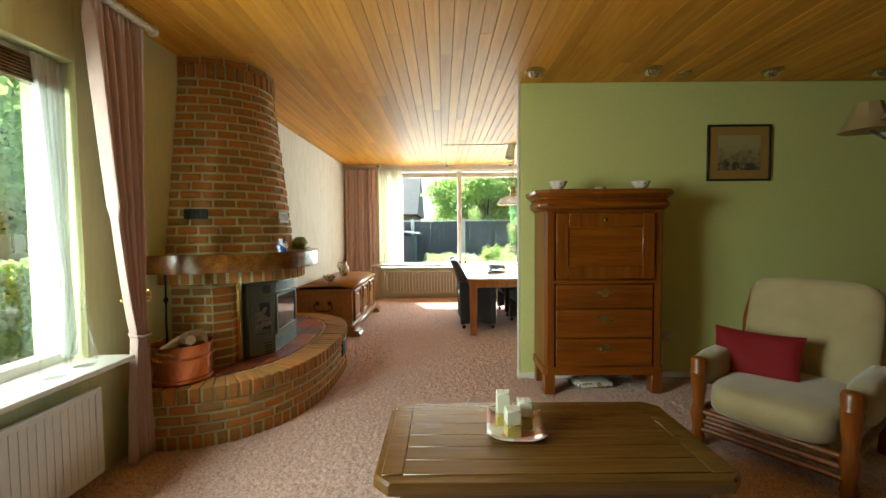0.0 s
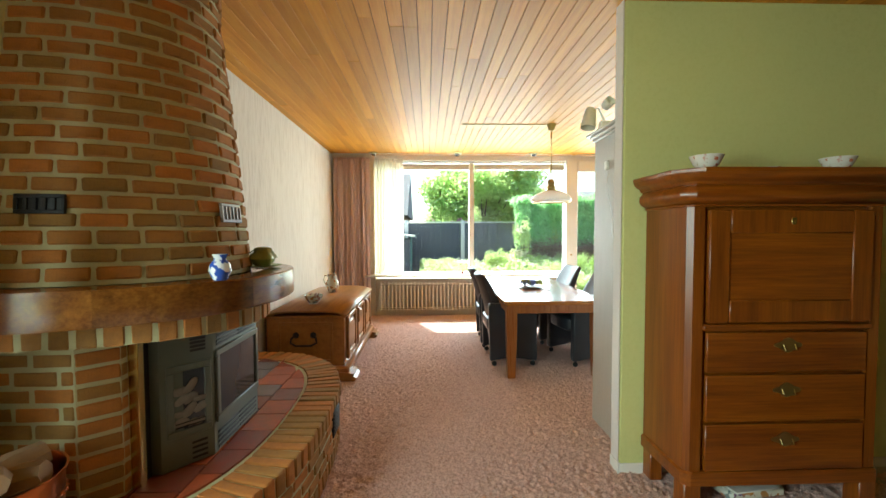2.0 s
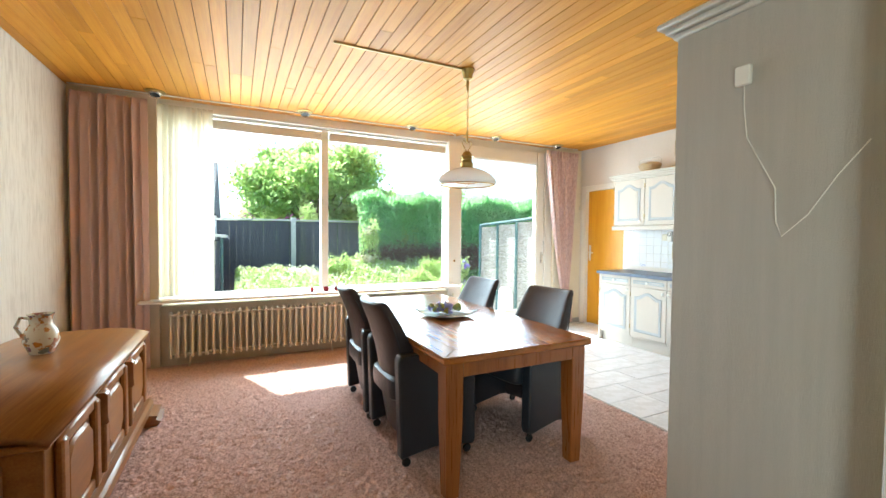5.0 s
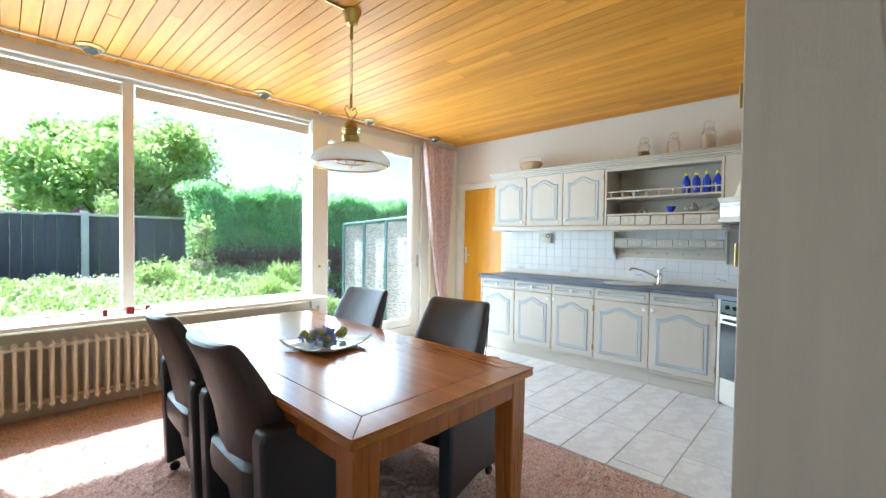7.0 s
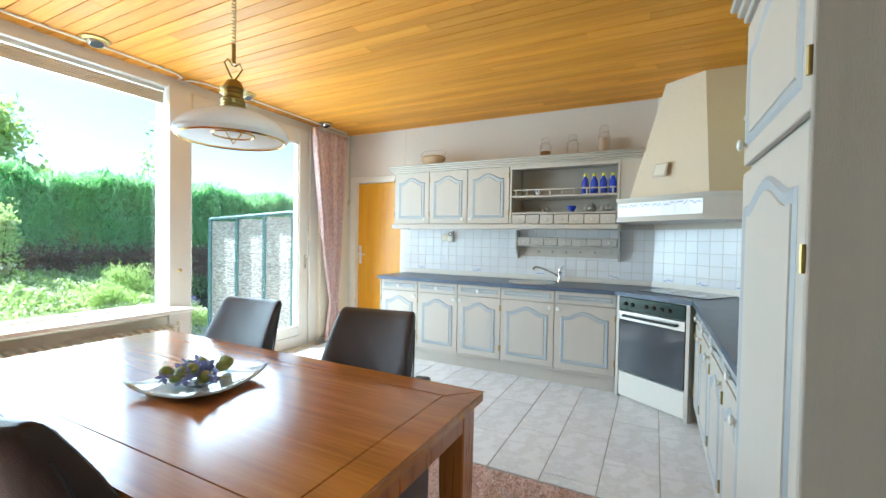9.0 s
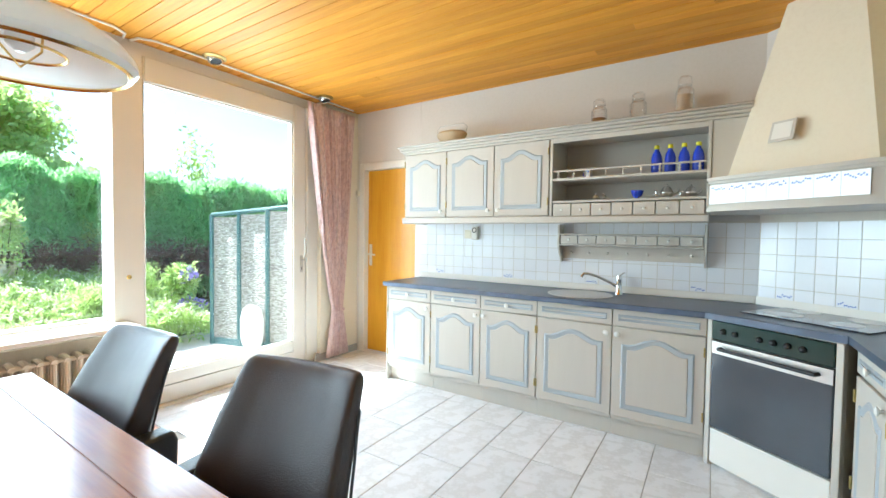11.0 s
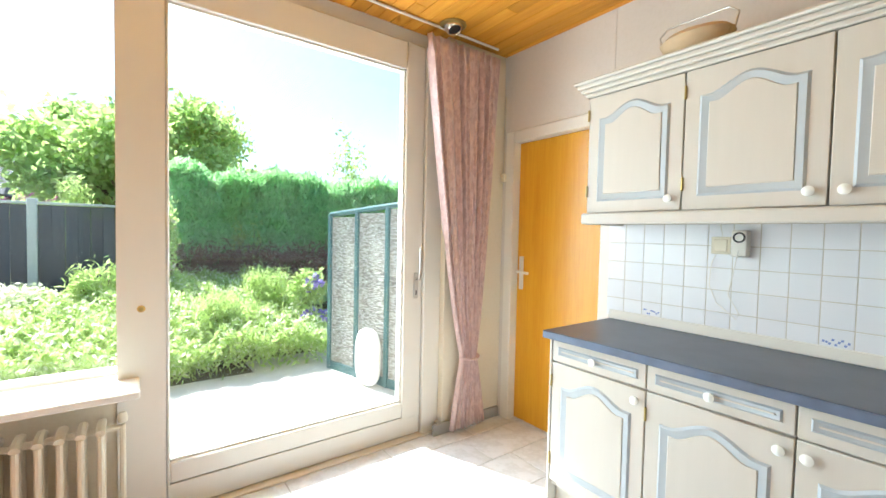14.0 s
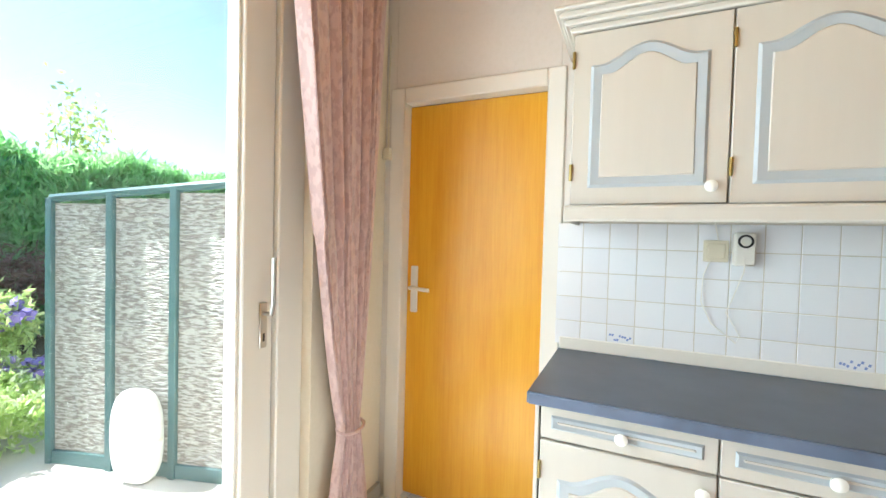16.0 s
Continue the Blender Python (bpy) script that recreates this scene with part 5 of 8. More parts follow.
part("shade", G().lathe([(0.05, 0.138), (0.10, 0.128), (0.16, 0.105), (0.21, 0.072), (0.236, 0.040), (0.240, 0.018), (0.228, 0.002), (0.222, 0.006), (0.232, 0.020), (0.229, 0.038), (0.205, 0.066), (0.156, 0.098), (0.098, 0.120), (0.05, 0.130)], (0, 0, 1.745), 48, ring=True), M["opal"], pd, "white opal glass shade")
part("rim", G().lathe([(0.222, -0.003), (0.2285, 0.003), (0.222, 0.009), (0.2155, 0.003)], (0, 0, 1.744), 48, ring=True), M["brass"], pd)
part("guard_ring", G().lathe([(0.088, 0.0), (0.092, 0.004), (0.088, 0.008), (0.084, 0.004)], (0, 0, 1.765), 32, ring=True), M["brass"], pd)
bl = part("bulb", G().lathe([(0.012, 0.09), (0.014, 0.06), (0.028, 0.03), (0.028, 0.01), (0.01, -0.008)], (0, 0, 1.775), 16), M["opal"], pd)
part("bulb_guard", G().tube([(-0.045, 0, 1.86), (-0.04, 0, 1.78), (0, 0, 1.73), (0.04, 0, 1.78), (0.045, 0, 1.86)], 0.003, 6), M["brass"], pd)
tr = thing("lamp_rail", "thin dark ceiling rail leading to the pendant lamp", "cable rail", (0, 0, 0))
part("rail", G().box((0.15, 6.232, CEIL - 0.012), (1.17, 6.248, CEIL - 0.001), 0.002), M["oldbrass"], tr)
# curtain rails
cr = thing("curtain_rail", "white curved curtain rail on the ceiling above the garden window", "curtain rail")
part("rail", G().tube([(-1.80, 8.10, CEIL - 0.012), (1.9, 8.10, CEIL - 0.012), (2.05, 8.11, CEIL - 0.012), (2.13, 8.16, CEIL - 0.012), (2.15, 8.26, CEIL - 0.012)], 0.008, 8), M["white"], cr)
cr = thing("curtain_rail", "white curved curtain rail above the garden door", "curtain rail")
part("rail", G().tube([(2.19, 8.26, CEIL - 0.012), (2.21, 8.16, CEIL - 0.012), (2.29, 8.11, CEIL - 0.012), (2.45, 8.10, CEIL - 0.012), (4.2, 8.10, CEIL - 0.012)], 0.008, 8), M["white"], cr)
cr = thing("curtain_rail", "cream ribbed curtain rod at the living room window", "curtain rail")
part("rod", G().tube([(-1.66, 0.05 + 0.0125 * k, 2.607) for k in range(190)], [0.019 + 0.006 * (k % 4 in (1, 2)) for k in range(190)], 12), M["radiator"], cr, "cream ribbed curtain rod")
part("end_knob", G().lathe([(0.012, 0), (0.030, 0.012), (0.034, 0.03), (0.022, 0.048), (0.006, 0.055)], n=16, m=Matrix.Translation((-1.66, 2.41, 2.607)) @ pose(0, 0, 0, -90)), M["radiator"], cr)
for i, (x, y, r, lab) in enumerate(((0.46, 8.17, 0.028, "small red glass on the window sill"), (0.30, 8.15, 0.016, "tiny orange glass on the window sill"), (0.58, 8.18, 0.02, "small red glass beside the mullion"))):
    j = thing("tealight_glass", lab, "tealight holder", (x, y, 0.685))
    part("glass", G().lathe([(r * 0.8, 0), (r, 0.005), (r, 0.05), (r - 0.003, 0.05), (r - 0.004, 0.012)], n=16), M["red"], j)
    part("saucer", G().lathe([(r, 0), (r * 1.25, 0.004), (r * 1.2, 0.006)], n=16), M["clear"], j)
# ---- kitchen ----
def arch_outline(w, h, inset, rise, n=18):
    """An outline with an ogee arched top; u from 0 to w, z from 0 to h."""
    x0, x1, z0, z1 = inset, w - inset, inset, h - inset - rise
    pts = [(x0, z0), (x1, z0), (x1, z1)]
    for i in range(1, n):
        t = i / n
        s = 0.5 - 0.5 * math.cos(2 * math.pi * min(1, max(0, (t - 0.10) / 0.80)))
        pts.append((x1 + (x0 - x1) * t, z1 + rise * s ** 0.8))
    pts.append((x0, z1))
    return pts


def ring(g, outer, inner, lo, hi):
    n = len(outer)
    g.add([(u, lo, z) for u, z in outer] + [(u, hi, z) for u, z in inner], [(i, (i + 1) % n, (i + 1) % n + n, i + n) for i in range(n)])


def cab_door(name, w, h, parent, at, arch=True, knob=None, rz=0, hinge=None, label=""):
    """A fielded cabinet door whose face looks along -y of its own; at is its lower corner."""
    d = new(name)
    d.parent = parent
    d.matrix_basis = pose(*at, 0, 0, rz)
    if label:
        d["label"] = label
    g = G().box((0, 0, 0), (w, 0.018, h), 0.003)
    slab = g.data(name, M["cream"])
    bpy.data.objects.remove(d)
    d = new(name, slab)
    d.parent = parent
    d.matrix_basis = pose(*at, 0, 0, rz)
    if label:
        d["label"] = label
    ins = 0.055 if arch else 0.032
    rise = min(0.055, h * 0.1) if arch else 0
    if arch:
        o, i1, i2 = arch_outline(w, h, ins, rise), arch_outline(w, h, ins + 0.009, rise), arch_outline(w, h, ins + 0.034, rise)
    else:
        o, i1, i2 = [[(k, k), (w - k, k), (w - k, h - k), (k, h - k)] for k in (ins, ins + 0.006, ins + 0.018)]
    g = G()
    ring(g, o, i1, -0.0005, -0.007)
    ring(g, i1, i2, -0.007, -0.001)
    part("moulding", g, M["glaze"], d, "blue grey glazed moulding")
    part("centre_panel", G().prism([(u, z) for u, z in i2], -0.0003, -0.0045, axis=1, bev=0.004), M["cream"], d)
    if knob:
        k = part("knob", G().lathe([(0.008, 0), (0.007, 0.012), (0.016, 0.016), (0.018, 0.023), (0.008, 0.028)], n=16, m=Matrix.Translation((knob[0], 0, knob[1])) @ pose(0, 0, 0, 90)), M["porcelain"], d, "white porcelain knob")
    if hinge is not None:
        for z in (h * 0.14, h * 0.80):
            part("hinge", G().tube([(hinge, -0.004, z), (hinge, -0.004, z + 0.055)], 0.005, 8), M["oldbrass"], d)
    return d


def cabinet(label, y0, y1, xf, xb, z0, z1):
    c = thing("kitchen_cabinet", label, "cabinet", (xf, y1, 0), -90)
    w = y1 - y0
    part("body", box((0.001, 0.02, z0), (w - 0.001, xb - xf, z1), 0.002), M["cream"], c)
    return c, w


ys = [7.24, 6.77, 6.295, 5.832, 5.316, 4.79]
base_lab = ["cream base cabinet with arched door at the end of the run", "cream base cabinet with arched door and blue glazed mouldings", "cream base cabinet with drawer under the blue worktop", "wide cream sink base cabinet under the steel sink", "wide cream base cabinet beside the oven"]
for k in range(5):
    c, w = cabinet(base_lab[k], ys[k + 1], ys[k], 3.80, 4.355, 0.12, 0.862)
    part("plinth", box((0, 0.06, 0.0), (w, 0.08, 0.13), 0.002), M["cream"], c)
    side = 0.035
    hl_, kx = (w - 0.01, 0.03) if k in (2, 4) else (0.01, w - 0.04)
    if k == 3:
        hl_, kx = 0.01, w - 0.04
    cab_door("door", w - 0.005, 0.590, c, (0.0025, 0.0, 0.152), True, (kx, 0.545), hinge=0.0 if hl_ < 0.1 else w - 0.012)
    d = cab_door("drawer", w - 0.005, 0.106, c, (0.0025, 0.0, 0.750), False, None if k > 2 else ((w - 0.012) / 2, 0.05))
part_z = [("white end panel of the base cabinets", 7.243, 7.255)]
eb = solid("end_panel", box((3.80, 7.243, 0.0), (4.355, 7.256, 0.862), 0.002), M["cream"], "cream end panel of the base cabinets", "cabinet panel")

# worktop in one piece with the diagonal corner
out = [(3.765, 7.27), (3.765, 4.80), (3.45, 4.255), (1.62, 4.255), (1.62, 3.665), (3.72, 3.665), (4.355, 4.52), (4.355, 7.27)]
hole = [(4.06 + 0.205 * math.cos(radians(a)), 5.60 + 0.205 * math.sin(radians(a))) for a in range(0, 361, 10)]
g = G().prism([(4.355, 7.27), (3.765, 7.27), (3.765, 5.60)] + hole[18::-1] + [(4.355, 5.60)], 0.864, 0.898)
g.prism(out[1:7] + [(4.355, 5.60)] + hole[:17:-1] + [(3.765, 5.60)], 0.864, 0.898)
wt = solid("worktop", g, M["worktop"], "blue grey laminate worktop with mottled edge", "worktop")
g = G().box((3.758, 4.80, 0.862), (3.7645, 7.27, 0.896), 0.003)
e1 = part("edge_strip", g, M["worktop_edge"], wt, "mottled blue edge")
part("edge_strip", G().prism([(3.7645, 4.798), (3.45, 4.2545), (3.442, 4.259), (3.757, 4.803)], 0.862, 0.896), M["worktop_edge"], wt)
part("edge_strip", G().box((3.765, 7.2705, 0.862), (4.355, 7.276, 0.896), 0.003), M["worktop_edge"], wt)
g = G().box((4.335, 4.53, 0.898), (4.3585, 7.27, 0.95), 0.004)
up = part("upstand", g, M["white"], wt, "white upstand strip")
part("upstand", G().prism([(4.35, 4.515), (3.74, 3.69), (3.725, 3.705), (4.335, 4.53)], 0.898, 0.95), M["white"], wt)

# sink and tap
sn = thing("sink", "round stainless steel sink set in the worktop", "sink", (4.06, 5.60, 0.898))
part("basin", G().lathe([(0.232, 0.001), (0.230, 0.005), (0.212, 0.006), (0.203, 0.002), (0.198, -0.012), (0.18, -0.028), (0.14, -0.0335), (0.02, -0.0345)], n=48), M["steel"], sn)
part("drain", G().lathe([(0.035, -0.034), (0.034, -0.030), (0.012, -0.0325)], n=20), M["chrome"], sn)
tp = thing("tap", "chrome kitchen tap with a raised curved spout", "tap", (4.24, 5.36, 0.898))
part("body", G().lathe([(0.03, 0), (0.028, 0.01), (0.022, 0.02), (0.022, 0.10), (0.024, 0.11), (0.018, 0.14)], n=20), M["chrome"], tp)
part("spout", G().tube([(0, 0, 0.05), (-0.03, 0.06, 0.09), (-0.07, 0.14, 0.13), (-0.10, 0.20, 0.15), (-0.115, 0.23, 0.15), (-0.125, 0.245, 0.125)], 0.010, 12), M["chrome"], tp)
part("lever", G().tube([(0, 0, 0.13), (0.03, -0.02, 0.155), (0.05, -0.03, 0.16)], 0.006, 8), M["chrome"], tp)

# upper cabinets
ys = [7.20, 6.745, 6.285, 5.825]
for k in range(3):
    c, w = cabinet(["cream wall cabinet with arched door beside the honey wooden door", "cream wall cabinet with arched door above the tiles", "cream wall cabinet with arched door beside the open shelf"][k], ys[k + 1], ys[k], 3.98, 4.355, 1.445, 2.07)
    cab_door("door", w - 0.005, 0.570, c, (0.0025, 0.0, 1.482), True, (w - 0.05 if k != 2 else 0.04, 0.05), hinge=0.0 if k != 2 else w - 0.012)
pel = thing("light_pelmet", "cream moulded strip below the wall cabinets", "trim")
part("front_board", box((3.955, 4.80, 1.425), (3.979, 7.215, 1.478), 0.008), M["cream"], pel)
part("end_board", box((3.980, 7.202, 1.425), (4.355, 7.217, 1.478), 0.004), M["cream"], pel)
g = G()
for e, z0, z1 in ((0.012, 2.055, 2.075), (0.03, 2.075, 2.095), (0.045, 2.095, 2.115), (0.06, 2.115, 2.13)):
    g.box((3.98 - e, 4.60, z0), (4.355, 7.20 + e, z1), 0.005)
solid("cornice", g, M["cream"], "cream moulded cornice above the wall cabinets", "cornice")

os_ = thing("open_shelf", "cream open shelf unit with gallery rail and small drawers", "shelf", (3.98, 5.82, 0), -90)
w = 1.02
g = G().box((0, 0, 1.445), (0.02, 0.375, 2.06), 0.002).box((w - 0.02, 0, 1.445), (w, 0.375, 2.06), 0.002).box((0.02, 0, 1.445), (w - 0.02, 0.375, 1.465), 0.002).box((0.02, 0.36, 1.465), (w - 0.02, 0.375, 2.06), 0.002)
part("carcass", G().box((0.02, 0.36, 1.465), (w - 0.02, 0.375, 2.06), 0.002), M["cream"], os_)
for a, b in (((0, 0, 1.445), (0.02, 0.375, 2.06)), ((w - 0.02, 0, 1.445), (w, 0.375, 2.06)), ((0.02, 0, 1.445), (w - 0.02, 0.375, 1.465))):
    part("side", box(a, b, 0.002), M["cream"], os_)
part("top_rail", G().box((0.02, 0.0, 2.02), (w - 0.02, 0.018, 2.055), 0.003), M["cream"], os_)
part("shelf", box((0.02, 0.004, 1.575), (w - 0.02, 0.36, 1.592), 0.003), M["cream"], os_)
part("shelf", box((0.02, 0.004, 1.74), (w - 0.02, 0.36, 1.758), 0.003), M["cream"], os_)
gr = part("gallery_rail", G().box((0.02, 0.012, 1.806), (w - 0.02, 0.026, 1.818), 0.003), M["cream"], os_)
for k in range(9):
    xx = 0.06 + k * (w - 0.12) / 8
    part("spindle", G().lathe([(0.006, 0), (0.009, 0.008), (0.005, 0.016), (0.010, 0.026), (0.005, 0.036), (0.008, 0.048)], (xx, 0.019, 1.758), 10), M["cream"], gr)
for k in range(7):
    dw = (w - 0.05) / 7
    d = part("small_drawer", G().box((0.025 + k * dw + 0.003, 0.0, 1.478), (0.025 + (k + 1) * dw - 0.003, 0.02, 1.568), 0.004), M["cream"], os_)
    part("knob", G().lathe([(0.005, 0), (0.009, 0.008), (0.009, 0.014), (0.004, 0.017)], n=12, m=Matrix.Translation((0.025 + (k + 0.5) * dw, 0, 1.523)) @ pose(0, 0, 0, 90)), M["porcelain"], d)
solid("side_panel", box((3.985, 4.60, 1.66), (4.355, 4.798, 2.055), 0.003), M["cream"], "cream panel between open shelf and cooker hood", "cabinet panel")
sr = thing("spice_rack", "cream spice rack with seven drawers and peg rail on the tiles", "spice rack", (4.23, 5.83, 0), -90)
w = 1.02
for xx in (0.0, w - 0.015):
    g = G().prism([(0.0, 1.42), (0.115, 1.42), (0.115, 1.13), (0.085, 1.12), (0.06, 1.16), (0.03, 1.19), (0.0, 1.24)], xx, xx + 0.015, axis=0)
    part("side", g, M["cream"], sr)
part("shelf", box((0.015, 0.0, 1.338), (w - 0.015, 0.115, 1.35), 0.002), M["cream"], sr)
part("shelf", box((0.015, 0.0, 1.255), (w - 0.015, 0.115, 1.267), 0.002), M["cream"], sr)
part("peg_rail", box((0.015, 0.10, 1.15), (w - 0.015, 0.115, 1.25), 0.002), M["cream"], sr)
for k in range(7):
    dw = (w - 0.04) / 7
    d = part("small_drawer", G().box((0.02 + k * dw + 0.003, 0.002, 1.27), (0.02 + (k + 1) * dw - 0.003, 0.02, 1.335), 0.003), M["cream"], sr)
    part("knob", G().lathe([(0.005, 0), (0.009, 0.008), (0.009, 0.014), (0.004, 0.017)], n=12, m=Matrix.Translation((0.02 + (k + 0.5) * dw, 0.002, 1.303)) @ pose(0, 0, 0, 90)), M["porcelain"], d)
    part("peg", G().lathe([(0.006, 0), (0.006, 0.02), (0.011, 0.026), (0.006, 0.036)], n=12, m=Matrix.Translation((0.02 + (k + 0.5) * dw, 0.10, 1.20)) @ pose(0, 0, 0, 90)), M["cream"], sr)

# things on the shelves
for k in range(4):
    b = thing("bottle", "cobalt blue bottle with yellow cap on the open shelf", "bottle", (4.13, 5.12 - k * 0.082, 1.758), group="blue bottles")
    part("body", G().lathe([(0.03, 0), (0.034, 0.006), (0.034, 0.11), (0.028, 0.14), (0.014, 0.165), (0.014, 0.175)], n=20), M["cobalt"], b)
    part("cap", G().lathe([(0.016, 0.176), (0.017, 0.18), (0.016, 0.20), (0.012, 0.203)], n=16), M["yellow"], b)
cu = thing("mug", "small blue and white mug on the shelf", "mug", (4.08, 5.56, 1.758))
part("body", G().lathe([(0.02, 0), (0.026, 0.004), (0.026, 0.06), (0.023, 0.06), (0.02, 0.01)], n=18), M["delft"], cu)
part("handle", G().tube([(0, 0.025, 0.05), (0, 0.04, 0.045), (0, 0.04, 0.02), (0, 0.025, 0.015)], 0.004, 6), M["delft"], cu)
for yy in (5.50, 5.45):
    s = thing("salt_shaker", "small round silver shaker on the shelf", "shaker", (4.06, yy, 1.592))
    part("body", G().lathe([(0.012, 0), (0.02, 0.008), (0.024, 0.02), (0.018, 0.034), (0.006, 0.04)], n=16), M["steel"], s)
    part("top", G().lathe([(0.007, 0.038), (0.008, 0.044), (0.003, 0.05)], n=12), M["chrome"], s)
bowl("bowl", "small cobalt blue bowl on the shelf", "bowl", (4.08, 5.23, 1.592), 0.042, 0.06, M["cobalt"])
for yy, s in ((5.05, 0.82), (4.91, 0.74)):
    t = thing("teapot", "small silver teapot on the shelf", "teapot", (4.10, yy, 1.592))
    part("body", G().lathe([(0.03 * s, 0), (0.03 * s, 0.006), (0.05 * s, 0.03 * s), (0.052 * s, 0.05 * s), (0.035 * s, 0.075 * s), (0.034 * s, 0.08 * s)], n=20), M["steel"], t)
    part("lid", G().lathe([(0.036 * s, 0.08 * s), (0.03 * s, 0.092 * s), (0.008, 0.1 * s), (0.011, 0.108 * s), (0.004, 0.118 * s)], n=16), M["steel"], t)
    part("spout", G().tube([(0, -0.045 * s, 0.04 * s), (0, -0.075 * s, 0.05 * s), (0, -0.085 * s, 0.08 * s)], [0.012, 0.009, 0.006], 8), M["steel"], t)
    part("handle", G().tube([(0, 0.045 * s, 0.065 * s), (0, 0.08 * s, 0.07 * s), (0, 0.08 * s, 0.03 * s), (0, 0.045 * s, 0.025 * s)], 0.005, 6), M["steel"], t)
M["nuts"] = plain("brown nuts", (0.25, 0.13, 0.06, 1), 0.8, bump=1.0, grain=35)
M["shells"] = plain("pale shells", (0.60, 0.48, 0.36, 1), 0.8, bump=1.0, grain=35)
for yy, h, fill, lab in ((5.53, 0.235, 0.09, "clear storage jar with brown nuts"), (5.26, 0.24, 0.0, "empty clear storage jar"), (4.97, 0.30, 0.17, "tall clear storage jar with shells")):
    j = thing("storage_jar", lab + " above the cabinets", "jar", (4.22, yy, 2.13))
    part("jar", G().lathe([(0.05, 0), (0.058, 0.006), (0.058, h * 0.66), (0.04, h * 0.75), (0.042, h * 0.79), (0.039, h * 0.79), (0.037, h * 0.75), (0.054, h * 0.65), (0.054, 0.012)], n=24), M["glass"], j)
    part("lid", G().lathe([(0.043, h * 0.79), (0.046, h * 0.82), (0.042, h * 0.86), (0.044, h * 0.95), (0.03, h)], n=20), M["glass"], j)
    part("clasp", G().lathe([(0.0445, h * 0.785), (0.046, h * 0.79), (0.0445, h * 0.795)], n=20, ring=True), M["steel"], j)
    if fill:
        part("contents", G().lathe([(0.050, 0.008), (0.052, fill), (0.03, fill + 0.008)], n=20), M["nuts"] if fill < 0.1 else M["shells"], j)
bs = thing("basket", "oval woven basket with silver rim and handle", "basket", (4.07, 6.75, 2.13), 90)
M["wicker"] = plain("pale wicker", (0.58, 0.46, 0.30, 1), 0.8, bump=1.0, grain=45)
part("bowl", G().lathe([(0.09, 0), (0.095, 0.006), (0.14, 0.07), (0.145, 0.088), (0.137, 0.088), (0.085, 0.01)], n=36, sx=1.0, sy=0.65, wob=lambda a, z: 0.02 * math.cos(18 * a)), M["wicker"], bs)
part("lid", G().lathe([(0.142, 0.089), (0.12, 0.108), (0.07, 0.118), (0.01, 0.12)], n=36, sx=1.0, sy=0.65), M["wicker"], bs)
part("handle", G().tube([(-0.142, 0, 0.08), (-0.155, 0, 0.14), (-0.12, 0, 0.17), (0.12, 0, 0.17), (0.155, 0, 0.14), (0.142, 0, 0.08)], 0.004, 6), M["steel"], bs)

# oven cabinet on the diagonal
ang = math.degrees(math.atan2(4.27 - 4.79, 3.43 - 3.80))
ov = thing("oven", "built in oven with dark glass door and white drawer front", "oven", (3.80, 4.79, 0), ang)
L = math.hypot(0.37, 0.52)
part("cabinet", box((0.0, 0.03, 0.0), (L, 0.30, 0.862), 0.002), M["cream"], ov)
part("side_post", box((0.0, 0.0, 0.0), (0.03, 0.03, 0.862), 0.003), M["cream"], ov)
part("side_post", box((L - 0.03, 0.0, 0.0), (L, 0.03, 0.862), 0.003), M["cream"], ov)
part("panel", box((0.032, 0.005, 0.02), (L - 0.032, 0.03, 0.22), 0.004), M["white"], ov)
M["panelgreen"] = plain("dark green enamel", (0.012, 0.035, 0.028, 1), 0.2)
cpn = part("control_panel", box((0.032, -0.006, 0.745), (L - 0.032, 0.03, 0.855), 0.004), M["panelgreen"], ov, "dark green control panel")
for k in range(6):
    xx = 0.10 + k * 0.065 + (0.06 if k > 1 else 0)
    part("dial", G().lathe([(0.016, 0), (0.015, 0.012), (0.006, 0.02)], n=14, m=Matrix.Translation((xx, -0.006, 0.80)) @ pose(0, 0, 0, 90)), M["black"], cpn)
dd = part("door", box((0.032, -0.004, 0.23), (L - 0.032, 0.03, 0.738), 0.005), M["ovenglass"], ov, "dark glass oven door")
part("glass_band", box((0.034, -0.0055, 0.665), (L - 0.034, -0.0045, 0.735), 0.0004), M["steel"], dd)
part("handle", G().tube([(0.09, -0.006, 0.70), (0.09, -0.035, 0.70), (L - 0.09, -0.035, 0.70), (L - 0.09, -0.006, 0.70)], 0.010, 8), M["black"], dd)
hb = thing("hob", "black glass hob set in the corner worktop", "hob", (3.92, 4.25, 0.899), ang)
part("plate", box((-0.29, -0.26, 0.0), (0.29, 0.22, 0.006), 0.003), M["ovenglass"], hb)
for xx, yy, r in ((-0.14, -0.12, 0.09), (0.14, -0.12, 0.07), (-0.14, 0.10, 0.07), (0.14, 0.10, 0.09)):
    part("burner", G().lathe([(r, 0.006), (r, 0.007), (r - 0.004, 0.0072)], (xx, yy, 0), 28), M["steel"], hb)

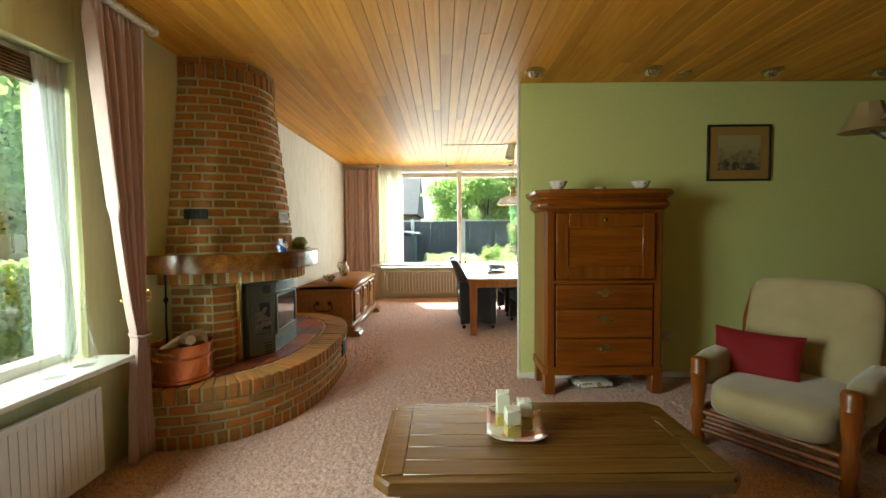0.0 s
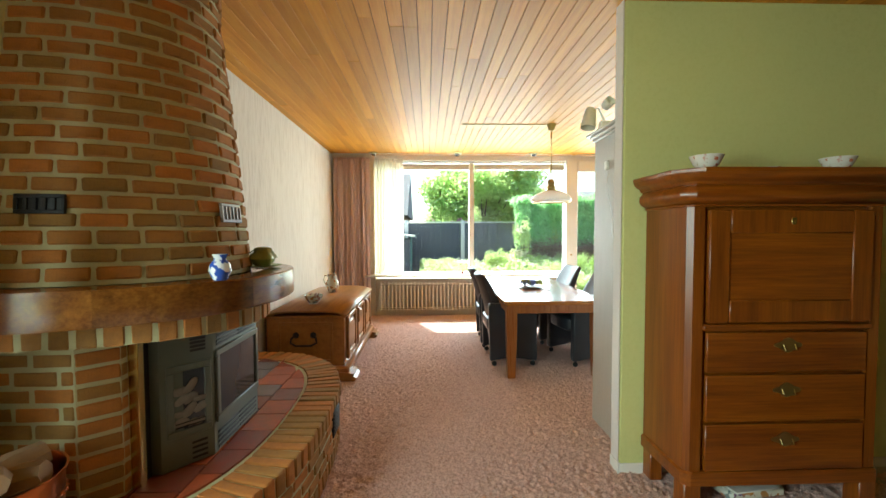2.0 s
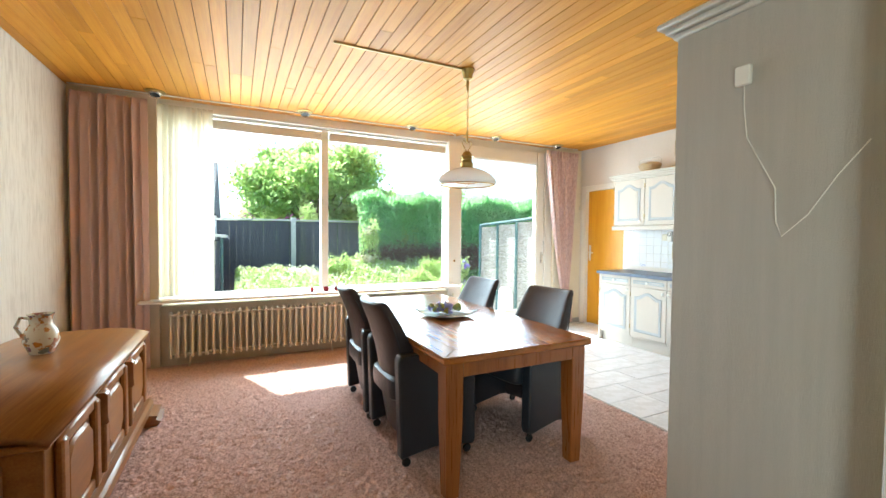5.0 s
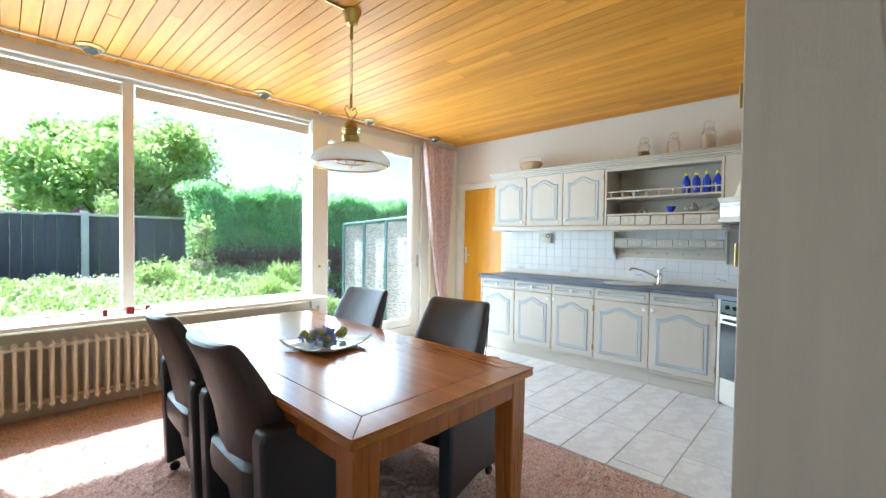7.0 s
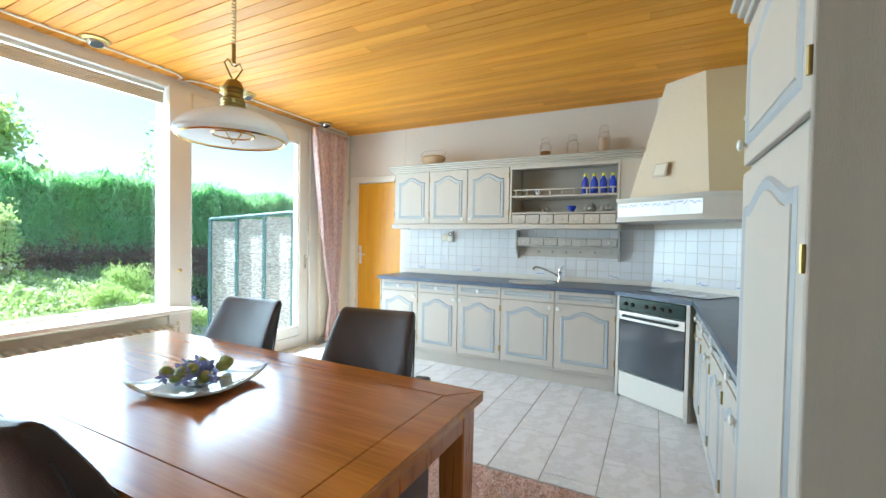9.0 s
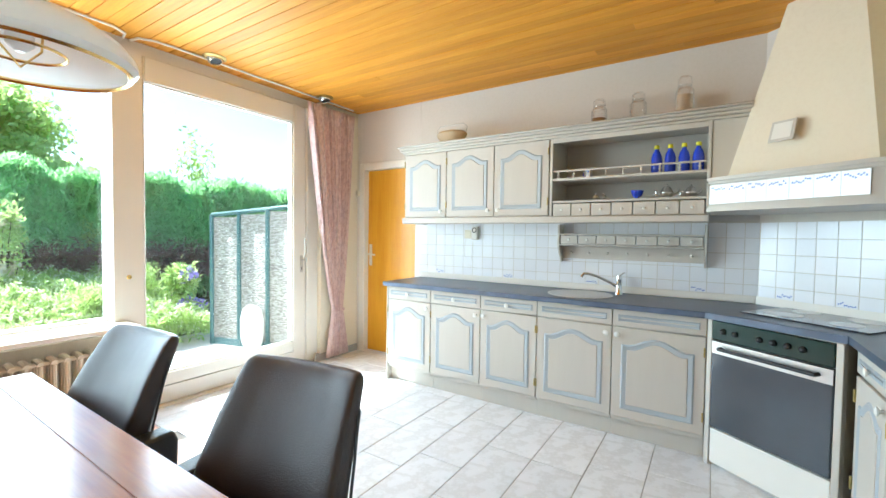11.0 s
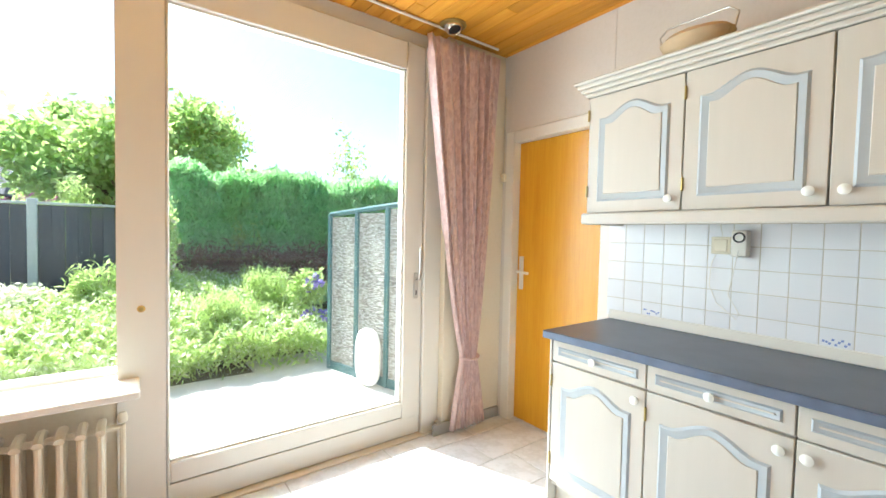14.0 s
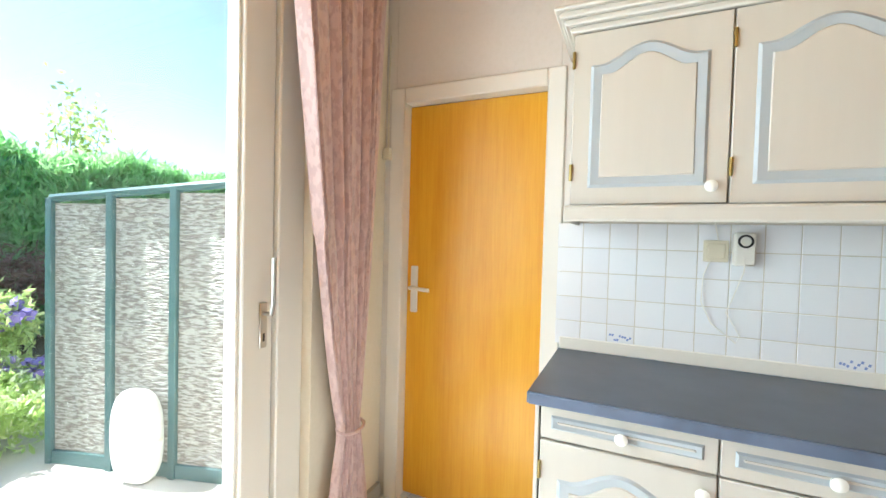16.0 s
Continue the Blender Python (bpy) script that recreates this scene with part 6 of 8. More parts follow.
# hood
hd2 = thing("cooker_hood", "cream plastered tapering cooker hood in the corner", "cooker hood")
bot = [(3.86, 4.80), (3.43, 4.21), (3.43, 3.665), (3.70, 3.665), (4.35, 4.50), (4.35, 4.80)]
fl_ = [(3.90, 4.72), (3.50, 4.17), (3.56, 3.665), (3.70, 3.665), (4.35, 4.50), (4.35, 4.72)]
tp_ = [(4.00, 4.46), (3.80, 4.19), (3.80, 3.75), (3.82, 3.79), (4.30, 4.43), (4.33, 4.46)]
g = G()
g.add([(x, y, 1.675) for x, y in fl_] + [(x, y, CEIL) for x, y in tp_], [(i, (i + 1) % 6, (i + 1) % 6 + 6, i + 6) for i in range(6)])
part("chimney", g, M["plaster_hood"], hd2)
bd = part("skirt", G().prism(bot, 1.50, 1.665), M["cream"], hd2)


def along(pts, k, e):
    return [(x - e * 0.8 if i < 3 else x, y + (e * 0.6 if i in (0, 5) else (-e * 0.1 if i == 1 else 0))) for i, (x, y) in enumerate(pts)]


for z0, z1, e in ((1.485, 1.505, 0.025), (1.505, 1.52, 0.012), (1.647, 1.662, 0.015), (1.662, 1.682, 0.03)):
    part("moulding", G().prism(along(bot, 0, e), z0, z1), M["cream"], hd2)
n_t = 7
dxy = Vector((3.43 - 3.86, 4.21 - 4.80, 0))
M["sprig"] = plain("blue sprig glaze", (0.22, 0.30, 0.58, 1), 0.3)


def sprig(at, rz, s, parent, sd):
    r = random.Random(sd)
    g = G()
    for k in range(9):
        u, z = (k - 4) * 0.0085 * s, r.uniform(-0.010, 0.010) * s
        q = 0.005 * s
        g.add([(u - q, 0, z - q * 0.5), (u + q * 0.3, 0, z - q), (u + q, 0, z + q * 0.5), (u - q * 0.3, 0, z + q)], [(0, 1, 2, 3)])
    o = part("sprig", g, M["sprig"], parent, "painted blue flower sprig", smooth=False)
    o.matrix_basis = pose(*at, 0, 0, rz)
    return o


L_t = dxy.length / n_t
for k in range(n_t):
    p = Vector((3.86, 4.80, 0)) + dxy * ((k + 0.5) / n_t)
    t = part("tile", box((-L_t / 2 + 0.0005, -0.004, -0.056), (L_t / 2 - 0.0005, 0.0, 0.056), 0.0005), M["walltile"], hd2)
    hang = math.degrees(math.atan2(dxy.y, dxy.x))
    nrm = Vector((dxy.y, -dxy.x, 0)).normalized()
    t.matrix_basis = pose(p.x + nrm.x * 0.002, p.y + nrm.y * 0.002, 1.584, 0, 0, hang)
    sprig((0, -0.0046, 0.032), 0, 1.1, t, k)
vg = part("vent_plate", box((-0.06, -0.008, -0.06), (0.06, 0, 0.06), 0.003), M["cream"], hd2, "square vent plate")
vg.matrix_basis = Matrix.Translation((3.745, 4.485, 1.90)) @ pose(0, 0, 0, 0, 0, ang) @ pose(0, 0, 0, -17.5)
part("louvre", box((-0.045, -0.010, -0.045), (0.045, -0.0085, 0.045), 0.002), M["white"], vg)

# south run: base cabinets, tall cabinet, wall cabinet; they face north
def south(name, label, x0, x1, yf, z0, z1, mat=None, yb=3.665):
    c = thing(name, label, "cabinet", (x1, yf, 0), 180)
    part("body", box((0.001, 0.02, z0), (x1 - x0 - 0.001, yf - yb, z1), 0.002), mat or M["cream"], c)
    return c, x1 - x0


xs = [1.62, 2.08, 2.54, 3.0, 3.40]
for k in range(4):
    c, w = south("kitchen_cabinet", "cream base cabinet with drawer and arched door along the partition", xs[k], xs[k + 1], 4.235, 0.12, 0.862)
    part("plinth", box((0, 0.06, 0.0), (w, 0.08, 0.13), 0.002), M["cream"], c)
    cab_door("door", w - 0.012, 0.585, c, (0.006, 0, 0.155), True, (w - 0.05, 0.545), hinge=0.0)
    cab_door("drawer", w - 0.012, 0.10, c, (0.006, 0, 0.755), False, ((w - 0.012) / 2, 0.05))
tc = thing("tall_cabinet", "tall cream cupboard with arched doors and grained white side panel", "cabinet", (1.62, 4.257, 0), 180)
w = 1.62 - 0.95
part("body", box((0.001, 0.02, 0.10), (w - 0.012, 0.585, 2.04), 0.002), M["cream"], tc)
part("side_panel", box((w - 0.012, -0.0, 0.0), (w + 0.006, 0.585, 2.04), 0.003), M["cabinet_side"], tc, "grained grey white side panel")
part("plinth", box((0, 0.05, 0.0), (w - 0.012, 0.07, 0.10), 0.002), M["cream"], tc)
cab_door("door", w - 0.014, 1.42, tc, (0.004, 0, 0.12), True, (0.05, 0.62), hinge=w - 0.012)
cab_door("door", w - 0.014, 0.45, tc, (0.004, 0, 1.565), True, (0.05, 0.06), hinge=w - 0.012)
g = G()
for e, z0, z1 in ((0.012, 2.03, 2.05), (0.03, 2.05, 2.07), (0.05, 2.07, 2.09)):
    g.box((-0.004, -e, z0), (w + 0.006 + e, 0.585, z1), 0.005)
part("cornice", g, M["cream"], tc)
c, w = south("wall_cabinet", "cream wall cabinet above the partition worktop", 2.35, 3.15, 3.98, 1.46, 2.06)
cab_door("door", w / 2 - 0.008, 0.57, c, (0.005, 0, 1.475), True, (w / 2 - 0.05, 0.05), hinge=0.0)
cab_door("door", w / 2 - 0.008, 0.57, c, (w / 2 + 0.003, 0, 1.475), True, (0.04, 0.05), hinge=w / 2 - 0.008)
g = G()
for e, z0, z1 in ((0.012, 2.055, 2.075), (0.03, 2.075, 2.095), (0.045, 2.095, 2.13)):
    g.box((-e, -e, z0), (w + e, 0.35, z1), 0.005)
part("cornice", g, M["cream"], c)

# spots clamped on the tall cabinet, and its cable
cl = thing("clamp_lamp", "pale cream clamp lamp on top of the tall cabinet", "clamp lamp", (0.90, 4.10, 2.09))
sp_ = part("shade", G().lathe([(0.028, 0), (0.035, 0.01), (0.045, 0.09), (0.05, 0.14), (0.046, 0.14), (0.03, 0.02)], n=18, m=Matrix.Translation((-0.06, -0.02, 0.13)) @ pose(0, 0, 0, 170, 12)), M["radiator"], cl)
part("arm", G().tube([(-0.05, 0, 0.12), (0.0, 0, 0.14), (0.04, 0, 0.06), (0.05, 0, 0.0)], 0.007, 8), M["white"], cl)
part("clamp", box((0.01, -0.03, 0.0), (0.08, 0.03, 0.05), 0.008), M["white"], cl)
part("shade", G().lathe([(0.02, 0), (0.03, 0.01), (0.035, 0.07), (0.03, 0.07), (0.02, 0.01)], n=16, m=Matrix.Translation((0.02, -0.05, 0.13)) @ pose(0, 0, 0, 60, 30)), M["white"], cl)
cb = thing("lamp_cable", "thin white cable hanging down the cabinet side", "cable")
part("plug_box", box((0.925, 4.01, 1.80), (0.942, 4.055, 1.86), 0.004), M["white"], cb)
part("cable", G().tube([(0.935, 4.03, 1.80), (0.937, 4.03, 1.74), (0.938, 4.02, 1.64), (0.937, 3.98, 1.56), (0.936, 3.94, 1.48), (0.936, 3.935, 1.38), (0.936, 3.92, 1.34), (0.936, 3.86, 1.40), (0.936, 3.80, 1.50), (0.936, 3.74, 1.58)], 0.0018, 6), M["white"], cb)

# sockets and timer on the tiles
sw = thing("wall_switch", "ivory light switch on the wall tiles", "switch", (4.340, 6.715, 1.335))
part("plate", box((-0.012, -0.04, -0.04), (0, 0.04, 0.04), 0.003), M["radiator"], sw)
part("rocker", box((-0.018, -0.028, -0.028), (-0.012, 0.028, 0.028), 0.003), M["radiator"], sw)
tm = thing("plug_timer", "white plug timer with a round dial in the socket", "timer", (4.340, 6.632, 1.345))
part("body", box((-0.045, -0.032, -0.06), (0, 0.032, 0.06), 0.006), M["white"], tm)
part("dial", G().lathe([(0.024, 0), (0.024, 0.003), (0.017, 0.003), (0.017, 0.0)], n=24, ring=True, m=Matrix.Translation((-0.045, 0, 0.028)) @ pose(0, 0, 0, 0, -90)), M["black"], tm)
part("cable", G().tube([(-0.05, 0.0, -0.03), (-0.06, 0.005, -0.08), (-0.03, 0.03, -0.18), (-0.012, 0.045, -0.235), (-0.01, 0.0, -0.315), (-0.01, 0.01, -0.345), (-0.01, 0.09, -0.28), (-0.01, 0.125, -0.20), (-0.01, 0.12, -0.1), (-0.01, 0.075, 0.02), (-0.01, 0.09, 0.10)], 0.002, 6), M["white"], tm)
bt = thing("thermostat", "small ivory fitting with cable beside the garden door", "wall fitting", (4.352, 8.155, 1.78))
part("box", box((-0.03, -0.02, -0.03), (0, 0.02, 0.03), 0.004), M["radiator"], bt)
part("cable", G().tube([(-0.006, 0, 0.03), (-0.006, 0.004, 0.3), (-0.006, 0, 0.6)], 0.004, 6), M["radiator"], bt)

# ---- fireplace ----
def sup(cy, a, b, n, y):
    t = min(1.0, abs((y - cy) / a))
    return X0 + b * (1 - t ** n) ** (1 / n)


def curve(cy, a, b, n, steps=240):
    """Points of the half superellipse on the west wall, evenly spaced along it."""
    raw = []
    for i in range(steps * 4 + 1):
        th = -math.pi / 2 + math.pi * i / (steps * 4)
        s, c = math.sin(th), math.cos(th)
        raw.append(Vector((X0 + b * abs(c) ** (2 / n), cy + a * math.copysign(abs(s) ** (2 / n), s), 0)))
    return raw


def walk_curve(raw, step0):
    """Pieces of equal length: middle, direction and outward normal of each."""
    ln = [0.0]
    for p, q in zip(raw, raw[1:]):
        ln.append(ln[-1] + (q - p).length)
    n = max(3, round(ln[-1] / step0))
    st = ln[-1] / n
    out, j = [], 0

    def at(s):
        k = int(np.searchsorted(ln, s))
        k = min(max(k, 1), len(raw) - 1)
        f = (s - ln[k - 1]) / max(1e-9, ln[k] - ln[k - 1])
        return raw[k - 1].lerp(raw[k], f)
    return n, st, ln[-1], at


brick_cache = {}


def brick_mesh(l, d, h, mat="brick", seed=0):
    key = (round(l, 3), round(d, 3), round(h, 3), mat, seed)
    if key not in brick_cache:
        r = random.Random(seed * 7 + 1)
        g = G().box((-l / 2, -d, -h / 2), (l / 2, 0, h / 2), 0.006)
        g.v = [tuple(c + r.uniform(-0.0018, 0.0018) for c in p) for p in g.v]
        brick_cache[key] = g.data("brick", M[mat], False)
    return brick_cache[key]


class Bricks:
    """Lays bricks as parts, up to a limit, and the rest as one joined part."""

    def __init__(self, parent, limit=290):
        self.p, self.n, self.lim, self.rest, self.rng = parent, 0, limit, G(), random.Random(5)

    def lay(self, m, l, d, h, near=True):
        m = m @ pose(0, self.rng.uniform(-0.002, 0.002), 0, self.rng.uniform(-0.8, 0.8), self.rng.uniform(-0.6, 0.6), self.rng.uniform(-0.8, 0.8))
        if near and self.n < self.lim:
            o = new("brick", brick_mesh(l, d, h, seed=self.rng.randrange(4)))
            o.parent, o.matrix_basis = self.p, m
            self.n += 1
        else:
            self.rest.box((-l / 2, -d, -h / 2), (l / 2, 0, h / 2), 0.006, m)

    def done(self):
        if self.rest.v:
            tagged(part("bricks", self.rest, M["brick_stuff"], self.p, smooth=False), kind="stuff")


def band(name, raw, z0, z1, inset, parent, mat):
    """The mortar body behind a course: the curve pulled in, closed on the wall."""
    cy = (raw[0].y + raw[-1].y) / 2
    pts = []
    for i in range(0, len(raw), 12):
        p = raw[i]
        a, b = raw[max(0, i - 6)], raw[min(len(raw) - 1, i + 6)]
        t = (b - a).normalized()
        nrm = Vector((t.y, -t.x, 0))
        q = p - nrm * inset
        pts.append((max(q.x, X0 - 0.02), q.y))
    g = G().prism(pts, z0, z1)
    return part(name, g, mat, parent, smooth=False)


def frame_m(p, t, z):
    """A pose whose x runs along t and whose -y points away from the wall side."""
    nrm = Vector((t.y, -t.x, 0))
    m = Matrix.Identity(4)
    m.col[0][:3], m.col[1][:3], m.col[2][:3], m.col[3][:3] = t, nrm, (0, 0, 1), (p.x, p.y, z)
    return m


fp = thing("fireplace", "rounded red brick fireplace with tapering brick hood and raised hearth", "fireplace")
# hearth
HC, HA, HB, HN, HH = 3.56, 1.24, 0.99, 2.6, 0.385
hr = new("hearth")
hr_curve = curve(HC, HA, HB, HN)
hb_obj = None
g = G()
bpy.data.objects.remove(hr)
pts = []
for i in range(0, len(hr_curve), 12):
    p = hr_curve[i]
    t = (hr_curve[min(i + 6, len(hr_curve) - 1)] - hr_curve[max(0, i - 6)]).normalized()
    pts.append((max(p.x - t.y * 0.006, X0 - 0.01), p.y + t.x * 0.006))
hearth = part("hearth", G().prism(pts, -0.02, HH - 0.012), M["mortar"], fp, "raised curved brick hearth", smooth=False)
B = Bricks(hearth)
n, st, tot, at_s = walk_curve(hr_curve, 0.072)
for k in range(n):
    s = (k + 0.5) * st
    p, q = at_s(s - 0.02), at_s(s + 0.02)
    t = (q - p).normalized()
    c = at_s(s)
    m = frame_m(c, t, HH - 0.052)
    nrm = Vector((t.y, -t.x, 0))
    B.lay(Matrix.Translation(nrm * 0.006) @ m, st - 0.014, 0.215, 0.098)
    B.lay(frame_m(c, t, 0.038), st - 0.014, 0.05, 0.085)
for row in range(3):
    n, st, tot, at_s = walk_curve(hr_curve, 0.158)
    z = 0.083 + 0.0655 * (row + 0.5)
    for k in range(n + 1):
        s = (k + (0.5 if row % 2 else 0.0)) * st
        if s - st * 0.4 < 0 or s + st * 0.4 > tot:
            continue
        p, q = at_s(s - 0.03), at_s(s + 0.03)
        t = (q - p).normalized()
        l = st - 0.016
        B.lay(frame_m(at_s(s), t, z), l, 0.05, 0.050)
B.done()
vr_ = thing("air_grille", "black slotted air grille in the hearth bricks", "grille")
vm = frame_m(Vector((sup(HC, HA, HB, HN, 3.78) + 0.004, 3.78, 0)), Vector((0, 1, 0)), 0.24)
part("frame", G().box((-0.08, -0.01, -0.075), (0.08, 0.006, 0.075), 0.003, vm), M["iron"], vr_)
for k in range(6):
    part("bar", G().box((-0.07, 0.006, -0.064 + k * 0.023), (0.07, 0.010, -0.052 + k * 0.023), 0.001, vm), M["black"], vr_)
# hearth tiles
inner = curve(HC, HA - 0.215, HB - 0.215, HN)
for ix in range(-1, 4):
    for iy in range(0, 14):
        x0, x1 = -1.60 + ix * 0.185, -1.60 + (ix + 1) * 0.185 - 0.008
        y0, y1 = 2.42 + iy * 0.19 + (0.07 if ix % 2 else 0), 2.42 + (iy + 1) * 0.19 - 0.008 + (0.07 if ix % 2 else 0)
        xm0, xm1 = [min(x1, sup(HC, HA - 0.22, HB - 0.222, HN, y)) if abs(y - HC) < HA - 0.22 else X0 for y in (y0, y1)]
        if min(xm0, xm1) < x0 + 0.015:
            if max(xm0, xm1) < x0 + 0.03:
                continue
        ym = 1
        pts_ = []
        for y in (y0, (y0 + y1) / 2, y1):
            xe = min(x1, sup(HC, HA - 0.22, HB - 0.222, HN, y)) if abs(y - HC) < HA - 0.22 else X0
            pts_.append((max(xe, x0 + 0.004), y))
        part("hearth_tile", G().prism([(x0, y0)] + pts_ + [(x0, y1)], HH - 0.014, HH - 0.002), M["quarry"], hearth)
# chimney body below the mantel: straight sides with chamfered corner
BY0, BY1, BX = 2.76, 3.86, -1.43
body_out = [(X0, BY0), (BX - 0.10, BY0), (BX, BY0 + 0.09), (BX, BY1 - 0.09), (BX - 0.10, BY1), (X0, BY1)]
bd_ = part("breast", G().prism([(X0, BY0 + 0.004), (BX - 0.102, BY0 + 0.004), (BX - 0.004, BY0 + 0.092), (BX - 0.004, BY1 - 0.092), (BX - 0.102, BY1 - 0.004), (X0, BY1 - 0.004)], HH - 0.01, 1.04), M["mortar"], fp, "brick chimney breast", smooth=False)
B = Bricks(bd_)
segs = [(Vector((X0, BY0, 0)), Vector((BX - 0.10, BY0, 0))), (Vector((BX - 0.10, BY0, 0)), Vector((BX, BY0 + 0.09, 0)))]
segs2 = [(Vector((BX, BY1 - 0.09, 0)), Vector((BX - 0.10, BY1, 0))), (Vector((BX - 0.10, BY1, 0)), Vector((X0, BY1, 0)))]
for row in range(10):
    z = HH + 0.0645 * (row + 0.5)
    for a, b in segs + segs2:
        t = (b - a).normalized()
        ln = (b - a).length
        if ln < 0.2:
            B.lay(frame_m((a + b) / 2, t, z), ln - 0.003, 0.05, 0.052)
            continue
        cuts = [0, ln / 2, ln] if row % 2 == 0 else [0, ln * 0.28, ln * 0.72 + 0.03, ln]
        for u0, u1 in zip(cuts, cuts[1:]):
            B.lay(frame_m(a + t * (u0 + u1) / 2, t, z), u1 - u0 - 0.012, 0.05, 0.052)
    for y0, y1 in ((BY0 + 0.09, BY0 + 0.13), (BY1 - 0.13, BY1 - 0.09)):
        B.lay(frame_m(Vector((BX, (y0 + y1) / 2, 0)), Vector((0, 1, 0)), z), y1 - y0 - 0.004, 0.05, 0.052)
B.done()
# corbel course under the mantel
CC = 3.12
cc = curve(CC, 0.50, 0.82, 2.3)
cbl = band("corbel", cc, 1.002, 1.098, 0.005, fp, M["mortar"])
B = Bricks(cbl)
n, st, tot, at_s = walk_curve(cc, 0.078)
for k in range(n):
    s = (k + 0.5) * st
    p, q = at_s(s - 0.02), at_s(s + 0.02)
    B.lay(frame_m(at_s(s), (q - p).normalized(), 1.05), st - 0.016, 0.05, 0.098)
B.done()
# mantel of timber segments
mc = curve(3.20, 0.70, 0.895, 2.3)
n, st, tot, at_s = walk_curve(mc, 0.52)
mt = part("mantel_shelf", G().prism([(max(p.x - 0.03, X0), p.y) for p in mc[::16]], 1.10, 1.195), M["mantel"], fp, "curved varnished timber mantel shelf", smooth=False)
for k in range(n):
    pts = []
    for j in range(13):
        s = (k + j / 12) * st
        s = min(max(s, 0.001), tot - 0.001)
        pts.append(at_s(s))
    g = G()
    o = [(p.x, p.y) for p in pts]
    i_ = []
    for j, p in enumerate(pts):
        a, b = at_s(max(0.001, (k + j / 12) * st - 0.02)), at_s(min(tot - 0.001, (k + j / 12) * st + 0.02))
        t = (b - a).normalized()
        i_.append((max(X0, p.x - t.y * 0.12), p.y + t.x * 0.12))
    nn = len(o)
    vs, fs = [], []
    for (u, w_), (u2, w2_) in zip(o, i_):
        vs += [(u - 0.006, w_, 1.085), (u, w_, 1.091), (u, w_, 1.202), (u - 0.006, w_, 1.208), (u2, w2_, 1.208), (u2, w2_, 1.085)]
    for j in range(nn - 1):
        for q in range(6):
            fs.append((j * 6 + q, j * 6 + (q + 1) % 6, (j + 1) * 6 + (q + 1) % 6, (j + 1) * 6 + q))
    fs += [tuple(range(6)), tuple(reversed(range((nn - 1) * 6, nn * 6)))]
    part("timber", g.add(vs, fs), M["mantel"], mt)
# tapering hood
Z0H, Z1H = 1.21, CEIL
hood_rows = 22


def hood_curve(z):
    k = min(1, max(0, (z - Z0H) / (2.50 - Z0H)))
    return curve(3.225 + 0.095 * k, 0.51 - 0.12 * k, 0.69 - 0.165 * k, 2.3, 120)


g = G()
ringpts = []
for z in (Z0H - 0.01, 2.5, 2.56, CEIL):
    rc_ = hood_curve(z)
    hcy = 3.225 + 0.095 * min(1, (z - Z0H) / (2.50 - Z0H))
    ringpts.append([(max(X0 - 0.01, p.x - 0.005), hcy + (p.y - hcy) * 0.988, z) for p in rc_[::8]])
nn = len(ringpts[0])
vs = [p for r_ in ringpts for p in r_]
fs = [(j * nn + i, j * nn + i + 1, (j + 1) * nn + i + 1, (j + 1) * nn + i) for j in range(3) for i in range(nn - 1)] + [tuple(range(nn)), tuple(range(3 * nn, 4 * nn))]
hood = part("hood", g.add(vs, fs), M["mortar"], fp, "tapering brick chimney hood", smooth=False)
B = Bricks(hood, 295)
rows = []
for row in range(20):
    z = Z0H + 0.0645 * (row + 0.5)
    hc = hood_curve(z)
    n, st, tot, at_s = walk_curve(hc, 0.150)
    cnt = 0
    for k in range(n + 1):
        s = (k + (0.5 if row % 2 else 0.0)) * st
        l = st - 0.016
        if s - l * 0.5 < 0:
            s, l = (s + l * 0.5) / 2, s + l * 0.5 - 0.003
        if s + l * 0.5 > tot:
            s, l = (s - l * 0.5 + tot) / 2, tot - (s - l * 0.5) - 0.003
        if l < 0.03:
            continue
        p, q = at_s(max(0, s - 0.03)), at_s(min(tot, s + 0.03))
        t = (q - p).normalized()
        c = at_s(s)
        B.lay(frame_m(c, t, z) @ pose(0, 0, 0, 5), l, 0.04, 0.049, near=(row < 19))
z = Z0H + 0.0645 * 20 + 0.055
n, st, tot, at_s = walk_curve(hood_curve(2.5), 0.068)
for zz, hh in ((z + 0.005, 0.10),):
    for k in range(n):
        s = (k + 0.5) * st
        p, q = at_s(s - 0.02), at_s(s + 0.02)
        t = (q - p).normalized()
        B.lay(Matrix.Translation(Vector((t.y, -t.x, 0)) * 0.012) @ frame_m(at_s(s), t, zz), st - 0.014, 0.05, hh, near=False)
n, st, tot, at_s = walk_curve(hood_curve(2.5), 0.16)
for k in range(n):
    s = (k + 0.5) * st
    p, q = at_s(s - 0.02), at_s(s + 0.02)
    B.lay(frame_m(at_s(s), (q - p).normalized(), 2.638), st - 0.014, 0.05, 0.05, near=False)
B.done()


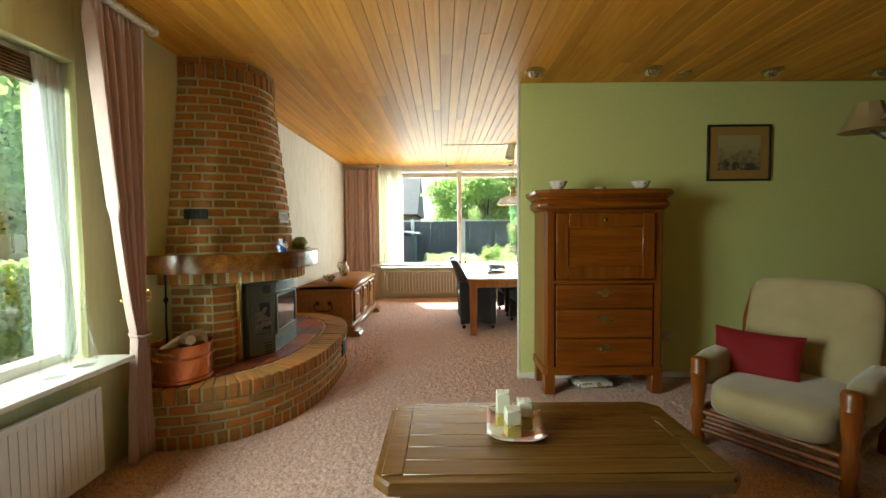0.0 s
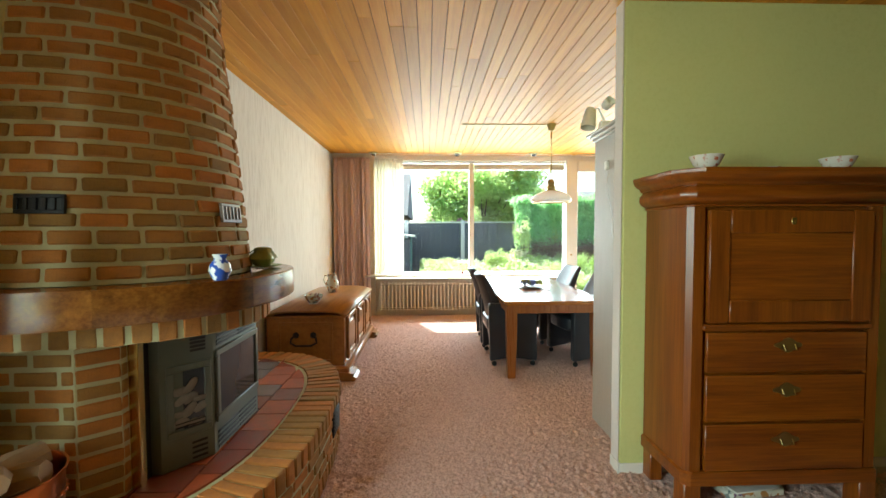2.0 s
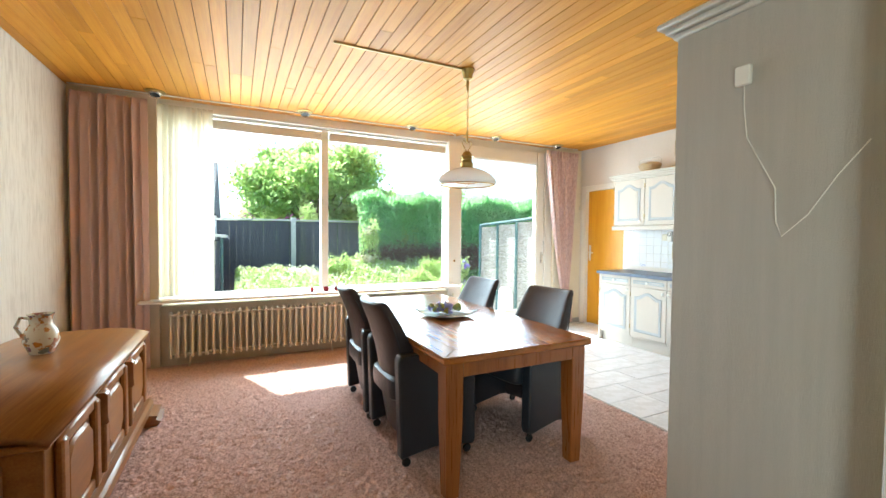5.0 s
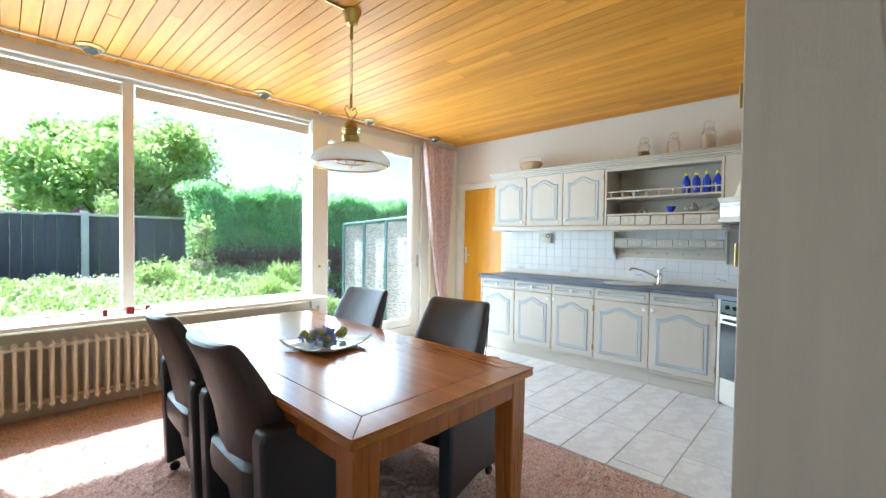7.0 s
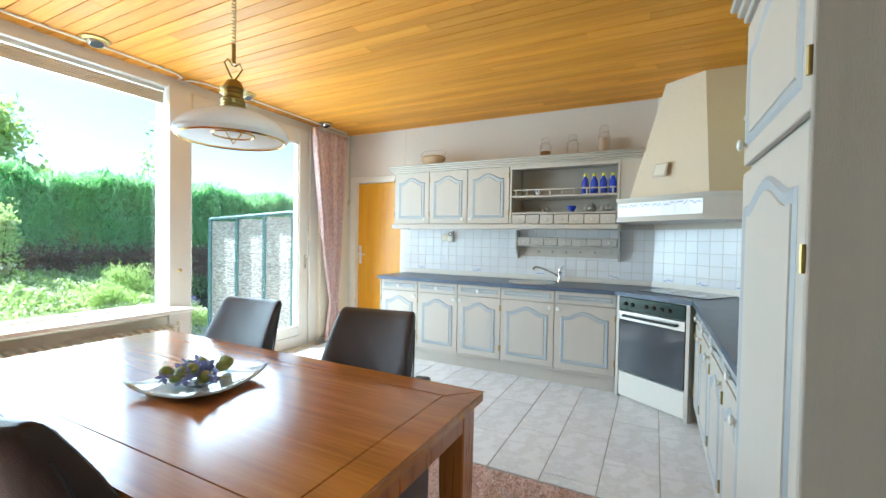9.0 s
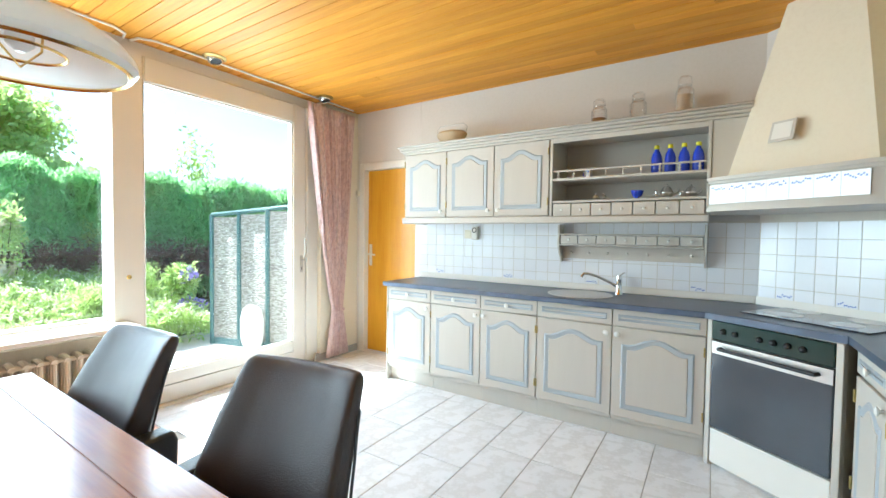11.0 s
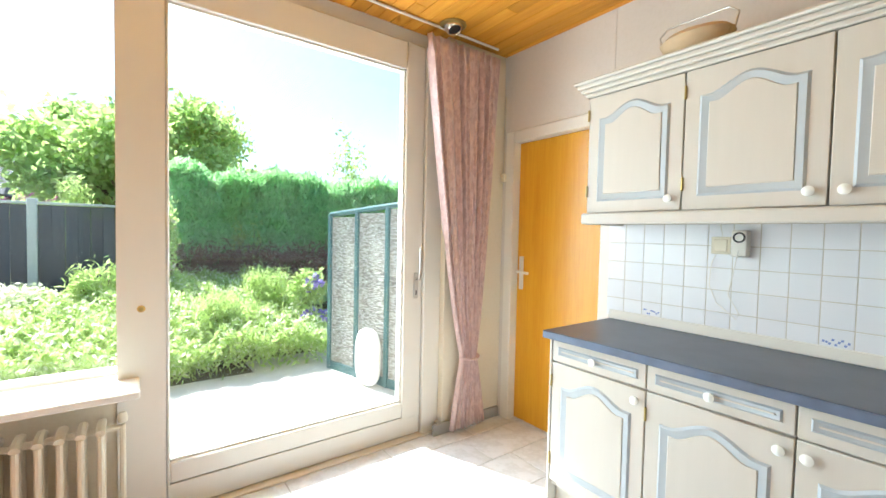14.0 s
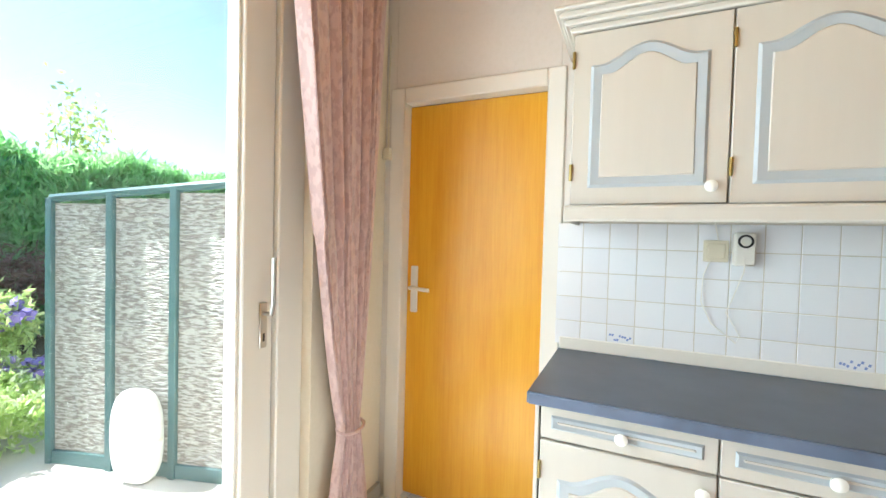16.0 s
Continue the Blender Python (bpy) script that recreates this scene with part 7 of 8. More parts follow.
def wall_vent(y, z, w_, h_, n_, mat):
    hc = hood_curve(z)
    i = min(range(len(hc)), key=lambda k: abs(hc[k].y - y) + (0 if hc[k].x > X0 + 0.05 else 9))
    p, q = hc[max(0, i - 10)], hc[min(len(hc) - 1, i + 10)]
    m = frame_m(hc[i], (q - p).normalized(), z) @ pose(0, 0, 0, 5)
    v = thing("vent_grille", "slotted metal vent in the brick hood", "vent")
    g = G().box((-w_ / 2, -0.004, h_ / 2 - 0.014), (w_ / 2, 0.010, h_ / 2), 0.002, m).box((-w_ / 2, -0.004, -h_ / 2), (w_ / 2, 0.010, -h_ / 2 + 0.014), 0.002, m)
    for k in range(n_ + 1):
        u = -w_ / 2 + 0.006 + k * (w_ - 0.012) / n_
        g.box((u - 0.006, -0.004, -h_ / 2 + 0.014), (u + 0.006, 0.010, h_ / 2 - 0.014), 0.001, m)
    part("grille", g, mat, v)
    part("opening", G().box((-w_ / 2 + 0.005, -0.01, -h_ / 2 + 0.012), (w_ / 2 - 0.005, 0.003, h_ / 2 - 0.012), 0.001, m), M["black"], v)


wall_vent(2.775, 1.49, 0.155, 0.07, 5, M["iron"])
wall_vent(3.20, 1.475, 0.16, 0.085, 5, M["grey_skirt"])

# stove insert
sv = thing("stove", "grey green gas stove insert with angled glass front and brass strip", "stove")
SZ0, SZ1 = HH, 0.99
part("brass_strip", G().box((BX - 0.01, 2.888, SZ0), (BX + 0.034, 2.923, SZ1 + 0.005), 0.002), M["brass"], sv, "polished brass edge strip")
part("back_box", G().box((BX - 0.02, 2.925, SZ0), (BX + 0.02, 3.83, SZ1), 0.003), M["iron"], sv)
out = [(BX + 0.02, 2.97), (BX + 0.06, 2.97), (-1.235, 3.13), (-1.235, 3.60), (-1.42, 3.80), (BX + 0.02, 3.80)]
part("casing", G().prism(out, SZ0 + 0.005, 0.955, bev=0.006), M["stove"], sv)


def face_m(a, b, z=0):
    t = (Vector(b) - Vector(a)).normalized()
    m = frame_m(Vector(a), t, z)
    return m, (Vector(b) - Vector(a)).length


for a, b, gz0, gz1, side in (((-1.37, 2.985, 0), (-1.235, 3.13, 0), 0.55, 0.80, True), ((-1.235, 3.13, 0), (-1.235, 3.60, 0), 0.56, 0.83, False)):
    m, l = face_m(a, b)
    g = G()
    g.box((0.012, 0.0, gz0 - 0.03), (l - 0.012, 0.014, gz0), 0.003, m).box((0.012, 0.0, gz1), (l - 0.012, 0.014, gz1 + 0.03), 0.003, m)
    g.box((0.012, 0.0, gz0), (0.04, 0.014, gz1), 0.003, m).box((l - 0.04, 0.0, gz0), (l - 0.012, 0.014, gz1), 0.003, m)
    fr_ = part("window_frame", g, M["stove"], sv)
    part("glass", G().box((0.035, 0.002, gz0 - 0.003), (l - 0.035, 0.006, gz1 + 0.003), 0.0005, m), M["ovenglass"], fr_, "dark heat glass")
    for z0_, z1_ in ((0.875, 0.94), (0.405, 0.495)):
        for k in range(4):
            zz = z0_ + (z1_ - z0_) * k / 4
            g = G().box((0.03, 0.001, zz), (l / 2 - 0.006, 0.005, zz + 0.0105), 0.001, m).box((l / 2 + 0.006, 0.001, zz), (l - 0.03, 0.005, zz + 0.0105), 0.001, m)
            part("louvre", g, M["black"], sv)
m, l = face_m((-1.37, 2.985, 0), (-1.235, 3.13, 0))
rg = random.Random(19)
for k in range(11):
    u, z, q = 0.062 + 0.075 * (k % 3) / 2 + rg.uniform(-0.008, 0.008), 0.575 + 0.05 * (k // 3) + rg.uniform(-0.01, 0.01), rg.uniform(0.018, 0.028)
    mm_ = m @ Matrix.Translation((u, 0.0085, z)) @ pose(0, 0, 0, rg.uniform(-40, 40), rg.uniform(-50, 50), 0)
    lump = pad((-q * 1.3, -0.006, -q * 0.8), (q * 1.3, 0.006, q * 0.8), 0.8, 8)
    lump.v = [tuple(mm_ @ (Vector(p) * (1 + 0.12 * math.sin(90 * p[0] + 70 * p[2] + k)))) for p in lump.v]
    part("log", lump, M["log"], sv, "charred pale ceramic log")
for k in range(2):
    part("grate_bar", G().tube([m @ Vector((0.042, 0.016, 0.565 + 0.016 * k)), m @ Vector((l - 0.042, 0.016, 0.565 + 0.016 * k))], 0.0025, 6), M["iron"], sv)

# copper pot, firewood, poker
cpot = thing("copper_pot", "hammered copper pot with riveted rim holding firewood", "pot", (-1.615, 2.545, HH - 0.002))
part("bowl", G().lathe([(0.16, 0), (0.175, 0.012), (0.175, 0.03), (0.168, 0.035), (0.175, 0.22), (0.184, 0.25), (0.178, 0.25), (0.168, 0.22), (0.16, 0.04), (0.02, 0.03)], n=48), M["copper"], cpot)
part("band", G().lathe([(0.1735, 0.155), (0.178, 0.158), (0.178, 0.172), (0.1745, 0.175)], n=48, ring=True), M["copper"], cpot)
rv = G().lathe([(0.005, -0.002), (0.0042, 0.002), (0.001, 0.0045)], n=6, m=pose(0, 0, 0, 0, 90)).data("rivet", M["copper"])
for k in range(36):
    a = 2 * math.pi * k / 36
    part("rivet", rv, None, cpot).matrix_basis = pose(0.178 * math.cos(a), 0.178 * math.sin(a), 0.165, 0, 0, math.degrees(a))
for s in (-1, 1):
    part("handle", G().tube([(s * 0.05, -0.178, 0.20), (s * 0.05 * 0.8, -0.21, 0.22), (-s * 0.02, -0.215, 0.225)], 0.006, 6), M["oldbrass"], cpot)
for k, (a, r1, z) in enumerate(((20, 0.045, 0.22), (70, 0.05, 0.24), (-35, 0.04, 0.25))):
    f = thing("firewood_log", "split pale firewood in the copper pot", "firewood", (-1.615, 2.545, HH + z), a)
    part("log", G().tube([(-0.15, 0.02 * k, -0.06), (-0.04, 0.0, -0.01), (0.06, 0.0, 0.015), (0.14, -0.01, 0.03)], [r1 * 0.9, r1, r1 * 1.05, r1 * 0.8], 7), M["bark"], f)
pk = thing("fire_poker", "black iron poker hanging beside the fireplace", "poker", (-1.77, 2.62, 0))
part("rod", G().tube([(0, 0, 1.08), (0.004, 0, 1.0), (0.0, 0, 0.75), (0.01, -0.01, 0.55), (0.03, 0.0, 0.47)], [0.006, 0.006, 0.007, 0.009, 0.006], 8), M["iron"], pk)
part("knob", G().lathe([(0.005, -0.02), (0.014, -0.01), (0.014, 0.01), (0.005, 0.02)], (0.003, 0, 0.90), 10), M["iron"], pk)
part("hook", G().tube([(-0.05, 0, 1.09), (-0.01, 0, 1.10), (0.0, 0, 1.07)], 0.005, 6), M["brass"], pk)
# mantel ornaments
vz = thing("vase", "small blue and white delft vase on the mantel", "vase", (-1.05, 2.84, 1.209))
part("body", G().lathe([(0.022, 0), (0.026, 0.004), (0.04, 0.035), (0.035, 0.06), (0.02, 0.08), (0.028, 0.098), (0.023, 0.097), (0.015, 0.08), (0.01, 0.03)], n=24), M["delft"], vz)
M["cabbage"] = plain("green glazed pottery", (0.28, 0.36, 0.14, 1), 0.25, bump=0.5, grain=40)
tu = thing("tureen", "green leaf shaped lidded dish on the mantel", "dish", (-1.12, 3.42, 1.209), 30)
part("saucer", G().lathe([(0.04, 0), (0.085, 0.008), (0.09, 0.014), (0.05, 0.008)], n=24, wob=lambda a, z: 0.05 * math.cos(8 * a)), M["cabbage"], tu)
part("bowl", G().lathe([(0.035, 0.008), (0.055, 0.03), (0.058, 0.045)], n=24, wob=lambda a, z: 0.04 * math.cos(6 * a)), M["cabbage"], tu)
part("lid", G().lathe([(0.066, 0.045), (0.060, 0.065), (0.035, 0.085), (0.010, 0.090)], n=36, wob=lambda a, z: 0.10 * math.cos(5 * a)), M["cabbage"], tu)
for k in range(3):
    part("leaf", G().sheet(lambda u, v, k=k: (0.075 * (u - 0.5) * math.sin(math.pi * (0.12 + 0.8 * v)) * 1.1, -0.06 + 0.115 * v, 0.078 + 0.028 * math.sin(v * 3.14) - 0.25 * (u - 0.5) ** 2 * 0.1), 6, 8).data("leaf", M["cabbage"]), None, tu).matrix_basis = pose(0, 0, 0, 0, 0, 120 * k + 20)
# ---- floor and wall tiles ----
tf = tagged(new("tile_floor"), "pale marbled rectangular kitchen floor tiles", kind="structure")
rng = random.Random(12)
cell = {}
TL, TW = 0.60, 0.2975
starts = {-1: 2.03, 0: 2.30, 1: 2.185, 2: 2.04, 3: 2.046, 4: 2.33, 5: 2.15, 6: 1.95}
for row in range(-4, 12):
    y0, y1 = max(3.67, 4.752 + row * TW), min(8.27, 4.752 + (row + 1) * TW - 0.005)
    if y1 - y0 < 0.04:
        continue
    xa = starts[row] if row in starts else 1.95 + rng.random() * 0.35
    xa -= TL
    while xa < 4.46:
        a, b = max(xa, 2.205), min(xa + TL - 0.005, 4.46)
        if b - a > 0.03:
            key = (round(b - a, 3), round(y1 - y0, 3))
            if key not in cell:
                cell[key] = G().box((0, 0, -0.010), (key[0], key[1], 0.0), 0.0015).data("floor_tile", M["marble"], False)
            o = new("floor_tile", cell[key])
            o.parent, o.location = tf, (a, y0, rng.uniform(-0.0005, 0.0005))
        xa += TL

tw_ = tagged(new("wall_tiles"), "white glazed square wall tiles above the worktop", kind="structure")
part("grout", box((4.3422, 4.53, 0.95), (4.3545, 7.27, 1.445), 0.001), M["beige_grout"], tw_)
s = 0.1035
tm_ = G().box((-s / 2 + 0.0016, -0.006, -s / 2 + 0.0016), (s / 2 - 0.0016, 0, s / 2 - 0.0016), 0.0012).data("wall_tile", M["walltile"], False)
for k in range(27):
    for r in range(5):
        y, z = 7.238 - k * s, 0.99 + r * s
        if y - s / 2 < 4.43 or z > 1.43:
            continue
        o = new("wall_tile", tm_)
        o.parent = tw_
        o.matrix_basis = pose(4.3465, y, z - 0.02, 0, 0, -90)
        if r == 0 and k % 7 == 2:
            sprig((0, -0.0066, 0.0), 0, 1.1, o, k)
a_, b_ = Vector((4.345, 4.515, 0)), Vector((3.73, 3.685, 0))
t_ = (b_ - a_).normalized()
n_ = Vector((t_.y, -t_.x, 0))
ang_t = math.degrees(math.atan2(t_.y, t_.x))
part("grout", G().box((0, -0.008, 0.95), ((b_ - a_).length, 0.0, 1.50), 0.001, pose(a_.x, a_.y, 0, 0, 0, ang_t)), M["beige_grout"], tw_)
for k in range(10):
    for r in range(5):
        p = a_ + t_ * (0.055 + k * s)
        o = new("wall_tile", tm_)
        o.parent = tw_
        o.matrix_basis = pose(p.x + n_.x * 0.0038, p.y + n_.y * 0.0038, 0.97 + r * s, 0, 0, ang_t)
        if r == 0 and k % 3 == 1:
            sprig((0, -0.0066, 0.0), 0, 1.1, o, k + 40)
part("grout", box((0.95, 3.655, 0.95), (3.70, 3.668, 1.46), 0.001), M["beige_grout"], tw_)
for k in range(18):
    for r in range(5):
        o = new("wall_tile", tm_)
        o.parent = tw_
        o.matrix_basis = pose(3.64 - k * s, 3.6638, 0.97 + r * s, 0, 0, 180)

# ---- garden ----
solid("terrace", box((-6, 8.61, -0.5), (8, 10.75, -0.19), 0.002), M["paving"], "pale sunlit paved terrace", kind="structure")
solid("terrace", box((3.2, 10.75, -0.5), (8, 11.2, -0.192), 0.002), M["paving"], "pale paving edge", kind="structure")


def quads(n, pick, size, seed, aspect=0.55, up=0.0):
    """Many small pointed leaves; pick(rng, n) gives their places."""
    r = np.random.RandomState(seed)
    p = pick(r, n)
    d = r.normal(size=(n, 3))
    d[:, 2] += up
    d /= np.linalg.norm(d, axis=1)[:, None]
    e = np.cross(d, r.normal(size=(n, 3)))
    e /= np.linalg.norm(e, axis=1)[:, None]
    s = size * (0.6 + 0.8 * r.rand(n))[:, None]
    v = np.stack([p - d * s, p + e * s * aspect, p + d * s, p - e * s * aspect], 1).reshape(-1, 3)
    return v, np.arange(n * 4).reshape(n, 4)


def crown(name, n, pick, size, seed, mat, parent=None, label="", **k):
    v, f = quads(n, pick, size, seed, **k)
    ob = new(name, fast_mesh(name, v, f, mat))
    if parent:
        ob.parent = parent
    return tagged(ob, label)


def clumps(centres, radii, lo=0.55):
    c, q = np.array(centres), np.array(radii)

    def pick(r, n):
        k = r.choice(len(c), n, p=(q ** 2).prod(axis=1) ** 0.5 / ((q ** 2).prod(axis=1) ** 0.5).sum())
        d = r.normal(size=(n, 3)) * 0.52
        return c[k] + d * q[k]
    return pick


def tree(label, at, h, spread, seed, n=26000, base=0.28, leaf=0.075):
    t = thing("tree", label, "tree", at)
    r = random.Random(seed)
    cs, rs, g = [], [], G()
    g.tube([(0, 0, 0), (0.05, 0, h * 0.25), (0.0, 0.05, h * 0.5), (0.05, 0, h * 0.85)], [0.16, 0.12, 0.08, 0.03], 8)
    part("trunk", g, M["limb"], t)
    g = G()
    for k in range(70):
        a, e = r.uniform(0, 6.28), r.random() ** 0.55
        z = h * (base + (0.96 - base) * r.random())
        f = math.sqrt(max(0.05, 1 - ((z / h - 0.55) / 0.5) ** 2))
        x, y = spread * f * e * math.cos(a), spread * f * e * math.sin(a)
        q = r.uniform(0.35, 0.8) * spread * 0.36
        cs.append((x, y, z - q * 0.3)), rs.append((q, q, q * 0.75))
        g.tube([(0, 0, z * 0.5), (x * 0.5, y * 0.5, z * 0.75), (x * 0.9, y * 0.9, z)], [0.05, 0.03, 0.012], 5)
    part("limb", g, M["limb"], t)
    crown("crown", n, clumps(cs, rs, 0.35), leaf, seed, M["leaf"], t)
    return t


tree("broad leafy green tree behind the dark fence", (2.3, 20.5, -0.3), 5.4, 2.6, 3, 60000, base=0.12, leaf=0.095)
tree("leafy green tree behind the fence", (-5.2, 22, -0.3), 4.6, 2.2, 5, 20000)
tree("low leafy tree beyond the hedge", (5.8, 24, -0.3), 4.3, 1.2, 9, 9000)
tree("dense green tree outside the living room", (-9.6, 8.6, -0.3), 6.0, 2.6, 14, 30000, base=0.12, leaf=0.10)
tree("dense green tree outside the living room", (-9.4, 12.4, -0.3), 6.0, 2.6, 15, 30000, base=0.12, leaf=0.10)

# fence
fe = thing("fence", "dark stained board fence with pale concrete posts", "fence", (0, 15.0, 0))
pm = G().tube([(0, 0, -0.25), (0, 0, 1.72)], 0.001, 4)
post_me = box((-0.06, -0.06, -0.25), (0.06, 0.06, 1.78), 0.01).data("post", M["concrete"])
board_me = box((-0.078, -0.012, -0.2), (0.078, 0.012, 1.68), 0.003).data("board", M["fence"])
for k in range(7):
    o = part("post", post_me, None, fe)
    o.location = (0.88 + (k - 5) * 1.85, -0.02, 0)
for k in range(70):
    o = part("board", board_me, None, fe)
    o.location = (-8.3 + k * 0.158, 0.012 * (1 if k % 2 else -1), 0)
part("cap_rail", box((-8.5, -0.05, 1.69), (2.9, 0.05, 1.73), 0.005), M["concrete"], fe)

# hedge of conifers
def hedge_pick(r, n):
    x = 2.5 + 7.5 * r.rand(n)
    z = -0.1 + 2.5 * r.rand(n) ** 0.8
    thin = 0.35 * np.sin(x * 2.1) + 0.2 * np.sin(x * 5.3 + 1) + 0.5 * np.sin(x * 19 + 2 * np.sin(z * 4)) * np.sin(z * 3 + x * 7)
    top = 2.26 + 0.10 * np.sin(x * 3.1) + 0.06 * np.sin(x * 9) + 0.22 * r.rand(n) ** 3
    z = np.minimum(z, top)
    z = np.where((z > 0.35) & (z < 0.95) & (r.rand(n) < 0.75), z + 0.65, z)
    y = 14.6 - 0.55 * r.rand(n) ** 1.6 + 0.15 * thin - 0.25 * np.sin(np.clip(z / 2.3, 0, 1) * 3.1)
    on_top = r.rand(n) < 0.25
    y = np.where(on_top, 14.1 + 1.3 * r.rand(n), y)
    z = np.where(on_top, top - 0.02 * r.rand(n), z)
    return np.stack([x, y, z], 1)


hg = thing("hedge", "clipped green conifer hedge with brown lower stems", "hedge")
crown("foliage", 75000, hedge_pick, 0.085, 21, M["conifer"], hg, aspect=0.2, up=1.5)
M["browntwig"] = leaf_mat("brown twigs", (0.16, 0.10, 0.075, 1), (0.34, 0.23, 0.18, 1), 0.4)
crown("bare_twigs", 16000, lambda r, n: np.stack([2.6 + 7 * r.rand(n), 13.66 + 0.3 * r.rand(n), 0.35 + 0.6 * r.rand(n) + 0.3 * r.rand(n) * r.rand(n)], 1), 0.09, 22, M["browntwig"], hg, aspect=0.08)
# Added dark box behind the sprays stands for the hedge's inner shade.
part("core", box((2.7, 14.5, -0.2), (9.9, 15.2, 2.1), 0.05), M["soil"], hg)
tagged(hg, kind="stuff")
hg2 = thing("hedge", "green hedge outside the living room window", "hedge")
crown("foliage", 26000, lambda r, n: np.stack([-5.2 - 0.3 * r.rand(n), -4 + 12 * r.rand(n), -0.2 + 1.2 * r.rand(n)], 1), 0.07, 23, M["herb"], hg2)
tagged(hg2, kind="stuff")
fe2 = thing("fence", "weathered timber fence outside the living room window", "fence", (-6.0, 0, 0))
M["oldwood"] = wood("weathered timber", (0.22, 0.20, 0.10, 1), (0.30, 0.27, 0.15, 1), (0.38, 0.34, 0.20, 1), 2, 1.0, 0.8)
bm2 = box((-0.012, -0.07, -0.3), (0.012, 0.07, 1.35), 0.003).data("board", M["oldwood"])
for k in range(60):
    o = part("board", bm2, None, fe2)
    o.location = (0, -3.5 + k * 0.19, 0)
part("rail", box((0.013, -3.6, 1.0), (0.05, 8, 1.09), 0.004), M["oldwood"], fe2)

# flower bed
BED_X = -0.5


def bed_pick(r, n):
    x = BED_X + (4.1 - BED_X) * r.rand(n)
    y = 10.62 + 3.3 * r.rand(n)
    hgt = 0.27 + (0.28 + 0.22 * (x > 2)) * (y - 10.9) / 3.0 + 0.06 * np.sin(x * 3 + y) + 0.05 * np.sin(x * 9.3 + 4 * y) + 0.07 * np.sin(x * 23 + 3 * np.sin(y * 5)) * np.sin(y * 17)
    return np.stack([x, y, -0.2 + np.maximum(0.1, hgt + 0.15) * r.rand(n) ** 0.35], 1)


crown("flower_bed", 120000, bed_pick, 0.042, 31, M["herb"], None, "dense green and yellow border plants in sun", aspect=0.26, up=0.8)["kind"] = "stuff"
# Second, paler layer of tips puts the sun's highlights into the leaf colour.
crown("flower_bed", 26000, lambda r, n: bed_pick(r, n) + np.array([0, 0, 0.035]), 0.034, 37, M["herb_pale"], None, "border plant leaf tips with sunlight painted into their colour", aspect=0.34, up=0.5)["kind"] = "stuff"


def shrub(label, at, r0, h, seed, mat="herb", n=5000, petals=None, leaf=0.045, aspect=0.3, up=0.5):
    s = thing("shrub", label, "shrub", at)
    rg = random.Random(seed)
    cs = [(rg.uniform(-r0, r0) * 0.6, rg.uniform(-r0, r0) * 0.6, h * rg.uniform(0.3, 0.95)) for _ in range(12)]
    rs = [(r0 * 0.4, r0 * 0.4, h * 0.16)] * 12
    g = G()
    for c in cs:
        g.tube([(0, 0, 0), (c[0] * 0.5, c[1] * 0.5, c[2] * 0.6), c], [0.018, 0.012, 0.005], 5)
    part("stem", g, M["limb"], s)
    crown("foliage", n, clumps(cs, rs, 0.1), leaf, seed, M[mat], s, aspect=aspect, up=up)
    if petals:
        crown("flowers", 500, clumps([(c[0], c[1] - r0 * 0.2, c[2] + h * 0.08) for c in cs[:7]], [(0.09, 0.09, 0.07)] * 7, 0.1), 0.035, seed + 1, M[petals], s, aspect=0.9)
    return s


shrub("tall slender shrub with cream blossoms before the fence", (2.45, 13.3, -0.2), 0.26, 1.95, 41, n=1300, petals="petal")
shrub("yellow green shrub before the dark fence", (1.75, 13.6, -0.2), 0.36, 1.10, 42, n=1800)
shrub("low feathery green plant at the terrace edge", (3.0, 11.2, -0.2), 0.35, 0.75, 47, n=5000, leaf=0.035, aspect=0.16, up=1.3)
shrub("low feathery green plant at the terrace edge", (3.65, 12.2, -0.2), 0.4, 0.95, 48, n=4500, leaf=0.035, aspect=0.16, up=1.3)
shrub("yellow leaved young shrub above the fence", (1.35, 15.6, -0.2), 0.28, 2.35, 43, n=1500)
shrub("purple flowering shrub beside the glass screen", (4.15, 11.6, -0.2), 0.32, 0.95, 44, petals="purple")
shrub("bright green shrub at the terrace edge", (3.2, 11.7, -0.2), 0.5, 0.75, 45, n=8000, leaf=0.035, aspect=0.16, up=1.3)
shrub("yellow green climber in the hedge", (3.75, 13.95, -0.2), 0.28, 1.7, 46, n=700)

bd2 = thing("shrub", "magenta flowering shrub with arching spikes above the fence", "shrub", (0.3, 15.25, -0.2))
rg = random.Random(77)
sg, fl2 = G(), G()
for x, top, lean in ((-0.75, 2.02, 0.2), (-0.35, 2.08, -0.15), (0.05, 1.98, 0.25), (0.38, 2.06, 0.2), (0.62, 2.02, 0.25)):
    sg.tube([(0.1, 0.15, 0), (x * 0.7, 0.1, 1.2), (x, -0.05, top - 0.12), (x + lean, -0.15, top)], [0.014, 0.01, 0.007, 0.004], 5)
    for k in range(40):
        f = k / 40
        p = Vector((x + lean * f, -0.05 - 0.10 * f, top - 0.12 + 0.12 * f))
        q = 0.03 * (1 - 0.6 * f)
        m = Matrix.Translation(p + Vector((rg.uniform(-q, q), rg.uniform(-q, q), rg.uniform(-q, q)))) @ pose(0, 0, 0, rg.uniform(0, 360), rg.uniform(0, 360), 0)
        fl2.prism([(0, 0), (0.012, 0.008), (0.024, 0), (0.012, -0.008)], 0, 0.001, m=m)
part("stem", sg, M["limb"], bd2)
part("flowers", fl2, M["magenta"], bd2, "arching magenta flower spikes", smooth=False)
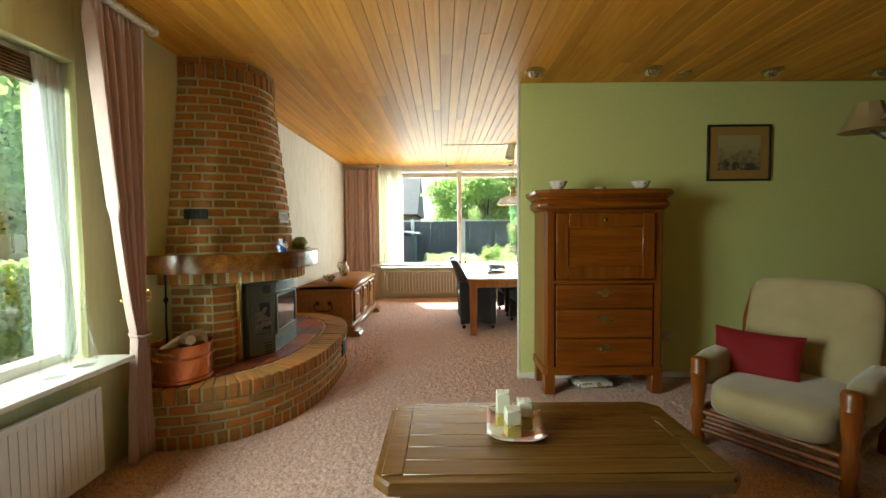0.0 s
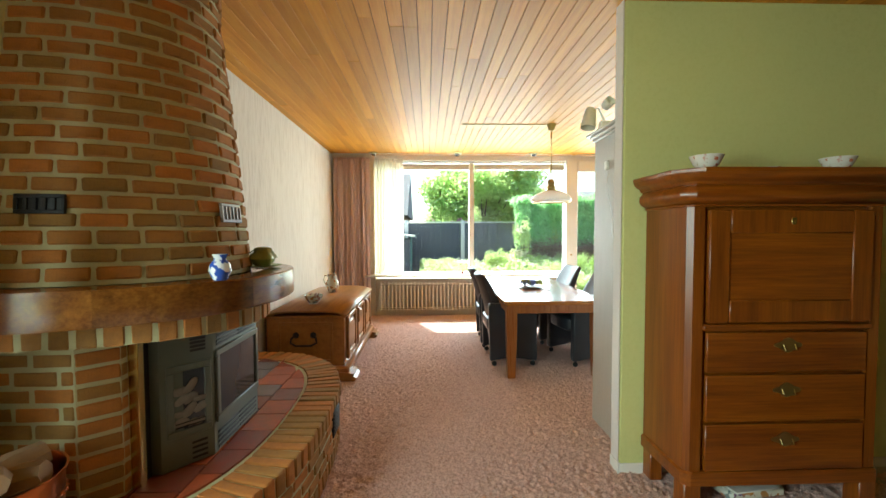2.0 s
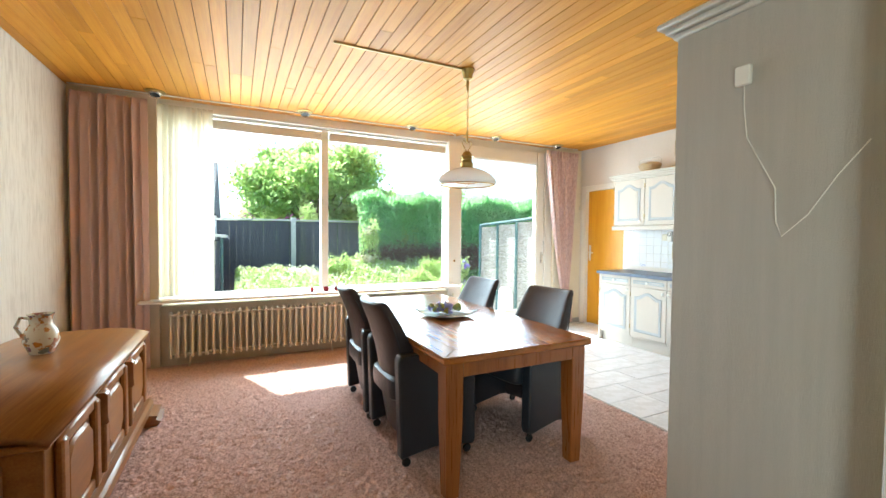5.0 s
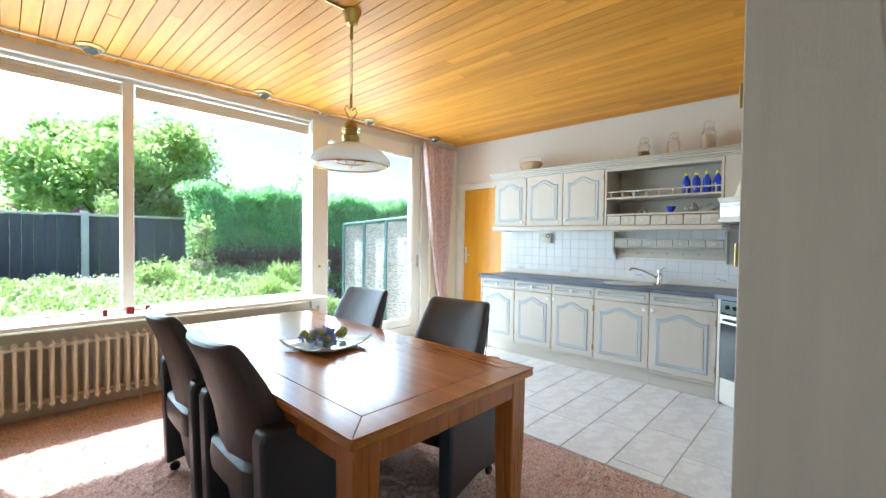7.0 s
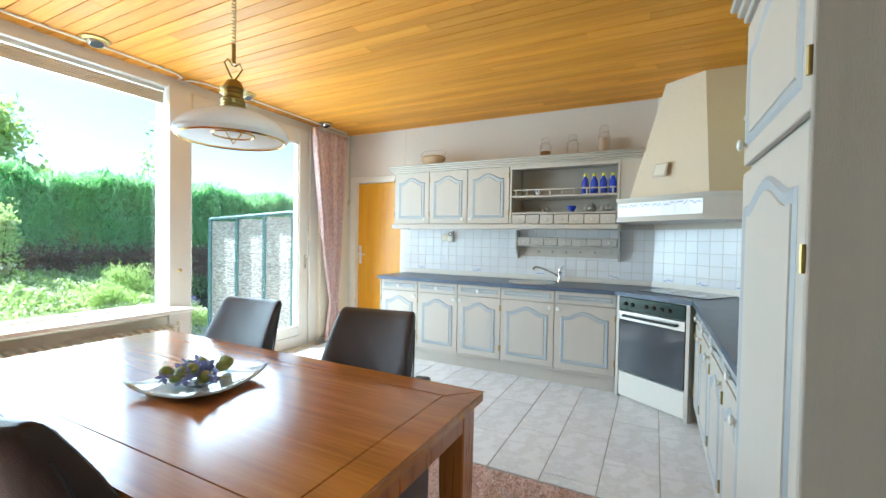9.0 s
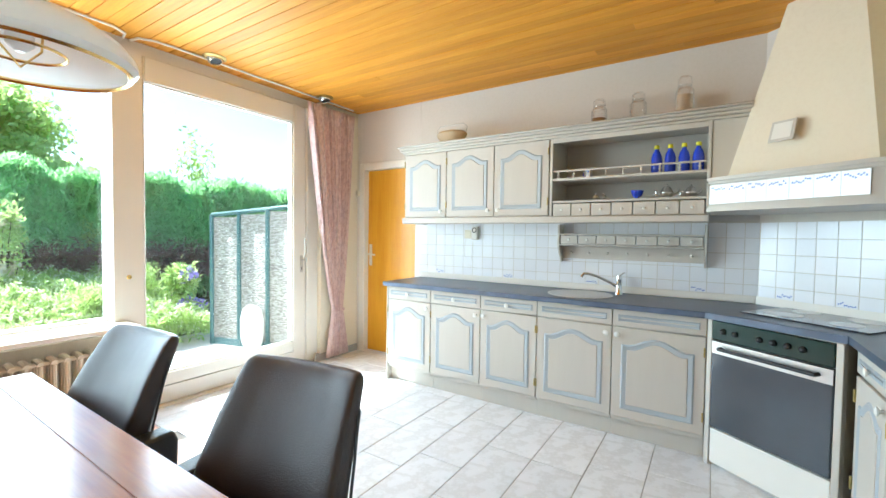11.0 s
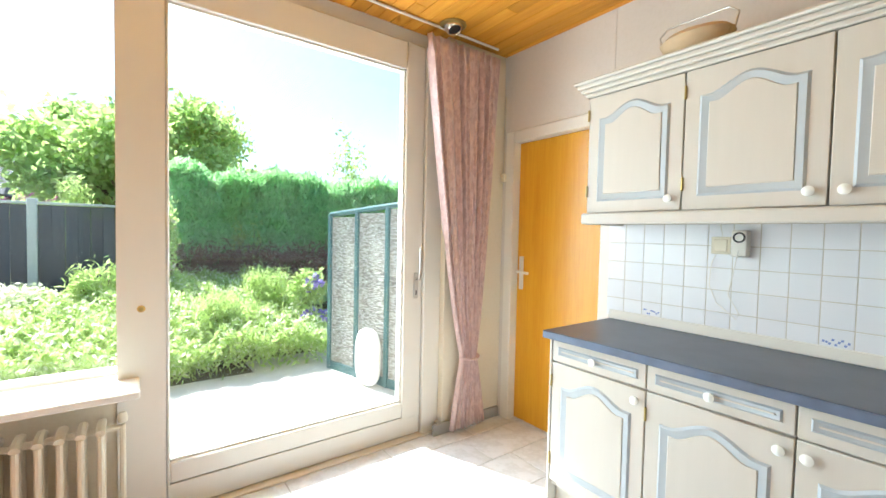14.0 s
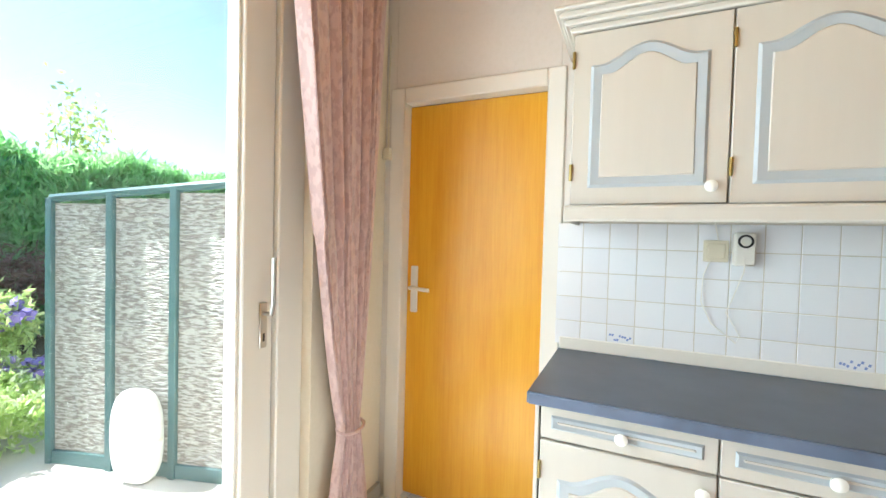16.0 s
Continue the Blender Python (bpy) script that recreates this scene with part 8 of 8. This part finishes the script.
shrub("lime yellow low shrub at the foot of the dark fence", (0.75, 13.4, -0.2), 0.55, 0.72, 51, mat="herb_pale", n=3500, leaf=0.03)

shed = thing("garden_shed", "low dark garden store with white sloping roof beside the fence", "garden shed", (-0.79, 14.0, -0.25))
part("wall", box((-2.4, -0.6, 0), (0, 0.7, 1.44), 0.01), M["fence"], shed)
part("roof", G().prism([(-2.5, 1.78), (0.12, 1.50), (0.12, 1.55), (-2.5, 1.83)], -0.7, 0.75, axis=1, bev=0.006), M["white"], shed)
part("gutter", G().tube([(0.13, -0.7, 1.47), (0.13, 0.75, 1.47)], 0.035, 10), M["fence"], shed)
part("downpipe", G().tube([(0.03, -0.55, 1.5), (0.03, -0.55, 0.0)], 0.03, 8), M["green_alu"], shed)

shrub("slender young tree with sparse leaves beyond the hedge", (7.6, 18.5, -0.3), 0.62, 4.6, 10, mat="leaf", n=900, leaf=0.07, aspect=0.5)

# glass screen
sc = thing("windscreen", "green framed terrace windscreen with wavy frosted panes", "screen")
pa, pb = Vector((3.93, 10.45, 0)), Vector((4.42, 8.70, 0))
dv = (pb - pa)
LN = dv.length
dm = pose(pa.x, pa.y, 0, 0, 0, math.degrees(math.atan2(dv.y, dv.x)))
part("top_rail", G().tube([dm @ Vector((0, 0, 1.55)), dm @ Vector((LN, 0, 1.70))], 0.03, 8), M["green_alu"], sc)
part("bottom_rail", G().box((0, -0.02, -0.19), (LN, 0.02, -0.10), 0.005, dm), M["green_alu"], sc)
for k in range(5):
    u = k * LN / 4
    part("post", G().box((u - 0.025, -0.03, -0.2), (u + 0.025, 0.03, 1.55 + 0.15 * k / 4), 0.005, dm), M["green_alu"], sc)
for k in range(4):
    u = k * LN / 4
    part("pane", G().box((u + 0.026, -0.004, -0.10), (u + LN / 4 - 0.026, 0.004, 1.52 + 0.15 * k / 4), 0.001, dm), M["reeded"], sc)

M["white_cover"] = fabric("plain white surface", (0.80, 0.79, 0.76, 1), (0.72, 0.71, 0.68, 1))
# Added white rounded shape of unidentified kind, with a cord around it.
wp = thing("garden_pot", "white rounded shape standing against the terrace screen", "plant pot", (dm @ Vector((LN * 0.405, 0, 0)))[:2] + (-0.19,), math.degrees(math.atan2(dv.y, dv.x)))
part("cover", pad((-0.16, -0.17, 0.0), (0.16, -0.02, 0.58), 0.7, 14), M["white_cover"], wp)
part("cord", G().tube([(0.162 * math.cos(a), -0.095 + 0.078 * math.sin(a), 0.28) for a in [2 * math.pi * k / 24 for k in range(24)]], 0.005, 6, True), M["radiator"], wp)

# neighbouring houses
def roof_house(label, x0, x1, y0, y1, ze, zr, cols, rows_):
    h = thing("house", label, "house")
    part("wall", box((x0 + 0.3, y0 + 0.3, -0.3), (x1 - 0.3, y1, ze), 0.01), M["housebrick"], h)
    ym = (y0 + y1) / 2
    rf = part("roof", G().add([(x0, y0, ze), (x1, y0, ze), (x1, ym, zr), (x0, ym, zr), (x1, y1, ze), (x0, y1, ze)], [(0, 1, 2, 3), (3, 2, 4, 5), (0, 3, 5), (1, 4, 2)]), M["rooftile"], h, smooth=False)
    g = G()
    sl_ = math.hypot(ym - y0, zr - ze)
    tilt = math.degrees(math.atan2(zr - ze, ym - y0))
    for r in range(rows_):
        for c in range(cols):
            m = pose(x0 + (c + 0.5) * (x1 - x0) / cols, y0 + (ym - y0) * (r + 0.5) / rows_, ze + (zr - ze) * (r + 0.5) / rows_ + 0.03, tilt + 3)
            g.box((-(x1 - x0) / cols * 0.48, -sl_ / rows_ * 0.52, -0.015), ((x1 - x0) / cols * 0.48, sl_ / rows_ * 0.5, 0.02), 0.01, m)
    tagged(part("roof_tiles", g, M["rooftile"], rf, smooth=False), kind="stuff")
    w = part("roof_window", G().box((-0.4, -0.5, 0.0), (0.4, 0.5, 0.09), 0.01, pose((x0 * 0.2 + x1 * 0.8), y0 + (ym - y0) * 0.6, ze + (zr - ze) * 0.6 + 0.03, tilt)), M["white"], rf)
    part("pane", G().box((-0.32, -0.42, 0.091), (0.32, 0.42, 0.095), 0.001, pose((x0 * 0.2 + x1 * 0.8), y0 + (ym - y0) * 0.6, ze + (zr - ze) * 0.6 + 0.03, tilt)), M["glass"], w)
    return h


roof_house("neighbouring house with grey tiled roof", -9.5, -1.5, 27, 37, 2.4, 5.6, 36, 16)
roof_house("neighbouring house with low grey tiled roof beyond the hedge", 4.5, 22, 30, 40, 2.6, 4.6, 50, 10)
